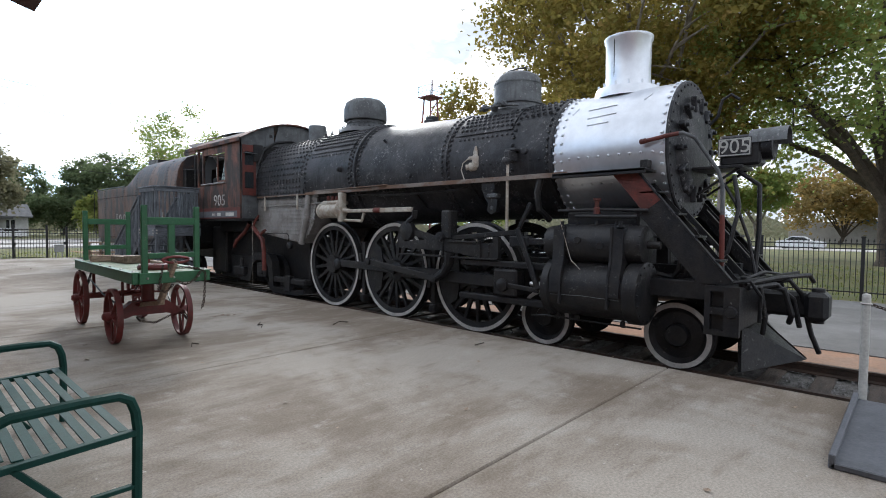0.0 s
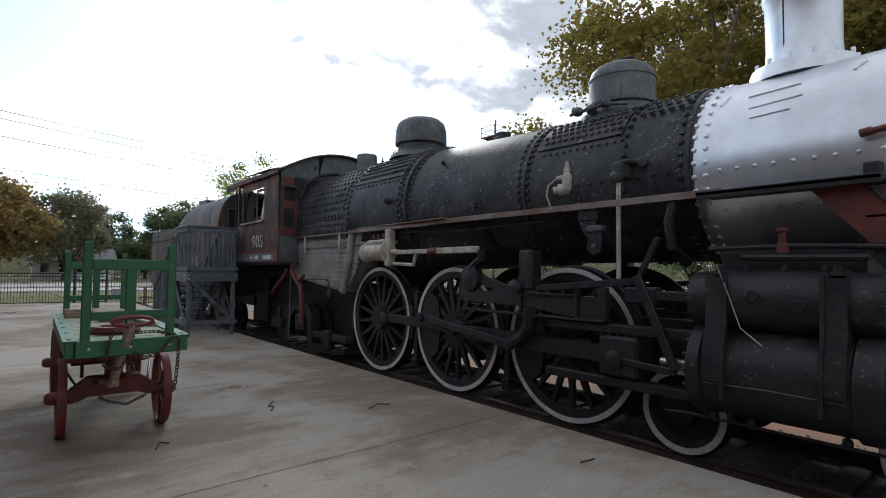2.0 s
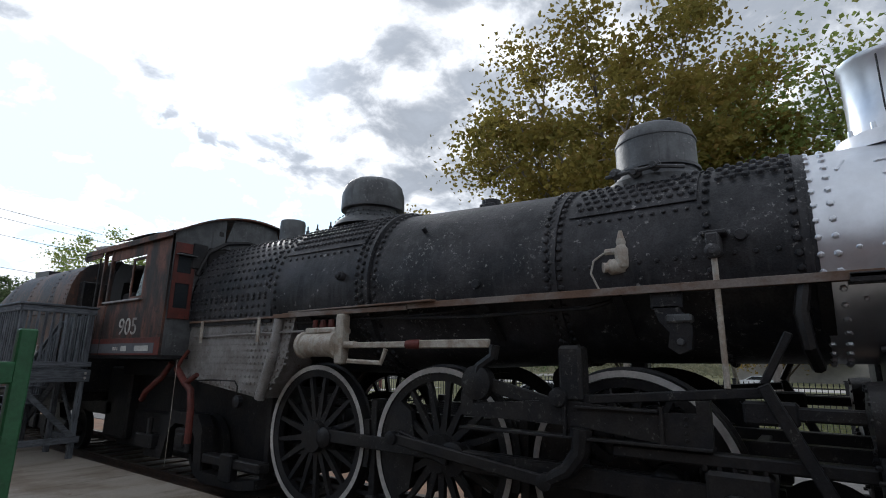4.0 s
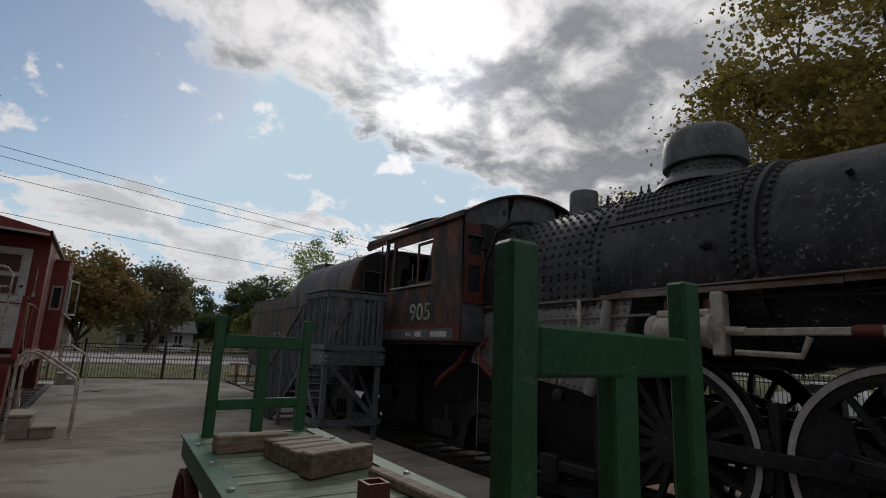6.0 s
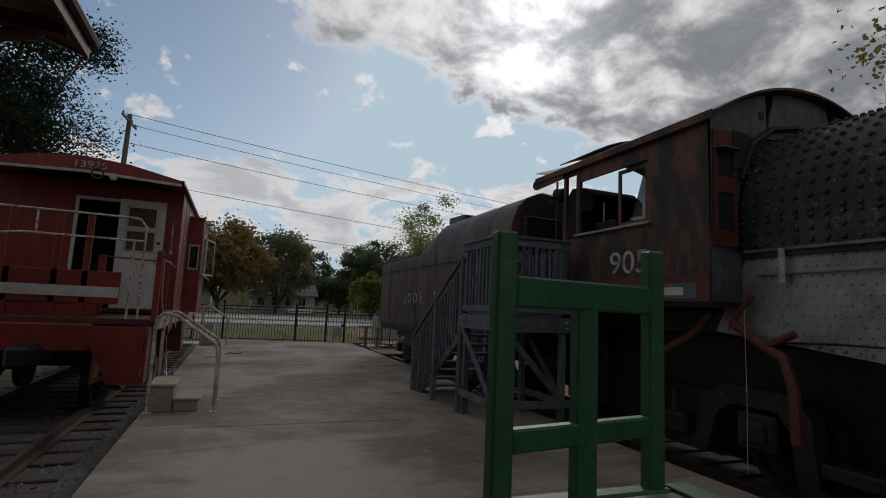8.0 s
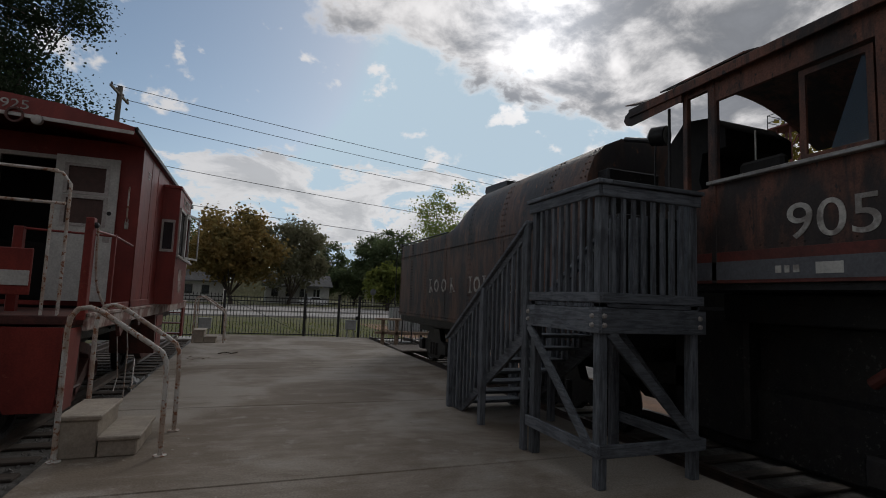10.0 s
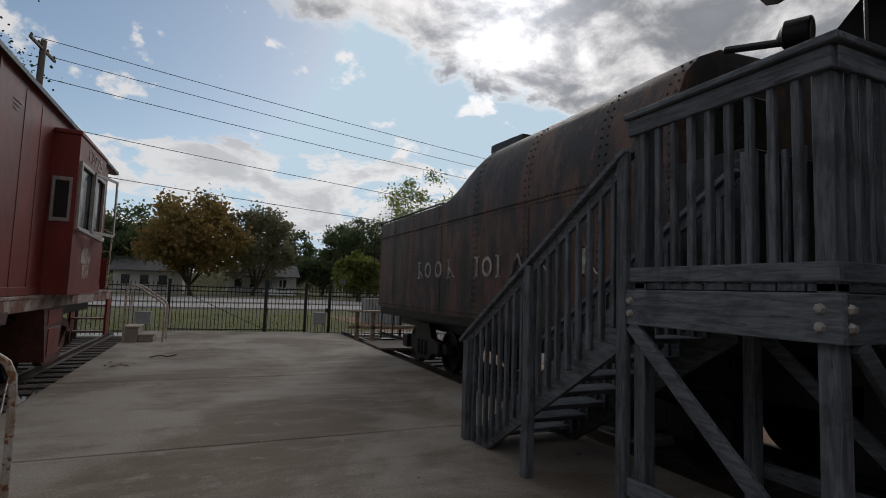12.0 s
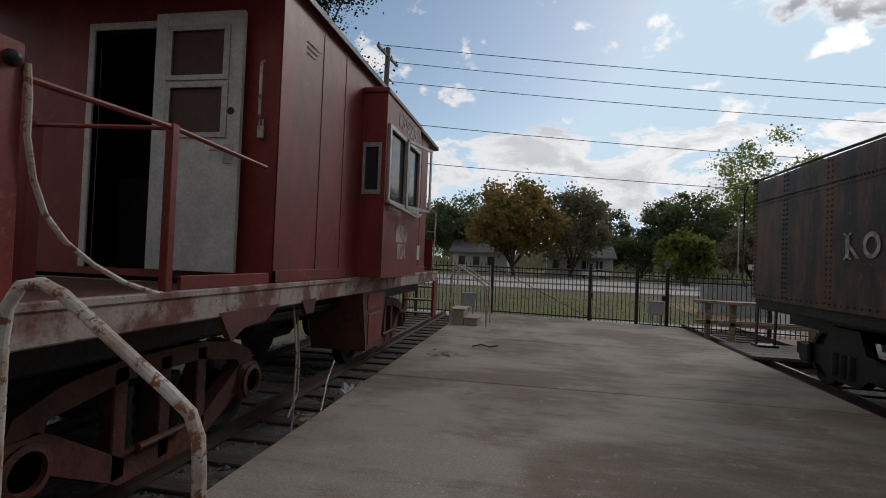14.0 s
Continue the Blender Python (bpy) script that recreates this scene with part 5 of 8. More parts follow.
vs, fs, n = [], [], 12
for i in range(n + 1):
    a = math.pi * i / n
    for y, r in ((0.70, 0.20), (1.12, 0.19)):
        for rr in (0.0, -0.012):
            vs.append((CX + math.cos(a) * (r + rr), y, 2.74 + math.sin(a) * (r + rr)))
for i in range(n):
    k = i * 4
    fs += [(k, k + 4, k + 6, k + 2), (k + 1, k + 3, k + 7, k + 5), (k, k + 1, k + 5, k + 4), (k + 2, k + 6, k + 7, k + 3)]
part("headlight_hood", G().add(vs, fs), LEAD, loco, "dull grey visor over the headlight")
plate = part("number_plate", G().box(CX - 0.19, CX - 0.17, 1.08, 1.47, 2.58, 2.82, 0.004), BLACK, loco, "black number plate lettered 905")
text_mesh("plate_number", "905", 0.25, DOORWHITE, plate, facing("-x", (CX - 0.193, 1.275, 2.70)), 0.003)
part("plate_border", G().wall("x", CX - 0.194, CX - 0.19, 1.09, 1.46, 2.59, 2.81, [(1.105, 1.445, 2.605, 2.795)]), DOORWHITE, plate)
g = G().tube([(CX - 0.3, 1.55, 3.0), (CX - 0.3, 1.45, 3.1), (CX - 0.32, 1.4, 3.3), (CX - 0.3, 1.3, 3.36), (CX - 0.3, 1.2, 3.28)], 0.02)
part("whistle_pipe", g, SOOT, loco)

# cab
XN, XF = 3.89, 2 * CX - 3.89
CY0, CY1, CZ0, CZT = 12.28, 14.97, 1.82, 3.86
for s, x in ((1, XN), (-1, XF)):
    g = G().wall("x", x, x + 0.04 * s, CY0, CY1, CZ0, CZT, [(13.16, 14.52, 2.80, 3.60), (14.62, CY1, 2.75, 3.74)])
    side = part("cab_side", g, RUST, loco, "rusty cab side with window and number 905")
    g = G()
    for i in range(14):
        g.rivet((x, CY0 + 0.06, CZ0 + 0.2 + i * 0.13), (-s, 0, 0), 0.009)
        g.rivet((x, CY0 + 0.1 + i * 0.19, CZ0 + 0.33), (-s, 0, 0), 0.009)
        g.rivet((x, CY0 + 0.1 + i * 0.19, CZT - 0.08), (-s, 0, 0), 0.009)
    tagged(part("rivets", g, RUST, side), kind="stuff")
    part("red_strip", G().box(x - 0.006 * s, x, CY0, CY1, CZ0, CZ0 + 0.29, 0.002), OXIDE, side, "red lower strip")
    part("grey_strip", G().box(x - 0.010 * s, x - 0.006 * s, 12.45, CY1, CZ0 + 0.03, CZ0 + 0.2), PLATEGREY, side)
    part("window_sill", G().box(x - 0.06 * s, x + 0.05 * s, 13.1, 14.6, 2.765, 2.80, 0.006), ASHGREY, side)
    part("window_frame", G().wall("x", x + 0.045 * s, x + 0.07 * s, 13.2, 13.75, 2.81, 3.58, [(13.25, 13.70, 2.86, 3.53)]), RUST, side)
    part("slanted_pane", G().prism([(13.2, 2.82), (13.55, 2.82), (13.28, 3.56), (13.2, 3.56)], "x", x + 0.075 * s, x + 0.08 * s), GLASS, side, "dusty slanted glass pane")
text_mesh("cab_number", "905", 0.42, LETTER, loco, facing("-x", (XN - 0.004, 13.5, 2.30)), 0.003, "worn white number 905", 1.15)
for a, b in ((12.62, 13.1), (13.42, 13.62)):
    part("white_plate", G().box(XN - 0.016, XN - 0.01, a, b, 1.885, 1.975), DOORWHITE, loco)
part("white_letter_bars", G().box(XN - 0.015, XN - 0.01, 13.75, 13.8, 1.90, 1.96).box(XN - 0.015, XN - 0.01, 13.83, 13.87, 1.90, 1.96).box(XN - 0.015, XN - 0.01, 13.9, 13.95, 1.90, 1.96), LETTER, loco)


def arch(x):
    return CZT + 0.53 * (1 - ((x - CX) / (CX - XN)) ** 2)


g = G()
xs = [XN + (XF - XN) * i / 20 for i in range(21)]
front_poly = [(x, arch(x) - 0.01) for x in xs]
g.prism([(XN + 0.04, 2.36)] + [(CX - 1.10, 2.36)] + [(CX - 1.13 * math.sin(radians(a)), ZB + 1.13 * math.cos(radians(a))) for a in range(100, 44, -8)] + [(CX - 0.62, 3.78)] + [(x, arch(x) - 0.01) for x in reversed(xs) if x < CX - 0.6] , "y", CY0, CY0 + 0.03)
g.prism([(2 * CX - a, b) for a, b in [(XN + 0.04, 2.36), (CX - 1.10, 2.36)] + [(CX - 1.13 * math.sin(radians(q)), ZB + 1.13 * math.cos(radians(q))) for q in range(100, 44, -8)] + [(CX - 0.62, 3.78)] + [(x, arch(x) - 0.01) for x in reversed(xs) if x < CX - 0.6]], "y", CY0, CY0 + 0.03)
g.prism([(CX - 0.64, 3.76), (CX + 0.64, 3.76)] + [(x, arch(x) - 0.01) for x in reversed(xs) if abs(x - CX) < 0.62], "y", CY0, CY0 + 0.03)
g.box(XN + 0.04, CX - 0.95, CY0, CY0 + 0.03, 1.82, 2.36).box(CX + 0.95, XF - 0.04, CY0, CY0 + 0.03, 1.82, 2.36)
cab_front = part("cab_front", g, LEAD, loco, "grey cab front wall around the boiler")
fd = part("front_door", G().wall("y", CY0 - 0.025, CY0 - 0.002, XN + 0.06, XN + 0.42, 2.42, 3.72, [(XN + 0.12, XN + 0.36, 3.20, 3.55), (XN + 0.12, XN + 0.36, 2.60, 3.02)]), OXIDE, cab_front, "dark red narrow front door")
part("door_pane", G().box(XN + 0.12, XN + 0.36, CY0 - 0.014, CY0 - 0.010, 3.20, 3.55).box(XN + 0.12, XN + 0.36, CY0 - 0.014, CY0 - 0.010, 2.60, 3.02), GLASS, fd)
part("door_awning", G().box(XN + 0.08, XN + 0.40, CY0 - 0.12, CY0 - 0.025, 3.50, 3.515), LEAD, fd)
g = G().box(XN + 0.35, XN + 0.62, CY0 - 0.05, CY0, 3.3, 3.75, 0.03).tube([(CX - 1.1, CY0 - 0.03, 3.2), (CX - 0.95, CY0 - 0.05, 3.62), (CX - 0.6, CY0 - 0.04, 3.86), (CX - 0.2, CY0 - 0.04, 3.95), (CX + 0.4, CY0 - 0.04, 3.93)], 0.035, 6)
g.box(XN + 0.82, XN + 0.90, CY0 - 0.01, CY0 - 0.001, 3.98, 4.06)
part("torn_lagging", g, SOOT, cab_front)


def roof_sheet(y0, y1, lift, x0=XN - 0.06, x1=XF + 0.06, th=0.03):
    n = 22
    vs, fs = [], []
    for i in range(n + 1):
        x = x0 + (x1 - x0) * i / n
        z = arch(min(max(x, XN), XF)) - 0.25 * max(0, XN - x) - 0.25 * max(0, x - XF)
        for y in (y0, y1):
            vs += [(x, y, z + lift), (x, y, z + lift + th)]
    for i in range(n):
        k = i * 4
        fs += [(k, k + 2, k + 6, k + 4), (k + 1, k + 5, k + 7, k + 3), (k, k + 4, k + 5, k + 1), (k + 2, k + 3, k + 7, k + 6)]
    fs += [(0, 1, 3, 2), (4 * n, 4 * n + 2, 4 * n + 3, 4 * n + 1)]
    return G().add(vs, fs)


part("cab_roof", roof_sheet(12.16, 15.68, 0.0), RUST, loco, "rusty arched cab roof")
part("roof_hatch", roof_sheet(14.6, 15.75, 0.09, CX - 1.1, CX + 1.1, 0.02), RUST, loco)
# torn sheet at the rear corner of the roof, rounded gutter end and the black hood behind the backhead
part("torn_roof_sheet", G().add([(XN + 0.05, 15.45, 3.93), (XN + 0.65, 15.5, 4.20), (XN + 0.35, 16.05, 4.14), (XN + 0.15, 16.0, 4.08), (XN + 0.05, 15.45, 3.945), (XN + 0.65, 15.5, 4.215), (XN + 0.35, 16.05, 4.155), (XN + 0.15, 16.0, 4.095)], [(0, 1, 2, 3), (7, 6, 5, 4), (0, 4, 5, 1), (1, 5, 6, 2), (2, 6, 7, 3), (3, 7, 4, 0)]), RUST, loco, "torn rusty roof sheet curling up")
part("roof_side_flap", G().prism([(14.9, CZT + 0.02), (15.68, CZT + 0.02), (15.76, CZT - 0.02), (15.78, CZT - 0.08), (15.74, CZT - 0.14), (15.66, CZT - 0.17), (15.4, CZT - 0.16), (14.9, CZT - 0.14)], "x", XN - 0.055, XN - 0.04), RUST, loco, "pale rusty flap below the roof edge")
part("coal_chute_hood", G().prism([(15.05, 2.6), (15.65, 2.6), (15.72, 3.2), (15.6, 3.55), (15.4, 3.74), (15.05, 3.68), (14.85, 3.5), (14.85, 3.3), (15.15, 3.3), (15.2, 3.0)], "x", XN + 0.5, XN + 1.5), BLACK_ROOMSHADE, loco, "black arched hood behind the cab")
part("window_strip", G().bar((XN + 0.3, 14.35, 2.7), (XN + 0.3, 14.35, 3.3), 0.02, 0.012), DOORWHITE, loco)
g = G()
for i in range(11):
    g.rivet((XN - 0.06, 12.3 + i * 0.32, arch(XN) + 0.01), (-1, 0, 0.3), 0.012)
g.box(XN - 0.075, XN - 0.055, 12.16, 15.68, CZT - 0.07, CZT + 0.03, 0.005)
part("roof_gutter", g, RUST, loco)
for x in (XN + 0.02, XF - 0.02):
    for y in (14.56, 14.9):
        part("cab_post", G().box(x - 0.03, x + 0.03, y - 0.03, y + 0.03, CZ0, CZT, 0.006), RUST, loco)
part("cab_floor", G().box(XN + 0.05, XF - 0.05, 12.25, 15.2, 1.76, 1.82), SOOT, loco)
# Shade inside the cab is painted into the backhead and seat.
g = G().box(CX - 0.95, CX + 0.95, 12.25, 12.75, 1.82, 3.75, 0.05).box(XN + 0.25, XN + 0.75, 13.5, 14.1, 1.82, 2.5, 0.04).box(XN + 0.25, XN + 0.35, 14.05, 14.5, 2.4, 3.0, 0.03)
part("cab_interior", g, BLACK_ROOMSHADE, loco, "backhead and seat inside the cab, coloured dark as shade")
g = G().tube([(XN + 0.02, 15.05, 2.3), (XN + 0.0, 15.12, 2.6), (XN + 0.0, 15.12, 3.4), (XN + 0.0, 15.12, 3.72)], 0.018, 6)
part("cab_handrail", g, SOOT, loco)


# ---- tender ----
tender = thing("tender", (CX, 21.0, RAIL_TOP), "rusty black tender with faded white lettering", "tender")


def tender_section(k):
    flat_top = [(3.9, 1.07), (3.9, 2.0), (3.9, 2.69), (3.9, 2.85), (3.9, 2.95), (3.9, 3.02), (3.91, 3.07), (4.0, 3.09), (CX, 3.09)]
    coal = [(3.9, 1.07), (3.9, 2.0), (3.9, 2.69), (3.91, 3.02), (3.96, 3.34), (4.06, 3.60), (4.24, 3.79), (4.52, 3.92), (CX, 3.98)]
    return [(a[0] + (b[0] - a[0]) * k, a[1] + (b[1] - a[1]) * k) for a, b in zip(flat_top, coal)]


g = G()
stations = [16.65, 17.5, 19.0, 20.2, 20.4, 20.6, 20.8, 21.0, 21.2, 21.4, 21.6, 21.8, 23.5, 25.62, 25.75, 25.8]
ring = []
for y in stations:
    k = min(max((21.8 - y) / 1.2, 0), 1)
    k = k * k * (3 - 2 * k)
    half = tender_section(k)
    inset = 0.0 if y < 25.7 else (0.05 if y < 25.78 else 0.12)
    ring.append([(x + inset, y, z) for x, z in half] + [(2 * CX - x - inset, y, z) for x, z in reversed(half[:-1])])
n = len(ring[0])
vs = [p for r in ring for p in r]
fs = [(i * n + j, i * n + (j + 1) % n, (i + 1) * n + (j + 1) % n, (i + 1) * n + j) for i in range(len(ring) - 1) for j in range(n)]
fs += [tuple(range(n)), tuple(reversed(range((len(ring) - 1) * n, len(ring) * n)))]
body = part("tank_body", g.add(vs, fs), TENDER, tender, "rust-streaked tender tank with rounded coal bunker")
g = G()
for y in [16.75, 17.6, 19.05, 20.5, 21.9, 23.3, 24.5, 25.6]:
    k = min(max((21.8 - y) / 1.2, 0), 1)
    sec = tender_section(k * k * (3 - 2 * k))
    for i in range(26):
        t = i / 25
        z = 1.15 + t * (sec[6][1] - 1.2)
        x = sec[0][0]
        for (xa, za), (xb, zb) in zip(sec, sec[1:]):
            if za <= z <= zb and zb > za:
                x = xa + (xb - xa) * (z - za) / (zb - za)
        for d in (-0.05, 0.05):
            g.rivet((x, y + d, z), (-1, 0, 0.2 if z > 2.9 else 0), 0.015)
for i in range(130):
    g.rivet((3.9, 16.7 + i * 0.0692, 2.72), (-1, 0, 0), 0.015)
    if i % 2:
        g.rivet((3.9, 16.7 + i * 0.0692, 1.14), (-1, 0, 0), 0.015)
tagged(part("rivets", g, TENDER, body), kind="stuff")
part("seam_strip", G().box(3.892, 3.9, 16.66, 25.7, 2.66, 2.70), TENDER, body)
for y in (18.98, 21.84):
    part("seam_strip", G().box(3.894, 3.9, y, y + 0.13, 1.1, 2.66), TENDER, body)
g = G().tube([(3.92, 21.85, 3.10), (3.91, 23.5, 3.11), (3.91, 25.7, 3.11)], 0.02, 6).box(3.88, 3.96, 25.62, 25.80, 3.06, 3.16, 0.01)
part("top_rail", g, SOOT, tender)
part("grab_bar", G().tube([(3.86, 25.82, 3.05), (3.83, 25.9, 2.9), (3.83, 25.9, 1.4), (3.86, 25.84, 1.25)], 0.013, 6), SOOT, tender)
# worn lettering as plain shapes
zl = 1.88


def mark(g):
    part("faded_letter_shape", g, LETTER, tender, "faded white lettering shape")


for y in (22.88, 21.46, 20.40, 19.74, 18.72, 17.86):
    mark(G().box(3.888, 3.892, y - 0.035, y + 0.035, zl - 0.165, zl + 0.165).box(3.888, 3.892, y - 0.08, y + 0.08, zl - 0.165, zl - 0.14).box(3.888, 3.892, y - 0.08, y + 0.08, zl + 0.14, zl + 0.165))
for y in (22.42, 21.92, 20.08):
    mark(G().lathe((3.888, y, zl), "x", [(0.10, 0), (0.155, 0), (0.155, 0.004), (0.10, 0.004)], 24, True))
for y0, y1 in ((22.84, 22.66), (21.42, 21.22), (18.68, 18.46), (17.82, 17.62)):
    mark(G().bar((3.890, y0, zl + 0.02), (3.890, y1, zl - 0.15), 0.004, 0.055, 0, (1, 0, 0)))
for y0, y1 in ((19.22, 19.04), (19.22, 19.40)):
    mark(G().bar((3.890, y0, zl + 0.16), (3.890, y1, zl - 0.16), 0.004, 0.05, 0, (1, 0, 0)))
g = G().prism([(20.2, 3.92), (20.2, 4.06), (21.05, 4.10), (21.22, 4.10), (21.24, 3.98), (21.1, 3.90)], "x", 4.55, 2 * CX - 4.55)
part("water_hatch", g, SOOT, tender, "black water hatch on top")
g = G().lathe((4.5, 15.92, 3.74), (0.35, -0.93, -0.1), [(0.02, 0.10), (0.11, 0.11), (0.125, 0.10), (0.12, -0.08), (0.07, -0.12), (0.04, -0.14)], 24).tube([(4.5, 16.05, 3.72), (4.52, 16.3, 3.80), (4.55, 16.6, 3.9)], 0.035, 8).tube([(4.48, 15.95, 3.66), (4.45, 15.93, 3.5), (4.45, 15.93, 2.6)], 0.015, 6)
part("tender_lamp", g, SOOT, tender, "black round lamp on a pipe bracket")
g = G().box(4.05, 2 * CX - 4.05, 16.2, 25.7, 0.88, 1.07, 0.02).box(3.98, 4.06, 16.2, 25.7, 0.92, 1.07, 0.01)
g.box(4.7, 2 * CX - 4.7, 15.6, 26.1, 0.62, 0.9, 0.02).box(CX - 0.2, CX + 0.2, 25.9, 26.5, 0.5, 0.85, 0.04)
part("underframe", g, SOOT, tender, "black tender underframe")
g = G().box(3.92, 2 * CX - 3.92, 15.95, 16.64, 1.07, 2.7, 0.01).box(4.1, CX - 0.5, 16.4, 16.64, 2.7, 3.4, 0.02)
part("front_bulkhead", g, SOOT, tender)
part("tender_step", G().box(4.05, 4.4, 25.75, 26.05, 0.2, 0.24, 0.005).bar((4.08, 25.9, 0.22), (4.08, 25.85, 0.95), 0.02, 0.08).bar((4.38, 25.9, 0.22), (4.38, 25.85, 0.95), 0.02, 0.08), SOOT, tender)
for ty in (17.9, 23.9):
    for s in (1, -1):
        xo = lambda x: CX + s * (x - CX)
        g = G().prism([(ty - 1.3, 0.42), (ty - 0.5, 0.48), (ty - 0.35, 0.78), (ty + 0.35, 0.78), (ty + 0.5, 0.48), (ty + 1.3, 0.42), (ty + 1.3, 0.24), (ty + 0.55, 0.16), (ty + 0.35, 0.02), (ty - 0.35, 0.02), (ty - 0.55, 0.16), (ty - 1.3, 0.24)], "x", xo(4.42), xo(4.56))
        for wy in (ty - 0.92, ty + 0.92):
            g.box(xo(4.34), xo(4.5), wy - 0.15, wy + 0.15, 0.16, 0.46, 0.03)
        for k in range(3):
            g.lathe((xo(4.46), ty - 0.2 + k * 0.2, 0.1), "z", [(0.08, 0), (0.09, 0.05), (0.08, 0.1), (0.09, 0.15), (0.08, 0.2), (0.09, 0.26), (0.08, 0.32)], 12)
        part("truck_frame", g, SOOT, tender, "black cast truck frame")
        for wy in (ty - 0.92, ty + 0.92):
            xf = xo(4.66)
            part("wheel", G().lathe((xf, wy, RAIL_TOP + 0.42), "x", [(0.01, -0.02 * s), (0.12, -0.02 * s), (0.14, 0.04 * s), (0.33, 0.06 * s), (0.36, 0.0), (0.42, 0.0), (0.42, 0.12 * s), (0.445, 0.13 * s), (0.01, 0.14 * s)], 40), SOOT, tender)

# ---- caboose ----
cab = thing("caboose", (KX, 22.3, RAIL_TOP), "red bay-window caboose with open white door", "caboose")
BX, BW = -1.9, 2 * KX + 1.9
BY0, BY1, BZ0, BZ1 = 19.6, 25.2, 1.28, 3.70
part("side_wall", G().wall("x", BX - 0.05, BX, BY0, BY1, BZ0, BZ1), CABRED, cab, "red steel side panel")
part("side_wall", G().wall("x", BW, BW + 0.05, BY0, BY1, BZ0, BZ1), CABRED, cab)
DO0, DO1 = -3.62, -2.80
end = part("end_wall", G().wall("y", BY0, BY0 + 0.05, BW + 0.05, BX - 0.05, BZ0, BZ1, [(DO0, DO1, 1.34, 3.36)]), CABRED, cab, "red end wall with open doorway")
part("end_wall", G().wall("y", BY1 - 0.05, BY1, BW + 0.05, BX - 0.05, BZ0, BZ1), CABRED, cab)
part("door_jamb", G().box(DO0 - 0.06, DO0, BY0 - 0.02, BY0 + 0.06, 1.34, 3.42, 0.004).box(DO1, DO1 + 0.05, BY0 - 0.02, BY0 + 0.06, 1.34, 3.42, 0.004).box(DO0, DO1, BY0 - 0.02, BY0 + 0.06, 3.36, 3.42, 0.004), DOORWHITE, end)
# Doorway shade is put into the colour of partition, bench and floor.
part("interior_partition", G().box(BW + 0.1, BX - 0.1, 20.6, 20.65, 1.30, 3.68).box(DO0 - 0.3, DO1 + 0.3, 20.2, 20.6, 1.3, 2.2, 0.03), BLACK_ROOMSHADE, cab, "interior wall and bench, room shade put into the colour")
part("cab_floor", G().box(BW + 0.06, BX - 0.06, BY0 + 0.05, BY1 - 0.05, 1.24, 1.30), BLACK_ROOMSHADE, cab)
g = G()
for y in (20.42, 21.0, 24.1, 24.7):
    g.box(BX, BX + 0.006, y - 0.02, y + 0.02, BZ0 + 0.05, BZ1 - 0.06)
g.box(BX, BX + 0.012, BY0, BY1, BZ0, BZ0 + 0.10, 0.003).box(BX, BX + 0.012, BY0, BY0 + 0.05, BZ0, BZ1, 0.003)
part("panel_batten", g, CABRED, cab)
# open door standing against the end wall
dr = part("door", G().wall("y", BY0 - 0.12, BY0 - 0.08, -2.94, -2.16, 1.35, 3.42, [(-2.79, -2.31, 2.90, 3.28), (-2.79, -2.31, 2.44, 2.82)]), DOORWHITE, cab, "open off-white door with two screened panes")
for z0, z1 in ((2.90, 3.28), (2.44, 2.82)):
    part("door_screen", G().box(-2.79, -2.31, BY0 - 0.105, BY0 - 0.095, z0, z1), GRILLE, dr, "brown mesh screen")
    part("pane_frame", G().wall("y", BY0 - 0.135, BY0 - 0.118, -2.83, -2.27, z0 - 0.03, z1 + 0.03, [(-2.78, -2.32, z0 + 0.01, z1 - 0.01)]), ALU, dr)
part("door_handle", G().tube([(-2.27, BY0 - 0.13, 2.3), (-2.27, BY0 - 0.17, 2.3), (-2.37, BY0 - 0.175, 2.3)], 0.012, 6).box(-2.29, -2.2, BY0 - 0.126, BY0 - 0.118, 2.2, 2.36, 0.003), ALU, dr)
part("grab_iron", G().tube([(-2.03, BY0 - 0.02, 3.05), (-2.02, BY0 - 0.08, 3.02), (-2.02, BY0 - 0.08, 2.6), (-2.03, BY0 - 0.02, 2.58)], 0.012, 6), PIPE, cab)
part("lock_plate", G().lathe((-2.24, BY0 - 0.121, 2.62), "y", [(0.02, -0.004), (0.03, -0.003), (0.03, 0.0)], 12), SOOT, dr)
part("padlock", G().box(-2.05, -2.0, BY0 - 0.06, BY0 - 0.02, 2.42, 2.52, 0.008).tube([(-2.04, BY0 - 0.04, 2.52), (-2.04, BY0 - 0.04, 2.57), (-2.01, BY0 - 0.04, 2.57), (-2.01, BY0 - 0.04, 2.52)], 0.006, 5), ALU, cab)
part("end_lamp", G().lathe((-2.95, 18.76, 3.66), "y", [(0.01, 0.0), (0.06, -0.01), (0.07, -0.05), (0.06, -0.08), (0.02, -0.09)], 14), ALU, cab, "small round end lamp")
part("marker_ring", G().lathe((-3.2, 18.74, 3.70), "y", [(0.075, -0.02), (0.10, -0.02), (0.10, 0.02), (0.075, 0.02)], 20, True), TRUCKRED, cab)
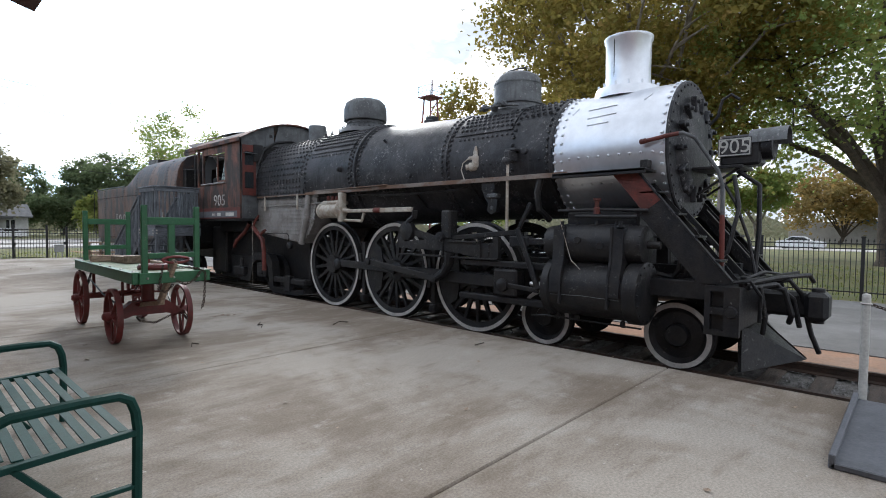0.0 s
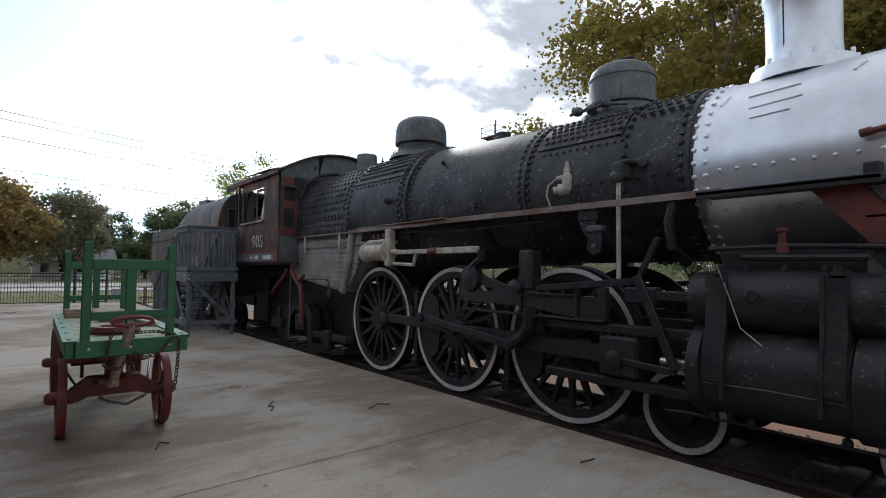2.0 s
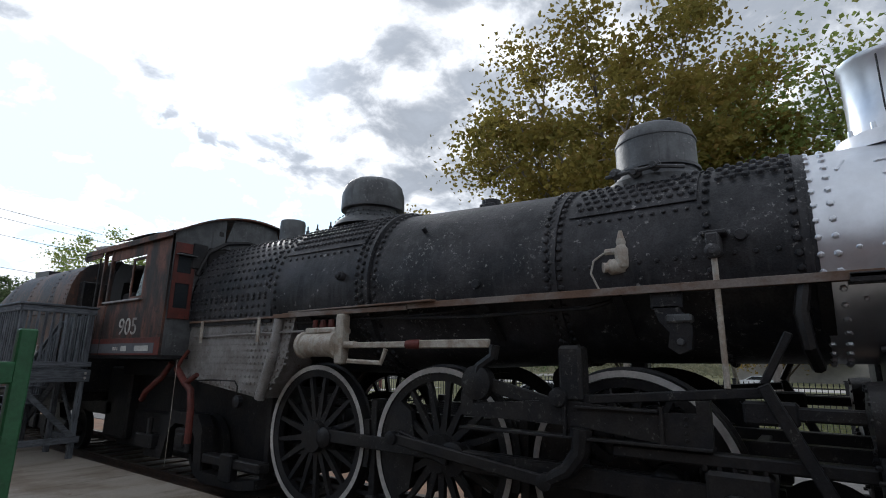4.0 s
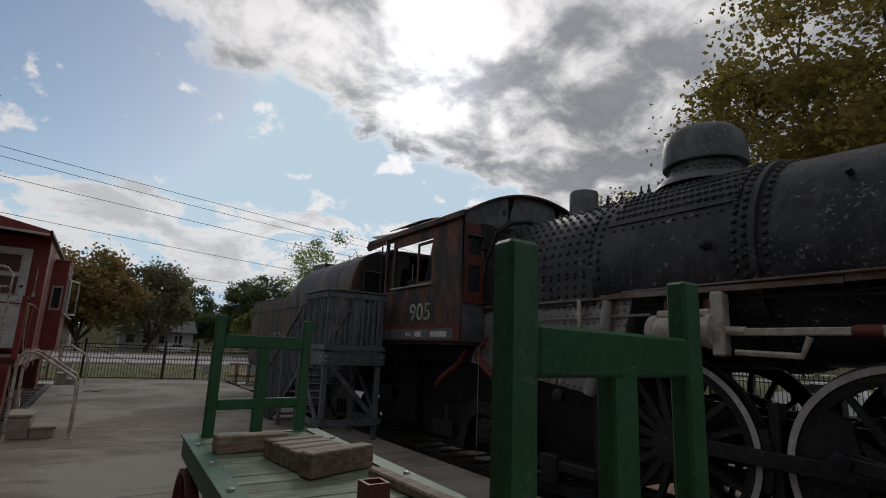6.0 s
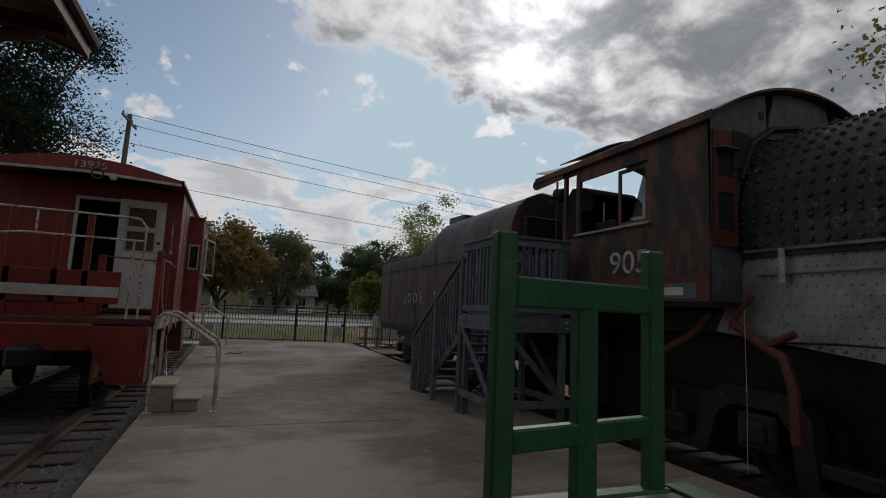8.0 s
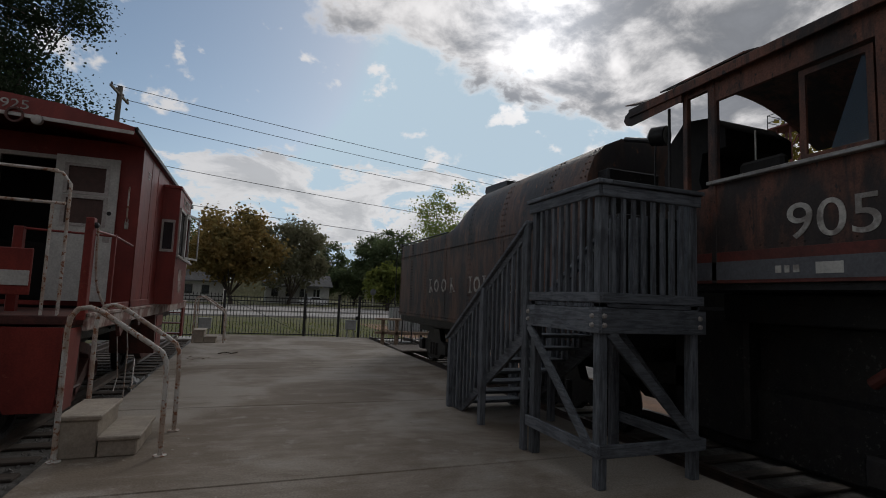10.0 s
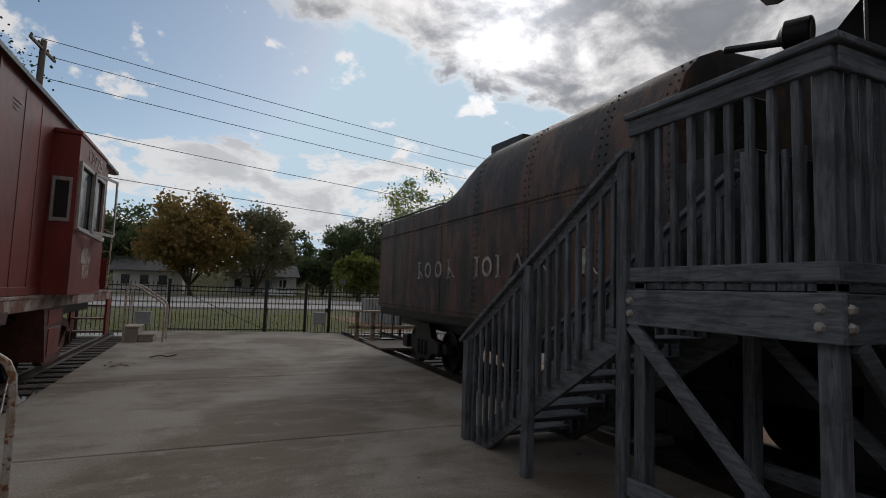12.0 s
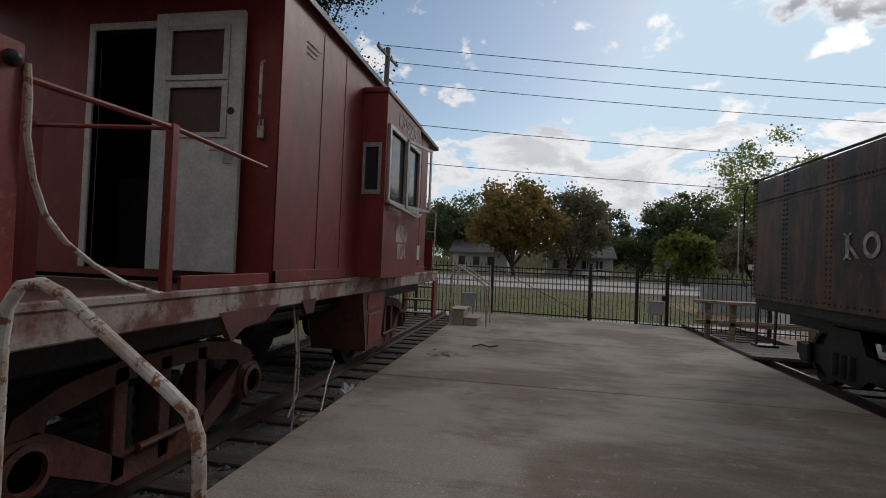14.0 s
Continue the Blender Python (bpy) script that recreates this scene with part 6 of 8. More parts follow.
# roof
prof = [(BX + 0.04, 3.74), (BX + 0.05, 3.70), (BX, 3.68), (KX, 3.93), (BW, 3.68), (BW - 0.05, 3.70), (BW - 0.04, 3.74), (KX - 0.7, 3.93), (KX, 3.99), (KX + 0.7, 3.93)]
part("roof", G().prism(prof, "y", 18.78, 25.85), CABRED, cab, "low red peaked roof")
part("fascia", G().prism([(BX + 0.03, 3.745), (KX + 0.7, 3.93), (KX, 3.99), (KX - 0.7, 3.93), (BW - 0.03, 3.745), (BW - 0.03, 3.66), (KX, 3.72), (BX + 0.03, 3.66)], "y", 18.75, 18.785), CABRED, cab)
part("fascia_strip", G().bar((BX + 0.03, 18.745, 3.66), (KX, 18.745, 3.72), 0.012, 0.05).bar((BW - 0.03, 18.745, 3.66), (KX, 18.745, 3.72), 0.012, 0.05), ALU, cab)
text_mesh("end_number", "13925", 0.17, LETTER, cab, facing("-y", (KX + 0.1, 18.744, 3.84)), 0.003, "white number 13925", 1.25)
part("eave_gutter", G().box(BX + 0.02, BX + 0.07, 18.78, 25.85, 3.69, 3.76, 0.008), SOOT, cab)
part("stove_pipe", G().cyl((KX + 0.9, 25.3, 3.8), (KX + 0.9, 25.3, 4.25), 0.07, n=14).lathe((KX + 0.9, 25.3, 4.25), "z", [(0.1, 0), (0.11, 0.05), (0.03, 0.1)], 14), SOOT, cab)
# bay
bay = part("bay", G().wall("x", -1.63, -1.60, 21.55, 23.28, 1.28, 3.46, [(21.70, 23.15, 2.2, 3.08)]).wall("y", 21.55, 21.58, BX, -1.63, 1.28, 3.46, [(-1.84, -1.68, 2.30, 2.80)]).wall("y", 23.25, 23.28, BX, -1.63, 1.28, 3.46).box(BX, -1.58, 21.52, 23.31, 3.44, 3.50, 0.01), CABRED, cab, "red bay projecting from the side")
part("side_window_frame", G().wall("y", 21.525, 21.55, -1.87, -1.65, 2.25, 2.85, [(-1.84, -1.68, 2.30, 2.80)]), ALU, bay, "white framed narrow side window")
part("side_window_pane", G().box(-1.84, -1.68, 21.56, 21.565, 2.30, 2.80), GLASS, bay)
part("bay_window_frame", G().wall("x", -1.60, -1.57, 21.62, 23.22, 2.16, 3.10, [(21.68, 22.38, 2.21, 3.05), (22.44, 23.16, 2.21, 3.05)]), ALU, bay, "aluminium bay window frame")
part("bay_window_pane", G().box(-1.615, -1.61, 21.68, 22.38, 2.21, 3.05).box(-1.615, -1.61, 22.44, 23.16, 2.21, 3.05), GLASS, bay)
m = Matrix.Translation((-1.57, 22.42, 1.98)) @ Matrix.Rotation(radians(-14), 4, "Z")
g = G().box(0, 0.02, -0.02, 0.72, 0.2, 0.24, 0, m).box(0, 0.02, -0.02, 0.72, 1.08, 1.12, 0, m).box(0, 0.02, -0.02, 0.03, 0.2, 1.12, 0, m).box(0, 0.02, 0.68, 0.72, 0.2, 1.12, 0, m)
part("open_sash", g, ALU, bay, "sash window swung outward")
part("window_hood", G().bar((-1.57, 21.6, 2.17), (-1.44, 22.5, 2.07), 0.05, 0.03).bar((-1.44, 22.5, 2.07), (-1.57, 23.3, 2.17), 0.05, 0.03), ALU, bay)
text_mesh("bay_number", "13925", 0.27, LETTER, bay, facing("+x", (-1.597, 22.5, 3.27)), 0.003, "faded number 13925", 1.5)
part("faded_emblem", G().box(-1.599, -1.596, 22.1, 22.7, 1.72, 1.95).box(-1.599, -1.596, 22.2, 22.6, 1.5, 1.7), SILL, bay, "faded pale emblem patch")
for k in range(3):
    part("stencil_bar", G().box(BX + 0.0061, BX + 0.0085, 20.05, 20.32 - 0.05 * k, 3.40 - k * 0.05, 3.415 - k * 0.05), LETTER, cab)
part("notice", G().box(BX + 0.001, BX + 0.008, 24.55, 24.75, 1.5, 1.75), DOORWHITE, cab)
# floor, sill, end platform
part("side_sill", G().box(BX - 0.02, BX + 0.03, 17.5, 26.4, 1.08, 1.27, 0.01).box(BX - 0.02, BX + 0.045, 17.5, 26.4, 1.235, 1.275, 0.005), SILL, cab, "peeling white and red side sill")
g = G().prism([(19.7, 1.11), (19.5, 1.0), (19.2, 0.98), (19.05, 0.90), (18.9, 1.11)], "x", BX - 0.01, BX + 0.035).prism([(20.1, 1.11), (20.2, 0.98), (20.35, 0.98), (20.4, 1.11)], "x", BX - 0.01, BX + 0.035)
part("sill_bracket", g, TRUCKRED, cab)
for ya, yb in ((17.5, 19.6), (25.2, 26.4)):
    part("end_platform", G().box(BW, BX, ya, yb, 1.14, 1.24, 0.01), TRUCKRED, cab, "worn red end platform")
part("toe_board", G().box(BX - 0.03, BX - 0.005, 18.56, 19.58, 1.275, 1.36, 0.004), CABRED, cab)
EY = 17.6
for x in (-2.93, -3.32, -3.9, BW + 0.1):
    part("end_rail_post", G().box(x - 0.045, x + 0.045, EY - 0.03, EY + 0.03, 1.14, 2.82, 0.008), CABRED, cab, "red end railing post")
part("end_rail_panel", G().box(-2.45, BW + 0.1, EY - 0.03, EY - 0.0, 1.45, 1.95, 0.008), CABRED, cab)
part("end_kick_panel", G().box(-2.75, -3.9, EY - 0.01, EY + 0.02, 1.14, 1.45, 0.004), CABRED, cab)
part("white_stripe", G().box(-2.46, BW + 0.1, EY - 0.045, EY - 0.032, 1.55, 1.71, 0.002), DOORWHITE, cab)
for pts in ([(-2.3, EY - 0.05, 2.82), (-3.3, EY - 0.05, 2.83), (BW + 0.1, EY - 0.05, 2.84)], [(-2.2, EY - 0.05, 2.46), (-3.75, EY - 0.05, 2.47), (BW + 0.1, EY - 0.05, 2.35)],
            [(-2.4, EY - 0.05, 2.82), (-2.26, EY - 0.05, 2.80), (-2.17, EY - 0.05, 2.68), (-2.17, EY - 0.05, 1.2)], [(-3.6, EY - 0.05, 2.47), (-3.6, EY - 0.05, 2.83)], [(-2.32, EY - 0.05, 2.45), (-2.32, EY - 0.05, 1.2)]):
    part("white_end_rail", G().tube(pts, 0.017, 8), PIPE, cab, "chipped white pipe railing")
part("gate_rod", G().tube([(-1.92, 17.5, 2.19), (-1.90, 18.43, 2.21), (-1.90, 19.45, 2.17)], 0.016, 8), CABRED, cab)
part("gate_rod", G().tube([(-2.9, 18.45, 2.24), (-1.93, 18.44, 2.21)], 0.014, 8), CABRED, cab)
part("gate_post", G().box(-1.97, -1.89, 17.44, 17.56, 1.2, 2.32, 0.008), CABRED, cab)
part("gate_post", G().box(-1.93, -1.88, 18.40, 18.46, 1.2, 2.23, 0.006), CABRED, cab)
part("inner_post", G().box(-2.95, -2.85, 18.4, 18.5, 1.2, 2.26, 0.008), CABRED, cab)
part("gate_bolt", G().lathe((-1.89, 17.5, 2.24), "x", [(0.035, 0), (0.03, 0.03), (0.01, 0.04)], 10), SOOT, cab)
part("safety_rope", G().tube([(-1.88, 17.56, 2.24), (-1.87, 17.565, 2.1), (-1.87, 17.565, 1.95), (-1.87, 17.60, 1.78), (-1.87, 17.66, 1.64), (-1.87, 17.76, 1.53), (-1.87, 17.91, 1.43), (-1.87, 18.1, 1.34), (-1.87, 18.3, 1.28), (-1.87, 18.43, 1.255)], 0.013, 8), PIPE, cab, "slack white rope across the steps")
for yy in (17.3, 26.6):
    for i in range(3):
        part("tread", G().box(-2.6, -1.98, yy - 0.12, yy + 0.16, 0.35 + i * 0.28, 0.38 + i * 0.28, 0.005), CABRED, cab)
    for x in (-1.98, -2.62):
        part("step_side", G().prism([(yy - 0.15, 0.30), (yy + 0.18, 0.30), (yy + 0.3, 1.12), (yy - 0.1, 1.12)], "x", x, x + 0.04), CABRED, cab, "red boarding step side plate")
part("step_riser", G().prism([(-2.80, 1.14), (-1.98, 1.14), (-2.0, 0.30), (-2.40, 0.30)], "y", 17.13, 17.16), CABRED, cab, "dark red angled plate behind the boarding steps")
part("end_sill", G().box(-2.7, BW + 0.3, 17.35, 17.52, 0.75, 1.15, 0.02), CABRED, cab, "red end sill")
part("coupler", G().box(-3.57, -3.27, 16.85, 17.4, 0.55, 0.85, 0.05), SOOT, cab)
g = G().tube([(-2.4, 26.4, 1.3), (-1.98, 26.45, 1.35), (-1.95, 26.45, 2.5), (-2.15, 26.45, 2.6), (-2.6, 26.45, 2.6)], 0.018, 6).tube([(-1.95, 26.45, 2.1), (-2.6, 26.45, 2.1)], 0.014, 6)
part("white_end_rail", g, PIPE, cab)
part("end_rail_panel", G().box(-2.75, -2.66, 26.4, 26.46, 1.24, 2.3, 0.008).box(-2.0, -2.75, 26.42, 26.45, 1.28, 1.95, 0.004), CABRED, cab)
g = G().box(BW + 0.35, BX - 0.35, 17.6, 26.3, 0.86, 1.12, 0.02).box(KX - 0.25, KX + 0.25, 17.4, 26.5, 0.6, 0.9, 0.02)
part("underframe", g, SOOT, cab)
g = G().prism([(21.75, 1.1), (22.75, 1.1), (22.55, 0.35), (21.95, 0.35)], "x", BX - 0.7, BX + 0.02)
tb = part("tool_box", g, TRUCKRED, cab, "brown-red equipment box under the floor")
part("box_lid", G().box(BX + 0.02, BX + 0.03, 21.95, 22.6, 0.85, 1.05, 0.003).box(BX + 0.02, BX + 0.03, 22.0, 22.55, 0.42, 0.8, 0.003), CABRED, tb)
g = G().cyl((KX + 0.4, 21.0, 0.75), (KX + 0.4, 21.6, 0.75), 0.2, n=18).tube([(BX - 0.3, 20.0, 0.95), (BX - 0.3, 23.5, 0.92)], 0.02, 6)
part("air_tank", g, SOOT, cab)
for ty in (19.2, 24.75):
    for s in (1, -1):
        xo = lambda x: KT + s * (x - 0.27 - KT)
        xa, xb = xo(-2.20), xo(-2.32)
        T = lambda pts: [(ty + a, b) for a, b in pts]
        g = G().prism(T([(-1.22, 0.34), (-1.12, 0.60), (-0.85, 0.71), (-0.4, 0.78), (0.4, 0.78), (0.85, 0.71), (1.12, 0.60), (1.22, 0.34), (1.02, 0.30), (0.92, 0.54), (0.38, 0.64), (-0.38, 0.64), (-0.92, 0.54), (-1.02, 0.30)]), "x", xa, xb)
        g.prism(T([(-1.20, 0.36), (-1.0, 0.28), (-0.5, 0.02), (-0.4, -0.04), (0.4, -0.04), (0.5, 0.02), (1.0, 0.28), (1.20, 0.36), (1.0, 0.50), (0.9, 0.46), (0.38, 0.13), (-0.38, 0.13), (-0.9, 0.46), (-1.0, 0.50)]), "x", xa, xb)
        for c in (-0.47, -0.06, 0.35):
            g.box(xa, xb, ty + c, ty + c + 0.12, 0.0, 0.74, 0.01)
        tf = part("truck_frame", g, TRUCKRED, cab, "rusty red cast side frame with triangular openings")
        for c in (-1.08, 1.08):
            part("journal_box", G().box(xo(-2.16), xo(-2.38), ty + c - 0.15, ty + c + 0.15, 0.16, 0.48, 0.03).lathe((xo(-2.16), ty + c, 0.32), "x", [(0.14, -0.02 * s), (0.15, 0.02 * s), (0.11, 0.03 * s), (0.10, 0.0)], 20), TRUCKRED, tf)
            part("wheel", G().lathe((xo(-2.45), ty + c, RAIL_TOP + 0.42), "x", [(0.01, 0.03 * s), (0.12, 0.03 * s), (0.14, -0.03 * s), (0.33, -0.05 * s), (0.36, 0.0), (0.42, 0.0), (0.42, -0.12 * s), (0.445, -0.13 * s), (0.01, -0.14 * s)], 40), SOOT, cab)
        for k in range(3):
            part("spring", G().lathe((xo(-2.36), ty - 0.24 + k * 0.24, 0.10), "z", [(0.07, 0.02 + 0.055 * j + d) if not j % 2 else (0.085, 0.02 + 0.055 * j + d) for j in range(9) for d in (0,)], 12), SOOT, tf)
        part("brake_rod", G().tube([(xo(-2.15), ty - 0.3, 0.18), (xo(-2.12), ty + 0.25, 0.2)], 0.025, 8), TRUCKRED, tf)
    part("bolster", G().box(KT - 0.9, KT + 0.9, ty - 0.22, ty + 0.22, 0.35, 0.72, 0.03), SOOT, cab)

g = G().tube([(-2.05, 20.3, 1.1), (-2.0, 20.32, 0.6), (-2.0, 20.3, 0.0), (-1.98, 20.2, -0.2), (-1.95, 20.0, -0.27), (-2.0, 19.85, -0.25), (-2.1, 20.0, -0.26), (-1.9, 20.2, -0.2), (-1.86, 20.35, 0.004)], 0.01, 5)
g.tube([(-2.3, 20.9, 1.0), (-2.25, 20.9, 0.4), (-2.2, 20.8, 0.1), (-2.2, 20.6, -0.1)], 0.01, 5).tube([(-2.1, 21.5, 0.3), (-2.05, 21.2, 0.15), (-2.0, 20.9, -0.2), (-1.95, 20.6, -0.28)], 0.01, 5)
solo("loose_cable", g, PIPE, "thin pale cable hanging below the caboose", "cable")
g = G()
for i in range(9):
    a = i * 0.7
    g.tube([(-2.1 + math.cos(a) * 0.12, 22.0 + math.sin(a) * 0.25, -0.28), (-2.05 + math.cos(a + 1) * 0.15, 22.1 + math.sin(a + 1) * 0.3, -0.14 - 0.03 * (i % 3)), (-2.0 + math.cos(a + 2) * 0.12, 22.05 + math.sin(a + 2) * 0.25, -0.27)], 0.045, 6)
solo("crumpled_tarp", g, BOXGREY, "crumpled grey sheeting lying by the rail", "debris")

# ---- timber viewing stairs ----
deck = thing("viewing_stairs", (3.2, 16.0, 0), "grey painted wooden viewing deck with stairs", "stairs")
X0, X1, Y0, Y1 = 2.65, 3.78, 14.66, 15.86
for x, y in ((X0 + 0.045, Y0 + 0.045), (X1 - 0.045, Y0 + 0.045), (X1 - 0.045, Y1 - 0.045)):
    part("post", G().box(x - 0.045, x + 0.045, y - 0.045, y + 0.045, 0, 2.60, 0.006), GREYWOOD, deck)
part("post", G().box(X0, X0 + 0.09, Y1 - 0.11, Y1 - 0.02, 0, 2.62, 0.006), GREYWOOD, deck)
part("post", G().box(X0 - 0.05, X0 + 0.0, Y1 + 0.0, Y1 + 0.09, 0, 2.45, 0.006), GREYWOOD, deck)
for z0, z1, o in ((1.33, 1.55, 0.04), (1.60, 1.69, 0.02)):
    part("rim_board", G().box(X0 - o, X0 - o + 0.04, Y0 - o, Y1 + 0.06, z0, z1, 0.005), GREYWOOD, deck)
    part("rim_board", G().box(X0 - o + 0.04, X1 + 0.06, Y0 - o, Y0 - o + 0.04, z0, z1, 0.005), GREYWOOD, deck)
    part("rim_board", G().box(X1 + 0.0, X1 + 0.04, Y0, Y1 + 0.06, z0, z1, 0.005), GREYWOOD, deck)
for i in range(9):
    part("deck_plank", G().box(X0 + 0.0, X1 + 0.02, Y0 + 0.0 + i * 0.135, Y0 + 0.127 + i * 0.135, 1.555, 1.595, 0.004), GREYWOOD, deck)
part("top_rail", G().box(X0 - 0.06, X0 + 0.09, Y0 - 0.06, Y1 + 0.02, 2.66, 2.70, 0.006), GREYWOOD, deck)
part("top_rail", G().box(X0 + 0.09, X1 + 0.04, Y0 - 0.06, Y0 + 0.09, 2.66, 2.70, 0.006), GREYWOOD, deck)
part("rail_board", G().box(X0 - 0.035, X0 + 0.0, Y0 - 0.02, Y1, 2.55, 2.655, 0.005), GREYWOOD, deck)
part("rail_board", G().box(X0, X1 + 0.02, Y0 - 0.035, Y0, 2.55, 2.655, 0.005), GREYWOOD, deck)
bal = mesh_of("baluster", G().box(-0.019, 0.019, -0.019, 0.019, 1.62, 2.56, 0.004), GREYWOOD[2])
for i in range(9):
    piece("baluster", bal, deck, (X0 - 0.0, Y0 + 0.15 + i * 0.118, 0))
for i in range(9):
    piece("baluster", bal, deck, (X0 + 0.14 + i * 0.113, Y0 - 0.0, 0))
for i in range(8):
    piece("baluster", bal, deck, (X1 - 0.02, Y0 + 0.2 + i * 0.118, 0))
for a, b in (((X0 - 0.02, Y1 - 0.02, 1.33), (X0 - 0.02, Y0 + 0.08, 0.32)), ((X0 + 0.1, Y0 - 0.02, 1.33), (X1 - 0.02, Y0 - 0.02, 0.32)), ((X1 + 0.02, Y1, 1.33), (X1 + 0.02, Y0 + 0.1, 0.35))):
    part("diagonal_brace", G().bar(a, b, 0.036, 0.09, 0.004), GREYWOOD, deck)
part("low_rail", G().box(X0 - 0.036, X0, Y0 - 0.03, Y1 + 0.02, 0.27, 0.38, 0.005), GREYWOOD, deck)
part("low_rail", G().box(X0, X1 + 0.05, Y0 - 0.036, Y0, 0.27, 0.38, 0.005), GREYWOOD, deck)
part("low_rail", G().box(X1, X1 + 0.036, Y0, Y1, 0.27, 0.38, 0.005), GREYWOOD, deck)
YS0, YS1 = 15.9, 18.0
for x in (X0, X1 - 0.1):
    part("stringer", G().prism([(YS0, 1.56), (YS0, 1.20), (YS1 - 0.25, 0.0), (YS1 + 0.12, 0.0)], "x", x + 0.02, x + 0.06), GREYWOOD, deck)
    part("stair_rail", G().bar((x, YS0 - 0.03, 2.47), (x, 18.27, 0.98), 0.13, 0.04, 0.005), GREYWOOD, deck)
    part("stair_rail_board", G().bar((x + 0.0, YS0, 2.39), (x + 0.0, 18.2, 0.97), 0.036, 0.09, 0.004), GREYWOOD, deck)
    for y, zt in ((17.0, 1.74), (18.12, 1.0)):
        part("newel_post", G().box(x - 0.06, x + 0.02, y - 0.045, y + 0.045, 0, zt, 0.006), GREYWOOD, deck)
    for i in range(17):
        y = YS0 + 0.12 + i * 0.124
        if abs(y - 17.0) < 0.07:
            continue
        zt = 2.42 - (y - YS0) * (1.45 / 2.3)
        zb = max(0.02, 1.38 - (y - YS0) * (1.56 / 2.2))
        part("stair_baluster", G().box(x - 0.019, x + 0.019, y - 0.019, y + 0.019, zb, zt, 0.004), GREYWOOD, deck)
for i in range(8):
    y = YS0 + 0.14 + i * 0.27
    z = 1.56 - (i + 1) * 0.178
    part("tread", G().box(X0 + 0.06, X1 - 0.08, y - 0.14, y + 0.14, z - 0.04, z, 0.005), GREYWOOD, deck)
for z in (1.40, 1.48):
    for x, y, nrm in ((X0 - 0.04, Y0 + 0.05, (-1, 0, 0)), (X0 - 0.04, Y1 - 0.03, (-1, 0, 0)), (X0 + 0.02, Y0 - 0.04, (0, -1, 0)), (X1 - 0.02, Y0 - 0.04, (0, -1, 0))):
        part("bolt", G().rivet((x, y, z), nrm, 0.022), ALU, deck)

# ---- baggage cart ----
cart = thing("baggage_cart", (0.3, 8.45, 0), "green wooden baggage cart with dark red spoked wheels", "cart")
ang = Matrix.Translation((0.25, 8.08, 0)) @ Matrix.Rotation(radians(-1.6), 4, "Z")
L, Wd, ZT = 1.655, 0.425, 1.03
SHIFT = 0.37


def cpart(name, g, mat, label="", parent=None, along=0.0):
    g.v = [tuple(ang @ (Vector(p) + Vector((0, along, 0)))) for p in g.v]
    return part(name, g, mat, parent or cart, label)


for s in (-1, 1):
    cpart("side_beam", G().box(s * Wd - 0.035, s * Wd + 0.035, -L, L, ZT - 0.14, ZT, 0.008), GREEN)
    cpart("end_beam", G().box(-Wd + 0.035, Wd - 0.035, s * L - 0.035, s * L + 0.035, ZT - 0.14, ZT, 0.008), GREEN)
    cpart("corner_iron", G().box(s * Wd - 0.05, s * Wd + 0.05, -L - 0.006, L + 0.006, ZT - 0.006, ZT + 0.006, 0.002), GREEN)
for i in range(21):
    y = -L + 0.04 + i * (2 * L - 0.08) / 21
    cpart("deck_plank", G().box(-Wd + 0.036, Wd - 0.036, y + 0.004, y + (2 * L - 0.08) / 21 - 0.002, ZT - 0.05, ZT - 0.006 + random.uniform(-0.004, 0.002), 0.004), DECKWOOD)
for yend, xa, xb, top in ((-L + 0.05, -0.325, 0.325, 0.835), (L - 0.05, -0.325, 0.325, 0.82)):
    xm, ya, yb = (xa + xb) / 2, yend - 0.05, yend + 0.05
    for x, y in ((xa, ya), (xb, yb)):
        cpart("stake", G().bar((x, y, ZT - 0.1), (x, y, ZT + top), 0.07, 0.055, 0.008, (0, 1, 0)), GREEN)
    cpart("stake", G().box(xm - 0.04, xm + 0.04, yend - 0.025, yend + 0.025, ZT - 0.02, ZT + 0.62, 0.006), GREEN)
    for z, w, h in ((ZT + 0.64, 0.055, 0.095), (ZT + 0.205, 0.045, 0.07)):
        cpart("cross_rail", G().bar((xa + 0.03, ya, z), (xb - 0.03, yb, z), w, h, 0.007), GREEN)
for s in (-1, 1):
    for i in range(6):
        cpart("bolt", G().rivet((s * Wd, -L + 0.1 + i * 0.55, ZT + 0.004), (0, 0, 1), 0.016), ALU)
    for x in (-0.3, 0.0, 0.3):
        cpart("bolt", G().rivet((x, s * (L + 0.035), ZT - 0.07), (0, s, 0), 0.014), ALU)


def cart_wheel(x, y, r):
    g = G().lathe((x, y, r), "x", [(r - 0.03, -0.036), (r, -0.036), (r, 0.036), (r - 0.03, 0.036)], 40, True).lathe((x, y, r), "x", [(0.035, -0.13), (0.06, -0.1), (0.07, 0.1), (0.04, 0.12)], 16)
    w = cpart("wheel", g, CARTRED, "dark red iron spoked wheel")
    for i in range(10):
        a = radians(i * 36)
        b = radians(i * 36 + 14 * (1 if i % 2 else -1))
        cpart("spoke", G().bar((x + 0.02 * (1 if i % 2 else -1), y + math.cos(a) * 0.05, r + math.sin(a) * 0.05), (x, y + math.cos(b) * (r - 0.02), r + math.sin(b) * (r - 0.02)), 0.022, 0.03, 0.003, (1, 0, 0)), CARTRED, "", w)


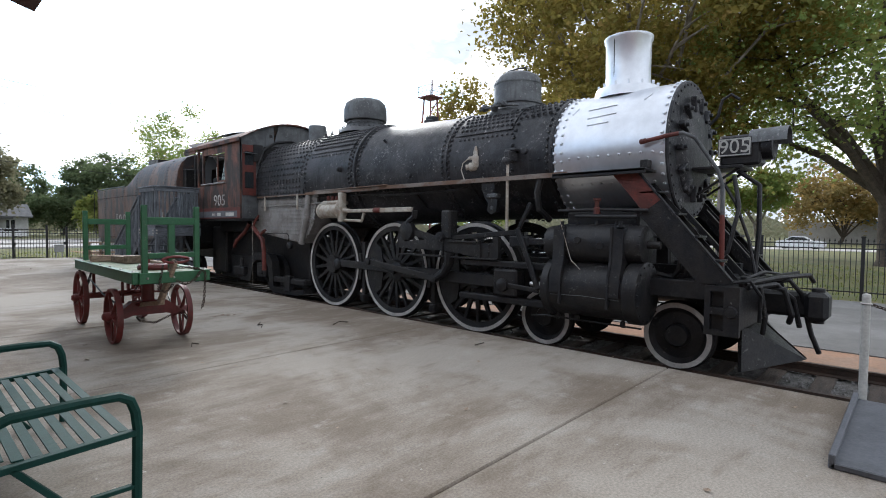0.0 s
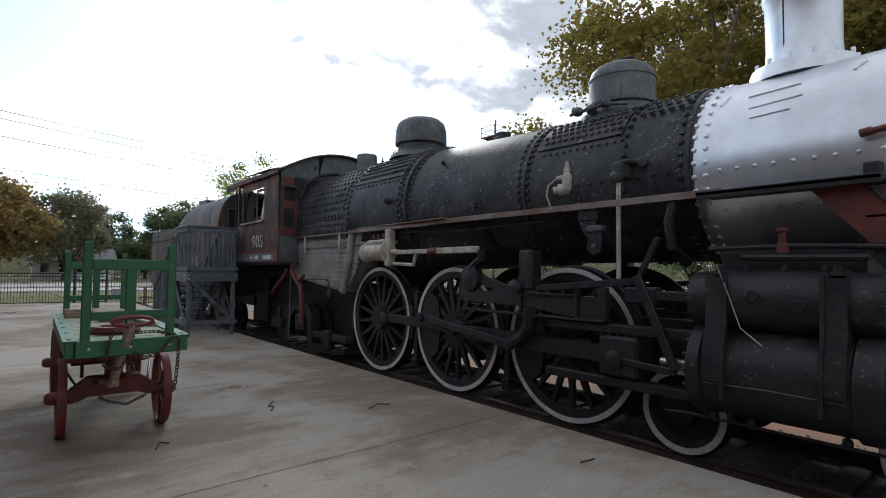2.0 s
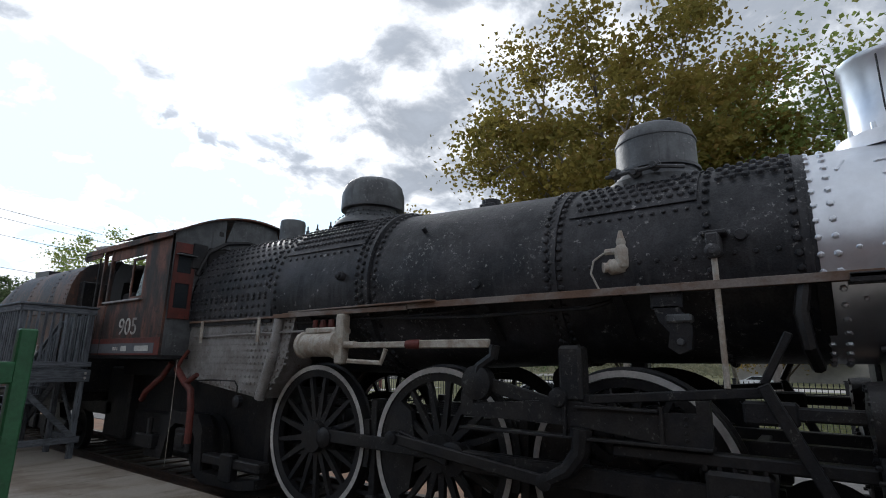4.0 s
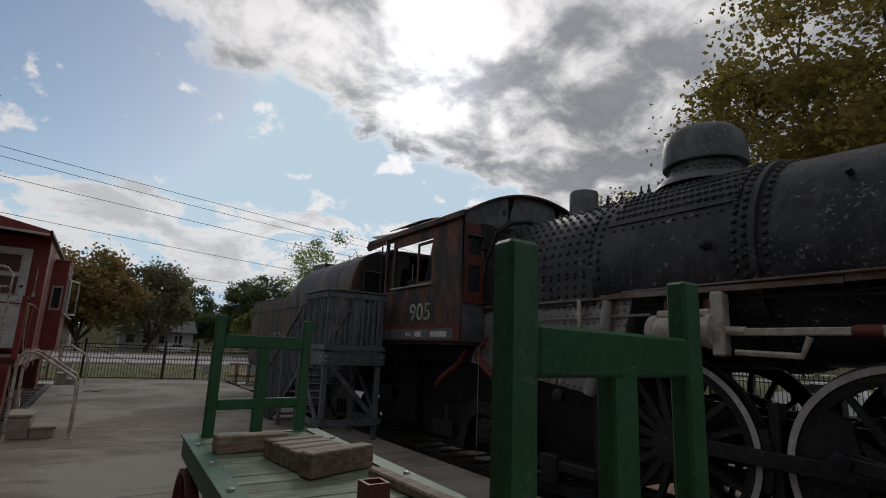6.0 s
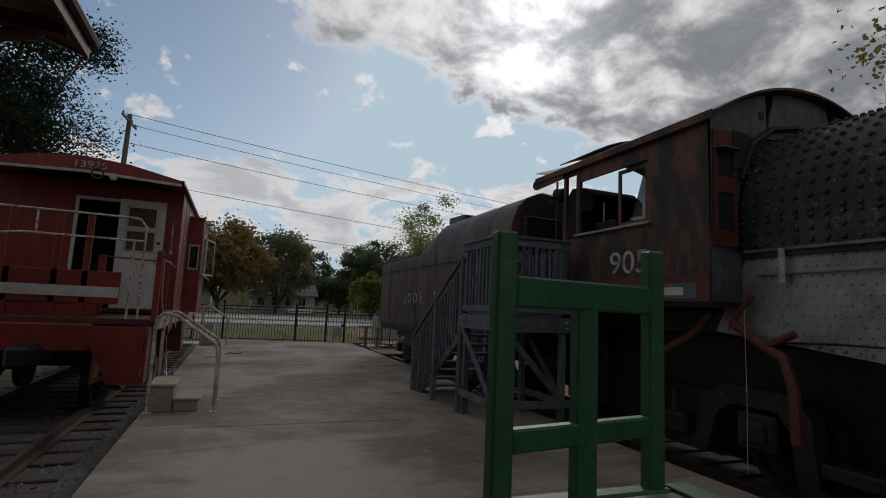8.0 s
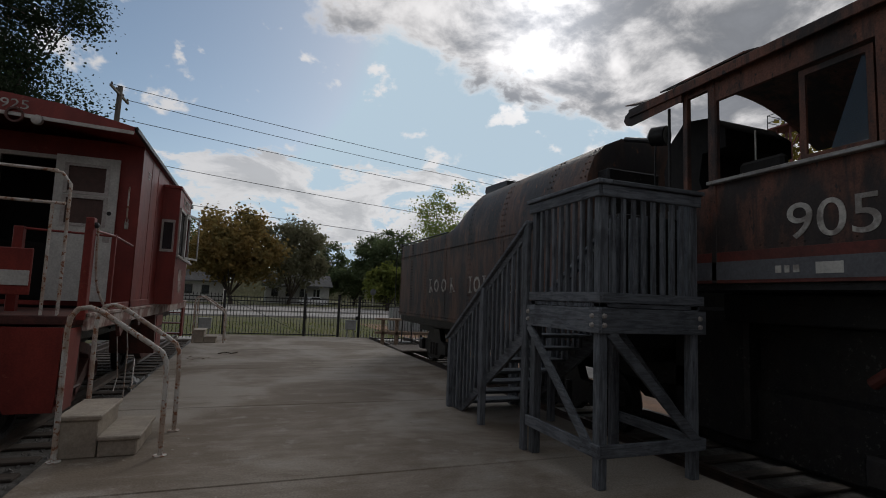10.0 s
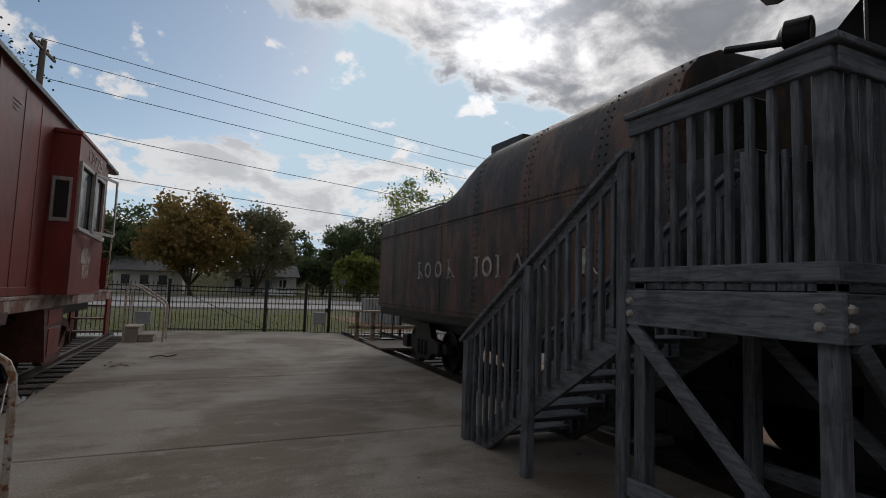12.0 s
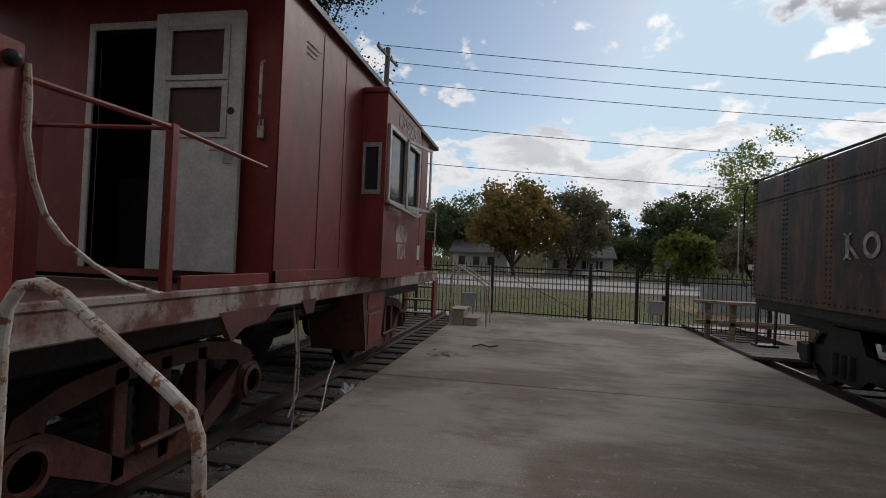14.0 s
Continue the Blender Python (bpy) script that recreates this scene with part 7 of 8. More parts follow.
for x in (-0.43, 0.44):
    cart_wheel(x, -0.98 + SHIFT, 0.375)
    cart_wheel(x, 1.03 + SHIFT, 0.43)
cpart("front_bolster", G().prism([(-0.40, 0.36), (-0.36, 0.44), (-0.22, 0.55), (0.22, 0.55), (0.36, 0.44), (0.40, 0.36), (0.30, 0.33), (0.2, 0.37), (-0.2, 0.37), (-0.3, 0.33)], "y", -1.06, -0.9), CARTRED, "arched dark red front bolster", along=SHIFT)
cpart("front_axle", G().cyl((-0.5, -0.98, 0.375), (0.5, -0.98, 0.375), 0.025, n=10), CARTRED, along=SHIFT)
cpart("rear_axle", G().cyl((-0.5, 1.03, 0.43), (0.5, 1.03, 0.43), 0.025, n=10).box(-0.36, 0.36, 0.97, 1.09, 0.40, 0.5, 0.02), CARTRED, along=SHIFT)
for x in (-0.25, 0.25):
    cpart("rear_strut", G().box(x - 0.02, x + 0.02, 1.0, 1.06, 0.5, 0.9, 0.005), CARTRED, along=SHIFT)
    cpart("front_strut", G().box(x - 0.016, x + 0.016, -0.72, -0.69, 0.5, 0.9, 0.004), CARTRED, along=SHIFT)
cpart("turntable", G().lathe((0, -0.98, 0.5), "z", [(0.2, 0.0), (0.2, 0.03), (0.08, 0.05), (0.08, 0.34), (0.24, 0.36), (0.24, 0.37)], 20), CARTRED, "dark red turntable gear", along=SHIFT)
cpart("cross_rod", G().cyl((-0.34, -0.55, 0.62), (0.34, -0.55, 0.62), 0.016, n=8).tube([(-0.25, -0.5, 0.85), (0.2, -0.5, 0.62)], 0.01, 5).tube([(0.25, -0.5, 0.85), (-0.2, -0.5, 0.62)], 0.01, 5), CARTRED, along=SHIFT)
g = G()
for s in (-1, 1):
    g.tube([(s * 0.3, -1.0, 0.45), (s * 0.42, -0.4, 0.62), (s * 0.40, 0.6, 0.78), (s * 0.36, 1.0, 0.5)], 0.012, 6).bar((s * 0.36, 1.0, 0.55), (s * 0.40, 0.45, 0.86), 0.03, 0.02).bar((s * 0.36, 1.06, 0.55), (s * 0.40, 1.28, 0.86), 0.03, 0.02)
cpart("truss_rod", g, SOOT, along=SHIFT)
g = G().bar((-0.10, -0.62, 0.50), (-0.09, -1.49, 0.62), 0.085, 0.06, 0.01).bar((-0.10, -1.47, 0.62), (0.0, -1.73, 1.17), 0.11, 0.055, 0.012, (1, 0, 0))
cpart("tongue", g, BLOCKWOOD, "worn wooden draw tongue folded up")
cpart("tongue_strap", G().bar((-0.07, -1.56, 0.80), (0.0, -1.76, 1.17), 0.05, 0.012, 0.002, (1, 0, 0)), RAIL)
cpart("tongue_handle", G().tube([(0.005 + 0.155 * math.cos(a * 0.449), -1.75, 1.185 + 0.038 * math.sin(a * 0.449)) for a in range(15)], 0.017, 8), CARTRED, "dark red looped iron handle")


def chain(pts, name="chain"):
    g = G()
    pts = [Vector(p) for p in pts]
    k = 0
    for a, b in zip(pts, pts[1:]):
        n = max(1, int((b - a).length / 0.032))
        for i in range(n):
            p, q = a.lerp(b, i / n), a.lerp(b, (i + 1) / n)
            d = (q - p).normalized()
            o = d.orthogonal().normalized()
            if k % 2:
                o = d.cross(o)
            k += 1
            c, h = (p + q) / 2, 0.024
            g.tube([c - d * h, c - d * h * 0.6 + o * 0.013, c + d * h * 0.6 + o * 0.013, c + d * h, c + d * h * 0.6 - o * 0.013, c - d * h * 0.6 - o * 0.013, c - d * h], 0.005, 5)
    return g


for pts in ([(-0.14, -1.73, 1.12), (-0.17, -1.73, 0.95), (-0.19, -1.71, 0.82), (-0.08, -1.6, 0.76), (0.0, -1.65, 0.86)], [(0.02, -1.72, 0.92), (0.12, -1.73, 0.86), (0.24, -1.73, 0.92), (0.32, -1.72, 1.03)],
            [(0.33, -1.70, 1.06), (0.38, -1.71, 1.0), (0.37, -1.71, 0.8), (0.36, -1.69, 0.6), (0.36, -1.62, 0.52)], [(0.05, -1.49, 1.06), (0.15, -1.43, 1.055), (0.24, -1.49, 1.06), (0.32, -1.67, 1.05)]):
    cpart("chain", chain(pts), RAIL, "rusty chain looped over the end")
cpart("brake_chain", chain([(-0.1, -0.8, 0.3), (0.0, -0.6, 0.2), (0.15, -0.75, 0.18), (0.3, -0.95, 0.3)]), RAIL, along=SHIFT)


def timber(x, y, z, w, l, h, rot, label):
    at = ang @ Vector((x, y + SHIFT, z))
    o = solo("timber_block", G().box(-w / 2, w / 2, -l / 2, l / 2, 0, h, 0.008), BLOCKWOOD, label, "timber block", "timbers on the cart")
    o.matrix_basis = Matrix.Translation(at) @ Matrix.Rotation(radians(rot - 1.5), 4, "Z")
    return o


zt = ZT - 0.004
timber(-0.16, 0.62, zt, 0.42, 0.11, 0.10, 3, "rough brown timber lying on the cart")
for i, (x, y) in enumerate(((0.04, 0.41), (0.055, 0.29), (0.07, 0.175), (0.085, 0.06))):
    timber(x, y, zt, 0.34, 0.105, 0.10, 12 + i, "short rough-sawn timber block stacked on the cart")
timber(0.13, -0.07, zt, 0.42, 0.10, 0.12, 20, "drilled timber block on the cart")
timber(0.30, -0.62, zt, 0.08, 0.80, 0.045, 4, "weathered grey plank beside the cart edge")
o = solo("iron_socket", G().wall("x", -0.05, -0.038, -0.05, 0.05, 0, 0.10).wall("x", 0.038, 0.05, -0.05, 0.05, 0, 0.10).wall("y", -0.05, -0.038, -0.038, 0.038, 0, 0.10).wall("y", 0.038, 0.05, -0.038, 0.038, 0, 0.10).box(-0.06, 0.06, -0.06, 0.06, 0, 0.01), CARTRED, "small square red iron socket on the cart", "socket")
o.matrix_basis = Matrix.Translation(ang @ Vector((0.05, -0.32, zt)))
o = solo("coiled_hose", G().lathe((0, 0, 0), "z", [(0.12, 0.0), (0.2, 0.0), (0.21, 0.03), (0.19, 0.07), (0.13, 0.07), (0.12, 0.03)], 24, True), CARTRED, "dark red coiled belt lying on the cart", "coil")
o.matrix_basis = Matrix.Translation(ang @ Vector((-0.05, -1.1, zt)))

# ---- benches ----


def bench_build():
    b = thing("park_bench", (0, 0, 0), "dark green slatted steel bench on the platform", "bench", "platform benches")
    for yy in (-0.93, 0.93):
        g = G().tube([(-0.14, yy, 0.62), (-0.05, yy, 0.655), (0.25, yy, 0.66), (0.42, yy, 0.655), (0.475, yy, 0.62), (0.50, yy, 0.55), (0.51, yy, 0.45), (0.50, yy, 0.0)], 0.028, 8)
        g.bar((-0.28, yy, 0.0), (-0.12, yy, 0.44), 0.06, 0.03).bar((-0.12, yy, 0.42), (-0.24, yy, 0.90), 0.06, 0.03).bar((-0.14, yy, 0.40), (0.50, yy, 0.43), 0.05, 0.035).bar((-0.05, yy, 0.40), (0.28, yy, 0.0), 0.05, 0.03).bar((0.28, yy, 0.12), (0.5, yy, 0.12), 0.04, 0.025)
        part("side_frame", g, BENCH, b)
    for i in range(8):
        x = -0.10 + i * 0.078
        z = 0.435 + (0.012 if i in (0, 7) else 0) - 0.01 * math.sin(i / 7 * math.pi)
        part("seat_slat", G().box(x - 0.026, x + 0.026, -0.91, 0.91, z - 0.008, z, 0.004), BENCH, b)
    for i in range(24):
        y = -0.86 + i * 0.075
        part("back_slat", G().bar((-0.125, y, 0.47), (-0.235, y, 0.86), 0.038, 0.01, 0.003, (1, 0, 0)), BENCH, b)
    part("back_rail", G().bar((-0.24, -0.95, 0.88), (-0.24, 0.95, 0.88), 0.035, 0.06), BENCH, b)
    part("back_rail", G().bar((-0.125, -0.93, 0.46), (-0.125, 0.93, 0.46), 0.03, 0.04), BENCH, b)
    part("emblem_disc", G().lathe((-0.17, 0.0, 0.66), (0.96, 0, 0.28), [(0.02, 0), (0.10, 0), (0.10, 0.012), (0.02, 0.014)], 24), BENCH, b, "round blank medallion")
    part("cross_brace", G().box(0.2, 0.24, -0.9, 0.9, 0.40, 0.42), BENCH, b)
    return b


bench = bench_build()
bench.matrix_basis = Matrix.Translation((-1.80, 3.66, 0))
copy_thing(bench, Matrix.Translation((-2.75, 11.1, 0)))

# ---- boarding steps with pipe rails ----


def boarding(yb):
    b = thing("boarding_steps", (-1.45, yb + 0.45, 0), "tan precast concrete steps with rusty white pipe rails", "steps", "caboose steps")
    part("lower_step", G().box(-1.46, -1.14, yb + 0.06, yb + 0.86, 0, 0.15, 0.012).box(-1.47, -1.11, yb + 0.04, yb + 0.88, 0.15, 0.19, 0.01), STEPCON, b)
    part("upper_step", G().box(-1.78, -1.47, yb + 0.06, yb + 0.86, 0, 0.34, 0.012).box(-1.80, -1.44, yb + 0.04, yb + 0.88, 0.34, 0.385, 0.01), STEPCON, b)
    for y in (yb, yb + 0.93):
        pts = [(-1.77, y, 0.0), (-1.77, y, 1.16), (-1.755, y, 1.28), (-1.70, y, 1.36), (-1.61, y, 1.375), (-1.52, y, 1.34), (-1.07, y, 1.03), (-0.98, y, 0.96), (-0.945, y, 0.88), (-0.935, y, 0.75), (-0.93, y, 0.0)]
        r = part("pipe_rail", G().tube(pts, 0.024, 10), PIPE, b, "chipped white pipe handrail with rust")
        part("foot_flange", G().cyl((-0.93, y, 0), (-0.93, y, 0.01), 0.06, n=12).cyl((-1.77, y, 0), (-1.77, y, 0.01), 0.06, n=12), PIPE, r)


boarding(16.5)
boarding(27.75)


# ---- depot beside the platform ----
depot = thing("depot_building", (-4.0, 5.0, 0), "old brick depot with dark red eaves", "building")
part("wall", G().box(-9, -3.7, 6.6, 12.4, 0, 4.1), BRICK, depot)
part("wall", G().box(-9, -3.7, -12, 1.2, 0, 4.1), BRICK, depot)
part("bay_wall", G().box(-9, -2.22, 1.2, 6.6, 0, 4.0), BRICK, depot)
part("bay_base", G().box(-2.24, -2.14, 1.2, 6.6, 0, 0.5, 0.01), PAVE, depot, "pale stone base course")
wdw = part("window", G().box(-2.24, -2.19, 4.4, 6.3, 0.7, 3.2), GLASS, depot)
part("window_frame", G().wall("x", -2.22, -2.16, 4.3, 6.4, 0.62, 3.3, [(4.42, 6.28, 0.74, 3.18)]), DOORWHITE, wdw)
gr = part("window_grille", G().box(-2.06, -2.03, 4.2, 6.6, 0.75, 0.80, 0.004).box(-2.06, -2.03, 4.2, 6.6, 2.0, 2.05, 0.004).box(-2.06, -2.03, 4.2, 6.6, 3.25, 3.30, 0.004).box(-2.22, -2.03, 6.57, 6.6, 0.75, 0.8, 0.004).box(-2.22, -2.03, 6.57, 6.6, 2.0, 2.05, 0.004), IRON, wdw, "black iron window bars")
for i in range(22):
    part("grille_bar", G().box(-2.055, -2.035, 4.22 + i * 0.11, 4.24 + i * 0.11, 0.62, 3.42, 0.002), IRON, wdw)
g = G().prism([(-1.19, 3.76), (-1.19, 3.94), (-5.2, 5.6), (-9, 5.6), (-9, 5.4), (-5.0, 5.3), (-2.3, 4.05)], "y", 0.4, 6.1)
part("bay_roof", g, ROOFRED, depot, "dark red bay roof with deep eave")
g = G().prism([(-2.25, 3.80), (-2.25, 3.95), (-5.5, 5.0), (-9, 5.0), (-9, 4.8), (-5.4, 4.8), (-2.45, 3.86)], "y", 6.11, 13.72)
part("main_roof", g, ROOFRED, depot, "dark red roof with wide eave")
part("eave_board", G().box(-2.27, -2.22, 6.11, 13.76, 3.76, 3.98, 0.01).bar((-2.25, 13.74, 3.88), (-5.5, 13.74, 4.93), 0.05, 0.2), ROOFRED, depot)
part("gutter", G().tube([(-2.2, 6.1, 3.93), (-2.2, 13.78, 3.93)], 0.05, 8), ROOFRED, depot)
for y in (7.4, 10.4, 13.3):
    pts = [(-3.72, y, 2.9), (-3.6, y, 3.15), (-3.3, y, 3.42), (-2.9, y, 3.6), (-2.5, y, 3.72), (-2.4, y, 3.85)]
    part("eave_bracket", G().tube(pts, 0.06, 8).bar((-3.7, y, 3.85), (-2.3, y, 3.80), 0.1, 0.12), ROOFRED, depot, "curved timber eave bracket")
part("far_roof", G().prism([(-3.2, 3.9), (-9, 5.8), (-9, 3.9)], "y", -12, 0.3), ROOFRED, depot)

# ---- fences ----


def picket_fence(name, p, q, zt, zb, spacing, label, posts=(), parts_max=300, finial=True):
    p, q = Vector(p), Vector(q)
    d = (q - p)
    n = int(d.length / spacing)
    d.normalize()
    rot = Matrix.Rotation(math.atan2(d.y, d.x), 4, "Z")
    f = thing(name, (p.x, p.y, GROUND), label, "fence")
    g = G().box(-0.009, 0.009, -0.009, 0.009, zb, zt, 0.002)
    if finial:
        g.lathe((0, 0, zt), "z", [(0.012, 0), (0.022, 0.02), (0.016, 0.05), (0.002, 0.1)], 6)
    me = mesh_of("picket", g, IRON)
    for i in range(min(n, parts_max)):
        piece("picket", me, f, p + d * (i * spacing), rot)
    if n > parts_max:
        rest = G()
        for i in range(parts_max, n):
            c = p + d * (i * spacing)
            rest.box(c.x - 0.009, c.x + 0.009, c.y - 0.009, c.y + 0.009, zb, zt + 0.06)
        tagged(part("pickets", rest, IRON, f), kind="stuff")
    for z in (zb + 0.12, zt - 0.06, zt - 0.2):
        part("fence_rail", G().bar((p.x, p.y, z), (q.x, q.y, z), 0.035, 0.035, 0.003), IRON, f)
    for t in posts:
        c = p + d * t
        part("fence_post", G().box(c.x - 0.045, c.x + 0.045, c.y - 0.045, c.y + 0.045, GROUND - 0.02, zt + 0.12, 0.006).box(c.x - 0.06, c.x + 0.06, c.y - 0.06, c.y + 0.06, zt + 0.12, zt + 0.16, 0.01), IRON, f)
    return f


def fence_y(x):
    return 31.75 - 0.14 * (x + 1.15)


picket_fence("end_fence", (-1.15, fence_y(-1.15), 0), (3.05, fence_y(3.05), 0), 1.42, -0.12, 0.115, "black iron gate fence across the platform end", (0.0, 2.92, 4.2), finial=False)
picket_fence("end_fence", (3.1, fence_y(3.1), 0), (16.5, fence_y(16.5), 0), 1.36, -0.2, 0.115, "black iron picket fence beyond the tender", (0.7, 3.2, 5.7, 8.2, 10.7))
picket_fence("end_fence", (-1.25, fence_y(-1.25), 0), (-22, fence_y(-22), 0), 1.40, -0.2, 0.125, "black iron picket fence beyond the caboose", (2.4, 4.9, 7.4, 9.9))
part("gate_brace", G().tube([(-1.1, fence_y(-1.1), 1.35), (1.75, fence_y(1.75) - 0.02, 0.0)], 0.008, 5), IRON, bpy.data.objects["end_fence"])
for x, z in ((1.77, 0.66), (3.71, 0.68)):
    part("gate_latch", G().box(x - 0.05, x + 0.05, fence_y(x) - 0.07, fence_y(x) + 0.05, z - 0.07, z + 0.07, 0.01), IRON, bpy.data.objects["end_fence"])
picket_fence("side_fence", (16.4, -6, 0), (16.9, 32, 0), 1.32, -0.24, 0.125, "black iron picket fence along the park side", (4.1, 6.6, 9.1, 11.6, 14.1, 16.6, 19.1, 21.6, 24.1))
for (x, y) in ((-1.62, 29.9), (3.35, 30.35)):
    b = thing("utility_box", (x, y, -0.02), "grey outdoor electrical box on two legs", "box", "electrical boxes")
    part("cabinet", G().box(x - 0.19, x + 0.19, y - 0.1, y + 0.1, 0.28, 0.62, 0.012), BOXGREY, b)
    part("lid", G().box(x - 0.2, x + 0.2, y - 0.115, y + 0.11, 0.60, 0.64, 0.006), BOXGREY, b)
    for s in (-0.12, 0.12):
        part("leg", G().box(x + s - 0.02, x + s + 0.02, y - 0.02, y + 0.02, -0.03, 0.29, 0.003), BOXGREY, b)
tb = thing("picnic_table", (5.0, 29.3, GROUND), "weathered brown wooden barrier bench at the platform end", "table")
for y, z0 in ((29.1, 0.72), (29.7, 0.70)):
    part("plank", G().box(4.5 - (y - 29.1) * 0.6, 7.2, y - 0.14, y + 0.14, z0, z0 + 0.07, 0.008), BLOCKWOOD, tb)
    part("plank", G().box(4.5 - (y - 29.1) * 0.6, 7.2, y - 0.05, y + 0.05, z0 - 0.52, z0 - 0.42, 0.008), BLOCKWOOD, tb)
    for x in (4.8 - (y - 29.1) * 0.6, 6.8):
        part("leg", G().box(x - 0.06, x + 0.06, y - 0.05, y + 0.05, GROUND - 0.01, z0, 0.008), BLOCKWOOD, tb)
g = G()
for i in range(6):
    g.box(4.35, 6.9, 26.7 + i * 0.32, 26.98 + i * 0.32, -0.16, -0.10, 0.006)
solo("track_crossing", g, POLEWOOD, "weathered planks laid across the rails", "planks")

# ramp and white chain post by the engine's front
ramp = thing("steel_ramp", (3.0, -0.6, 0), "grey painted steel ramp plate beside the platform", "ramp")
part("ramp_plate", G().box(2.08, 3.92, -1.6, -0.13, 0.0, 0.045, 0.008), PLATEGREY, ramp)
part("ramp_side", G().box(2.08, 3.92, -0.16, -0.12, 0.0, 0.10, 0.006), PLATEGREY, ramp)
post = thing("chain_post", (4.06, -0.18, GROUND), "white painted chain post", "post")
part("pole", G().cyl((4.06, -0.18, GROUND), (4.06, -0.18, 1.0), 0.035, n=16).lathe((4.06, -0.18, 1.0), "z", [(0.036, 0), (0.03, 0.02), (0.005, 0.03)], 16), DOORWHITE, post)
part("ring", G().lathe((4.06, -0.18, 0.93), "z", [(0.04, -0.01), (0.05, 0.0), (0.04, 0.01)], 16), ALU, post)
part("chain", chain([(4.12, -0.18, 0.93), (4.3, -0.45, 0.82), (4.6, -0.9, 0.70), (4.9, -1.5, 0.66), (5.2, -2.2, 0.75)]), RAIL, post)

# ---- utility poles and wires ----


def pole(x, y, h, lean, label, arm=True):
    p = thing("utility_pole", (x, y, GROUND), label, "utility pole")
    part("shaft", G().tube([(x, y, GROUND - 0.05), (x + lean / 2, y, h / 2), (x + lean, y, h)], [0.15, 0.13, 0.10], 12), POLEWOOD, p)
    if not arm:
        return p
    part("crossarm", G().bar((x + lean - 0.1, y - 1.1, h - 0.35), (x + lean + 0.1, y + 1.1, h - 0.35), 0.09, 0.11, 0.01), POLEWOOD, p)
    for s in (-1.0, -0.4, 0.4, 1.0):
        part("insulator", G().lathe((x + lean + s * 0.09, y + s, h - 0.3), "z", [(0.03, 0), (0.05, 0.04), (0.04, 0.1), (0.01, 0.14)], 10), LEAD, p)
    return p


pole(-6.4, 36.3, 10.3, 0.15, "tall grey timber utility pole with crossarm")
pole(64.0, 52.0, 11.2, 0.0, "distant timber utility pole with crossarm")
pole(17.6, 4.6, 4.9, 0.15, "weathered timber pole beside the side fence", False)


def wire(name, a, b, sag):
    a, b = Vector(a), Vector(b)
    pts = [a.lerp(b, i / 24) - Vector((0, 0, sag * 4 * (i / 24) * (1 - i / 24))) for i in range(25)]
    solo(name, G().tube(pts, 0.014, 5), WIRE, "black overhead power line across the sky", "wire", "overhead wires")


wire("overhead_wire", (-6.3, 35.4, 10.05), (64, 51.2, 10.9), 1.0)
wire("overhead_wire", (-6.3, 37.2, 10.05), (64, 52.8, 10.9), 1.1)
wire("overhead_wire", (-6.3, 36.3, 8.9), (64, 52.0, 9.8), 1.1)
wire("overhead_wire", (-6.3, 36.3, 7.2), (64, 52.0, 8.1), 1.2)
wire("overhead_wire", (-6.3, 36.3, 5.6), (64, 52.0, 6.2), 1.0)

# ---- trees ----


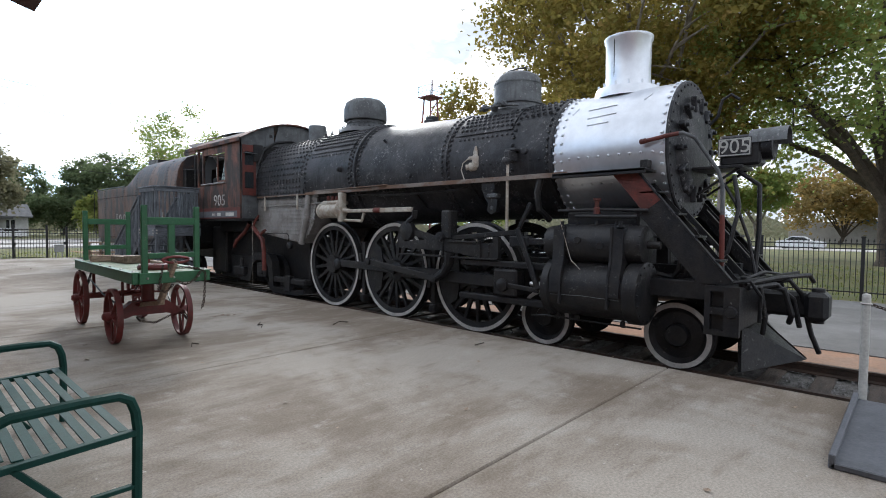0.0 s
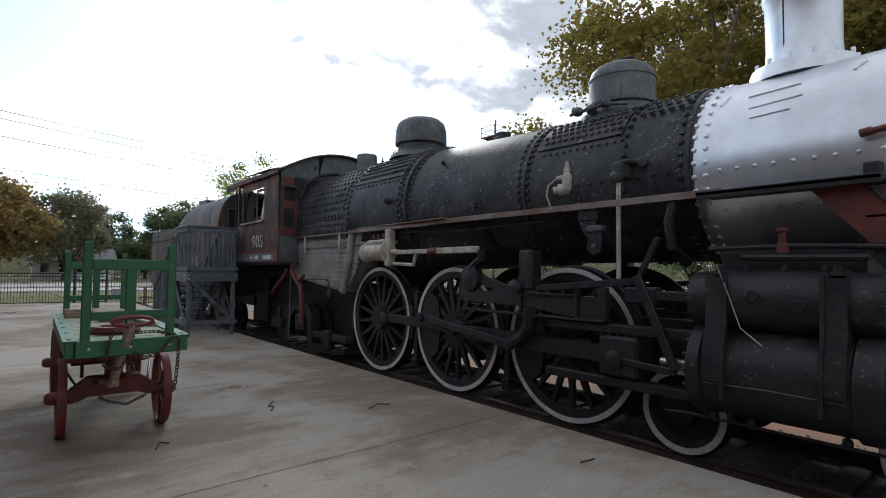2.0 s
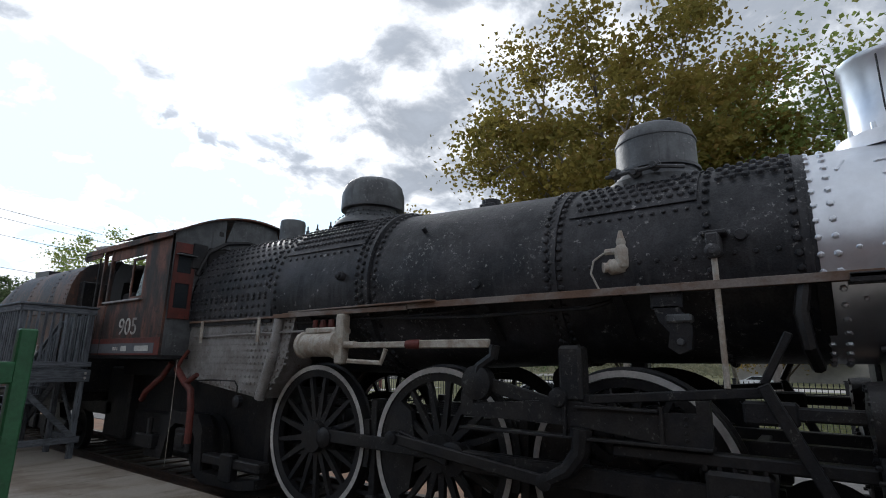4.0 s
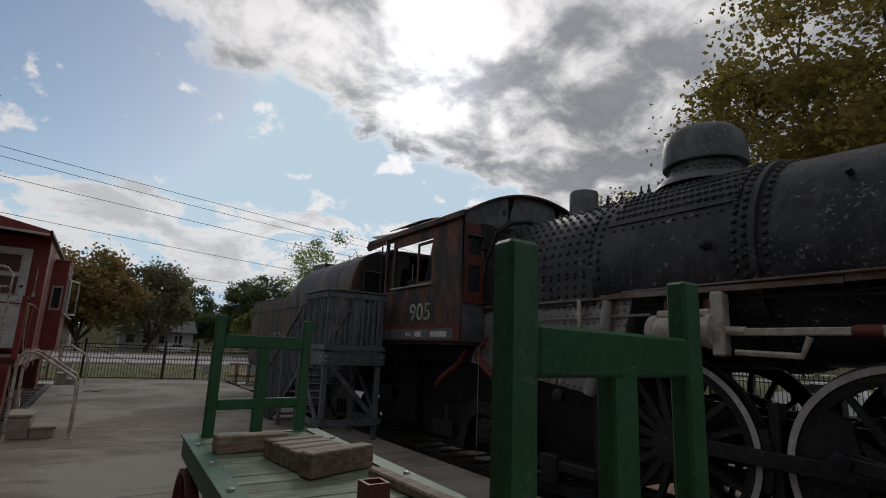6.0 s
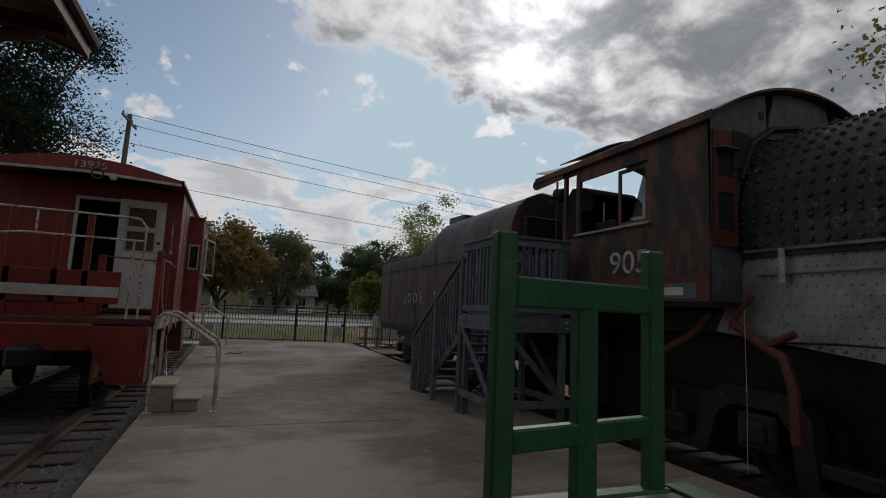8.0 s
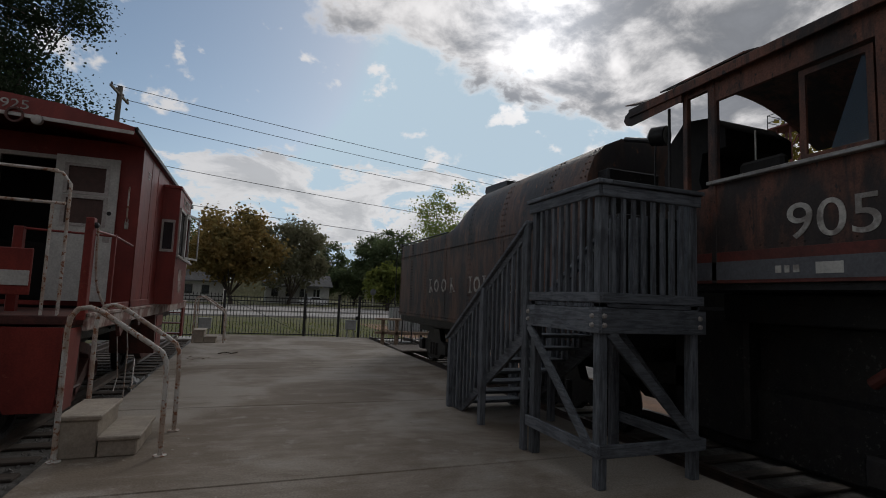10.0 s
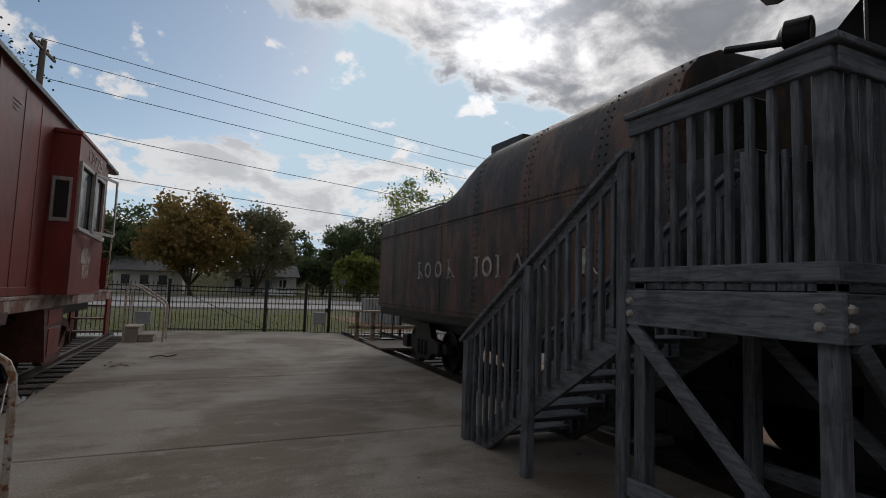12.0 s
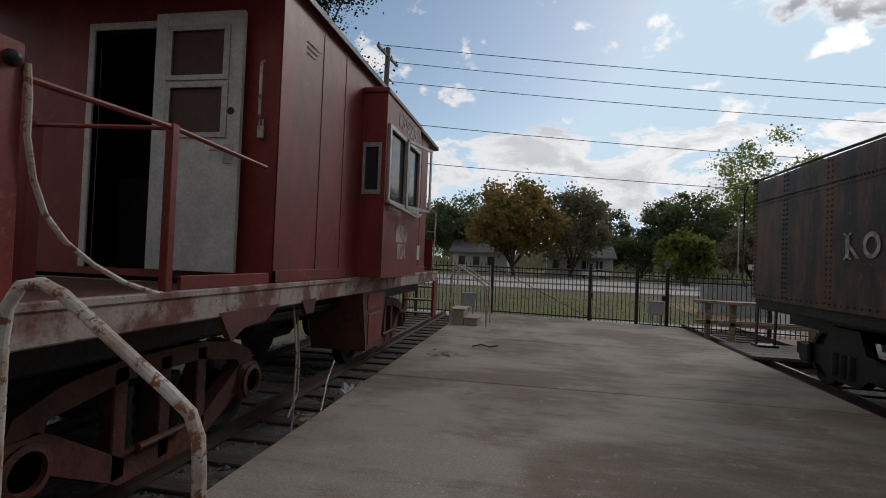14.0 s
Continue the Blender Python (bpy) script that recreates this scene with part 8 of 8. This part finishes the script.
def tree(name, x, y, h, r, crown_z, leaf, n_leaf, size, bark, label, seed, limbs=9, trunk=0.35, shape=1.0, clumps=70, group="", dens=0.55):
    rnd = random.Random(seed)
    t = thing(name, (x, y, GROUND), label, "tree", group)
    base = Vector((x, y, GROUND - 0.1))
    fork = base + Vector((rnd.uniform(-0.4, 0.4), rnd.uniform(-0.4, 0.4), crown_z + 0.1))
    g = G().tube([base, base + Vector((0, 0, 0.5)), base.lerp(fork, 0.55) + Vector((rnd.uniform(-0.2, 0.2), 0, 0)), fork], [trunk * 1.35, trunk, trunk * 0.85, trunk * 0.7], 12)
    centre = Vector((x, y, (crown_z + h) / 2))
    vr = (h - crown_z) / 2
    tips = []
    for i in range(limbs):
        a = 2 * math.pi * (i + rnd.random() * 0.6) / limbs
        e = rnd.uniform(-0.35, 0.95)
        tip = centre + Vector((math.cos(a) * r * 0.78 * math.sqrt(max(0.1, 1 - e * e * 0.8)), math.sin(a) * r * 0.78 * math.sqrt(max(0.1, 1 - e * e * 0.8)), e * vr * 0.82))
        start = base.lerp(fork, rnd.uniform(0.75, 1.0))
        mid = start.lerp(tip, 0.5) + Vector((rnd.uniform(-1, 1), rnd.uniform(-1, 1), rnd.uniform(0, 1.2))) * r * 0.12
        g.tube([start, start.lerp(mid, 0.5) + Vector((0, 0, r * 0.04)), mid, tip], [trunk * 0.5, trunk * 0.36, trunk * 0.22, trunk * 0.05], 7)
        tips += [tip, mid]
        for j in range(4):
            q = mid.lerp(tip, rnd.uniform(0, 0.7))
            e2 = q + Vector((rnd.uniform(-1, 1), rnd.uniform(-1, 1), rnd.uniform(-0.3, 0.9))) * r * 0.34
            g.tube([q, q.lerp(e2, 0.5) + Vector((0, 0, 0.1)), e2], [trunk * 0.13, trunk * 0.08, trunk * 0.025], 5)
            tips.append(e2)
    part("trunk", g, bark, t)
    nodes = list(tips)
    while len(nodes) < clumps:
        d = Vector((rnd.gauss(0, 1), rnd.gauss(0, 1), rnd.gauss(0, 1))).normalized()
        k = rnd.uniform(0.55, 1.0)
        p = centre + Vector((d.x * r * k, d.y * r * k, d.z * vr * k))
        if shape < 1 and p.z > centre.z:
            f = 1 - (p.z - centre.z) / vr * (1 - shape)
            p.x, p.y = x + (p.x - x) * f, y + (p.y - y) * f
        nodes.append(p)
    vs, fs = [], []
    per = max(1, n_leaf // len(nodes))
    for c in nodes:
        cr = r * rnd.uniform(0.13, 0.27)
        for i in range(per):
            p = c + Vector((rnd.gauss(0, dens), rnd.gauss(0, dens), rnd.gauss(0, dens * 0.8))) * cr
            a = Vector((rnd.gauss(0, 1), rnd.gauss(0, 1), rnd.gauss(0, 0.6))).normalized()
            b = a.orthogonal().normalized()
            b = (b * rnd.uniform(-1, 1) + a.cross(b) * rnd.uniform(-1, 1)).normalized()
            s = size * rnd.uniform(0.6, 1.25)
            k = len(vs)
            nrm = a.cross(b) * s * 0.16
            vs += [p - a * s * 0.5, p + b * s * 0.42 + nrm, p + a * s * 0.55, p - b * s * 0.42 + nrm]
            fs += [(k, k + 1, k + 2), (k, k + 2, k + 3)]
    me = bpy.data.meshes.new("crown")
    me.from_pydata([tuple(v - Vector((x, y, GROUND))) for v in vs], [], fs)
    me.materials.append(leaf)
    o = new("crown", me)
    o.parent = t
    return t


tree("sycamore_tree", 30.6, 12.3, 25, 11.0, 4.5, SYCAMORE, 56000, 0.30, PALEBARK, "large sycamore with yellowing olive leaves and pale bark", 3, 24, 0.55, 0.8, 190, "", 0.36)
tree("oak_tree", 36.5, 0.6, 19, 13.0, 4.2, OAKLEAF, 32000, 0.29, BARK, "spreading oak with dark limbs and green leaves", 5, 14, 0.62, 0.9, 130)
tree("sycamore_tree", 52, 44, 21, 8.5, 6, SYCAMORE, 12000, 0.5, PALEBARK, "yellow-green tree behind the engine", 7, 9, 0.35, 0.8, 80)
tree("young_tree", 44, 8.5, 8, 3.2, 2.6, OAKLEAF, 5000, 0.3, PALEBARK, "slim young tree with pale trunk", 8, 7, 0.18, 0.8, 40)
tree("cedar_tree", -11.5, 36, 19, 5.2, 3.0, CEDAR, 90000, 0.13, BARK, "dark evergreen cedar behind the caboose", 9, 16, 0.3, 0.45, 150)
far = ((-12.5, 108, 15, 6.5, GREENLEAF, "dark green tree behind the houses", 7000), (-3.0, 90, 13.0, 6.0, GOLDLEAF, "autumn tree with yellow-brown leaves", 9000),
       (5.5, 98, 13.5, 5.8, GREYLEAF, "thin-leaved olive tree in a front yard", 5500), (14.5, 122, 12.5, 4.5, GREENLEAF, "small green tree far down the street", 4000),
       (25.0, 112, 15.5, 6.5, GREENLEAF, "dark green broad tree beyond the street", 8000), (17.0, 78, 5.6, 2.8, BUSHLEAF, "yellow-green bushy tree by the parking lot", 4000),
       (41, 118, 27, 9.5, OAKLEAF, "tall leafy tree rising behind the tender", 8000), (34, 128, 11, 6, GREYLEAF, "olive trees in the distance", 4000),
       (10.5, 124, 11.5, 5.5, GREYLEAF, "olive tree far down the street", 4500), (19.5, 116, 9.5, 5.0, GREENLEAF, "low green tree beyond the parking lot", 4500),
       (-22, 116, 13.5, 7.5, OAKLEAF, "leafy green tree behind the houses", 5500), (31, 96, 8.0, 4.5, GREYLEAF, "low olive tree beside the street", 3800),
       (56, 110, 14, 8, GREENLEAF, "dark green tree in the distance", 5000), (-30, 112, 16, 9, GREENLEAF, "dark green tree in the distance", 5000),
       (-48, 105, 15, 8, GREYLEAF, "olive tree in the distance", 4000), (72, 60, 13, 7, OAKLEAF, "green tree along the park road", 5000),
       (88, 30, 13, 7, GREYLEAF, "olive tree across the park", 5000), (95, 8, 12, 7, GOLDLEAF, "brown autumn tree across the park", 5000),
       (90, -14, 13, 8, OAKLEAF, "green tree across the park", 5000), (104, 48, 14, 8, GREENLEAF, "dark tree across the park", 5000))
for i, (x, y, h, r, leaf, label, n) in enumerate(far):
    tree("street_tree", x, y, h, r * 1.15, h * 0.10, leaf, int(n * 1.9), 0.50, BARK, label, 20 + i, 9, 0.3, 0.85, 80, "street trees")
g = G()
n = 220
vs, fs = [], []
for k in range(n + 1):
    a = -1.6 + 4.2 * k / n
    hgt = 5.0 + 1.6 * math.sin(a * 7) + 1.1 * math.sin(a * 19 + 1) + 0.8 * math.sin(a * 47) + 0.6 * math.sin(a * 101)
    vs += [(math.sin(a) * 200, math.cos(a) * 200, GROUND - 0.5), (math.sin(a) * 204, math.cos(a) * 204, hgt), (math.sin(a) * 240, math.cos(a) * 240, hgt - 1.0)]
for k in range(n):
    fs += [(3 * k, 3 * k + 3, 3 * k + 4, 3 * k + 1), (3 * k + 1, 3 * k + 4, 3 * k + 5, 3 * k + 2)]
solo("backdrop", g.add(vs, fs), GREYLEAF, "low wooded rise far behind the streets", "woods", kind="structure")
rnd = random.Random(77)
g = G()
for k in range(34000):
    a = rnd.uniform(-1.5, 2.4)
    d = rnd.uniform(128, 200)
    p = Vector((math.sin(a) * d, math.cos(a) * d, GROUND + rnd.random() ** 1.2 * (7.4 + 2.2 * math.sin(a * 9) + 1.6 * math.sin(a * 23))))
    s = rnd.uniform(0.5, 1.1)
    q = Vector((rnd.gauss(0, 1), rnd.gauss(0, 1), rnd.gauss(0, 1))).normalized()
    w = q.orthogonal().normalized()
    g.add([p - q * s * 0.5, p + w * s * 0.5, p + q * s * 0.5, p - w * s * 0.5], [(0, 1, 2, 3)])
me = bpy.data.meshes.new("far_woods")
me.from_pydata(g.v, [], g.f)
me.materials.append(GREYLEAF)
tagged(new("far_woods", me), "line of distant woods, haze put into leaf colour", "woods", kind="stuff")

# ---- houses, cars, lot furniture ----


def house(x, y, w, d, h, label, porch):
    o = thing("house", (x, y, GROUND), label, "house", "street houses")
    wl = part("wall", G().wall("y", y, y + 0.2, x, x + w, GROUND, h, [(x + 1 + i * 2.4, x + 2.1 + i * 2.4, 0.9, 2.3) for i in range(int((w - 1) / 2.4))]).box(x, x + w, y + 0.2, y + d, GROUND, h), SIDING, o)
    for i in range(int((w - 1) / 2.4)):
        wn = part("window", G().box(x + 1 + i * 2.4, x + 2.1 + i * 2.4, y + 0.12, y + 0.16, 0.9, 2.3), GLASS, o)
        part("frame", G().wall("y", y - 0.04, y, x + 0.92 + i * 2.4, x + 2.18 + i * 2.4, 0.82, 2.38, [(x + 1 + i * 2.4, x + 2.1 + i * 2.4, 0.9, 2.3)]), DOORWHITE, wn)
    part("roof", G().prism([(y - 0.9, h - 0.1), (y + d / 2, h + 2.0), (y + d + 0.9, h - 0.1), (y + d + 0.9, h + 0.1), (y + d / 2, h + 2.2), (y - 0.9, h + 0.1)], "x", x - 0.5, x + w + 0.5), SHINGLE, o)
    if porch:
        part("porch_roof", G().box(x + w * 0.2, x + w * 0.8, y - 2.4, y - 0.9, h - 0.3, h - 0.1, 0.02), SHINGLE, o)
        for k in range(4):
            part("porch_post", G().box(x + w * (0.22 + 0.18 * k), x + w * (0.22 + 0.18 * k) + 0.14, y - 2.3, y - 2.16, GROUND, h - 0.3), DOORWHITE, o)


house(-13.5, 100, 9, 8, 2.9, "small white house with grey roof", False)
house(2.0, 106, 11, 8, 2.8, "white porch house behind a tree", True)
house(-34, 100, 10, 8, 2.9, "small white house with grey roof", False)
b = thing("park_pavilion", (105, -2, GROUND), "low tan park building with blue awnings", "building")
part("wall", G().box(104, 110, -16, 16, GROUND, 3.2), PAVE, b)
for yy in (0.0, 2.6, 5.0):
    part("awning", G().prism([(yy - 1.1, 3.0), (yy, 3.7), (yy + 1.1, 3.0)], "x", 101, 104), BLUE, b, "bright blue canvas awning")


def car(x, y, rot, mat, label, L=4.5):
    c = thing("car", (x, y, GROUND), label, "car", "parked cars")
    prof = [(-L / 2, 0.35), (-L / 2 + 0.02, 0.75), (-L / 2 + 0.5, 0.88), (-0.95, 0.95), (-0.45, 1.36), (0.75, 1.40), (1.5, 0.98), (L / 2 - 0.05, 0.86), (L / 2, 0.4), (L / 2 - 0.1, 0.25), (-L / 2 + 0.1, 0.25)]
    body = part("body", G().prism([(a + x, b + GROUND) for a, b in prof], "y", y - 0.85, y + 0.85), mat, c)
    gl = [(-0.85, 0.97), (-0.42, 1.30), (0.72, 1.33), (1.3, 0.99)]
    for s in (-0.856, 0.856):
        part("side_glass", G().prism([(a + x, b + GROUND) for a, b in gl], "y", y + s - 0.004, y + s + 0.004), GLASS, c)
    for dxx in (-L / 2 + 0.85, L / 2 - 0.85):
        for s in (-1, 1):
            w = part("wheel", G().lathe((x + dxx, y + s * 0.72, GROUND + 0.32), "y", [(0.2, -0.1), (0.31, -0.1), (0.32, 0), (0.31, 0.1), (0.2, 0.1)], 20), RUBBER, c)
            part("rim", G().lathe((x + dxx, y + s * 0.78, GROUND + 0.32), "y", [(0.01, -0.05), (0.19, -0.05), (0.19, 0.05), (0.01, 0.05)], 14), ALU, w)
    c.rotation_euler = (0, 0, radians(rot))
    return c


car(66.5, 9.0, 90, CARPAINT, "white sedan on the park road")
car(67.5, 22, 90, LEAD, "grey car on the park road")
car(24.0, 14.5, 95, CARPAINT, "white pickup-sized car parked behind the engine", 4.9)
car(9.0, 96, 20, CARPAINT, "white car parked along the street")
sg = thing("street_sign", (19.5, 66.5, GROUND), "small sign on a thin post", "sign")
part("pole", G().cyl((19.5, 66.5, GROUND), (19.5, 66.5, 2.2), 0.03, n=8), ALU, sg)
part("panel", G().box(19.1, 19.45, 66.44, 66.47, 1.7, 2.2).box(19.5, 19.85, 66.44, 66.47, 1.7, 2.2), DOORWHITE, sg)
sg = thing("stop_sign", (12.6, 68.0, GROUND), "round-looking stop sign back on a post", "sign")
part("pole", G().cyl((12.6, 68, GROUND), (12.6, 68, 2.0), 0.03, n=8), ALU, sg)
part("panel", G().lathe((12.6, 67.95, 2.0), "y", [(0.01, 0), (0.36, 0), (0.36, 0.01), (0.01, 0.01)], 8), LEAD, sg)
st = thing("street_light", (24.5, 84, GROUND), "tall grey street light", "street lamp")
part("pole", G().tube([(24.5, 84, GROUND), (24.5, 84, 8), (24.2, 84, 8.8), (23.2, 84, 9.0)], 0.07, 8), ALU, st)
tk = thing("fuel_cabinet", (8.6, 40, GROUND), "pale ribbed metal cabinet beyond the fence", "cabinet")
part("cabinet", G().box(7.4, 9.8, 39.4, 40.4, GROUND, 0.95, 0.02), BOXGREY, tk)
TX, TY, TZ = 34.9, 35.8, 14.6
tw = thing("red_tower", (TX, TY, GROUND), "small red steel tower top with grey railing behind the engine", "tower")
for sx, sy in ((-1, -1), (1, -1), (-1, 1), (1, 1)):
    part("leg", G().bar((TX + sx * 1.2, TY + sy * 1.2, GROUND), (TX + sx * 0.45, TY + sy * 0.45, TZ), 0.12, 0.12), CARTRED, tw)
for k in range(4):
    part("brace", G().bar((TX - 0.9 + k * 0.1, TY - 0.9 + k * 0.1, TZ - 6.5 + k * 1.6), (TX + 0.8 - k * 0.1, TY - 0.8 + k * 0.1, TZ - 5.0 + k * 1.6), 0.08, 0.08), CARTRED, tw)
part("platform", G().box(TX - 0.9, TX + 0.9, TY - 0.9, TY + 0.9, TZ, TZ + 0.1), CARTRED, tw)
for k in range(4):
    cx, cy = ((-0.88, -0.88), (0.88, -0.88), (0.88, 0.88), (-0.88, 0.88))[k]
    ex, ey = ((0.88, -0.88), (0.88, 0.88), (-0.88, 0.88), (-0.88, -0.88))[k]
    part("rail_post", G().bar((TX + cx, TY + cy, TZ), (TX + cx, TY + cy, TZ + 1.1), 0.05, 0.05), LEAD, tw)
    for h in (0.55, 1.08):
        part("guard_rail", G().bar((TX + cx, TY + cy, TZ + h), (TX + ex, TY + ey, TZ + h), 0.04, 0.04), LEAD, tw)
part("mast", G().bar((TX + 0.2, TY, TZ), (TX + 0.2, TY, TZ + 1.9), 0.1, 0.1), CARTRED, tw)

# ---- leaves, twigs and grass ----
g = G()
rnd = random.Random(11)


def litter(cx, cy, n, spread, size):
    for i in range(n):
        x, y = cx + rnd.gauss(0, spread), cy + rnd.gauss(0, spread)
        a, s = rnd.uniform(0, 6.28), size * rnd.uniform(0.5, 1.3)
        c, d = math.cos(a) * s, math.sin(a) * s
        g.add([(x - c, y - d, 0.006), (x - d * 0.6, y + c * 0.6, 0.004 + rnd.random() * s * 0.5), (x + c, y + d, 0.008 + rnd.random() * s * 0.4), (x + d * 0.6, y - c * 0.6, 0.006)], [(0, 1, 2), (0, 2, 3)])


litter(1.77, 8.55, 14, 0.10, 0.05)
litter(-1.3, 23.95, 16, 0.10, 0.05)
litter(-1.4, 2.35, 20, 0.07, 0.05)
litter(-1.9, 20.3, 6, 0.05, 0.05)
for i in range(230):
    litter(rnd.uniform(-1.8, 3.9), rnd.uniform(-2, 29), 1, 0.02, rnd.choice((0.015, 0.02, 0.03)))
for i in range(60):
    litter(rnd.uniform(-2.2, -0.8), rnd.uniform(5, 11), 1, 0.02, rnd.choice((0.015, 0.02, 0.03)))
me = bpy.data.meshes.new("fallen_leaves")
me.from_pydata(g.v, [], g.f)
me.materials.append(BLOCKWOOD)
tagged(new("fallen_leaves", me), "scattered dry leaves on the concrete", "leaves", kind="stuff")


def twig(pts, r=0.008):
    solo("twig", G().tube([(x, y, 0.01 + 0.02 * (i % 2)) for i, (x, y) in enumerate(pts)], r, 5), BARK, "dry twig lying on the concrete", "twig", "twigs on the platform")


twig(((1.75, 7.1), (1.82, 7.2), (1.80, 7.32), (1.9, 7.42)))
twig(((2.7, 6.5), (2.85, 6.55), (3.0, 6.5)))
twig(((-0.9, 24.9), (-0.75, 25.05), (-0.6, 24.95), (-0.45, 25.05)), 0.012)
twig(((3.2, 3.9), (3.32, 3.84)))
twig(((0.45, 6.5), (0.5, 6.62), (0.58, 6.6)))
g = G()
rnd = random.Random(4)
for i in range(14000):
    if rnd.random() < 0.5:
        x, y = rnd.uniform(16.2, 34), rnd.uniform(-8, 16)
    else:
        x, y = rnd.uniform(-14, 16), rnd.uniform(34.3, 46)
    h = rnd.uniform(0.05, 0.14)
    a = rnd.uniform(0, 6.28)
    g.v += [(x, y, GROUND), (x + math.cos(a) * 0.03, y + math.sin(a) * 0.03, GROUND), (x + rnd.gauss(0, 0.04), y + rnd.gauss(0, 0.04), GROUND + h)]
    g.f.append((3 * i, 3 * i + 1, 3 * i + 2))
me = bpy.data.meshes.new("grass_blades")
me.from_pydata(g.v, [], g.f)
me.materials.append(BUSHLEAF)
tagged(new("grass_blades", me), "dry grass blades on the lawns", "grass", kind="stuff")
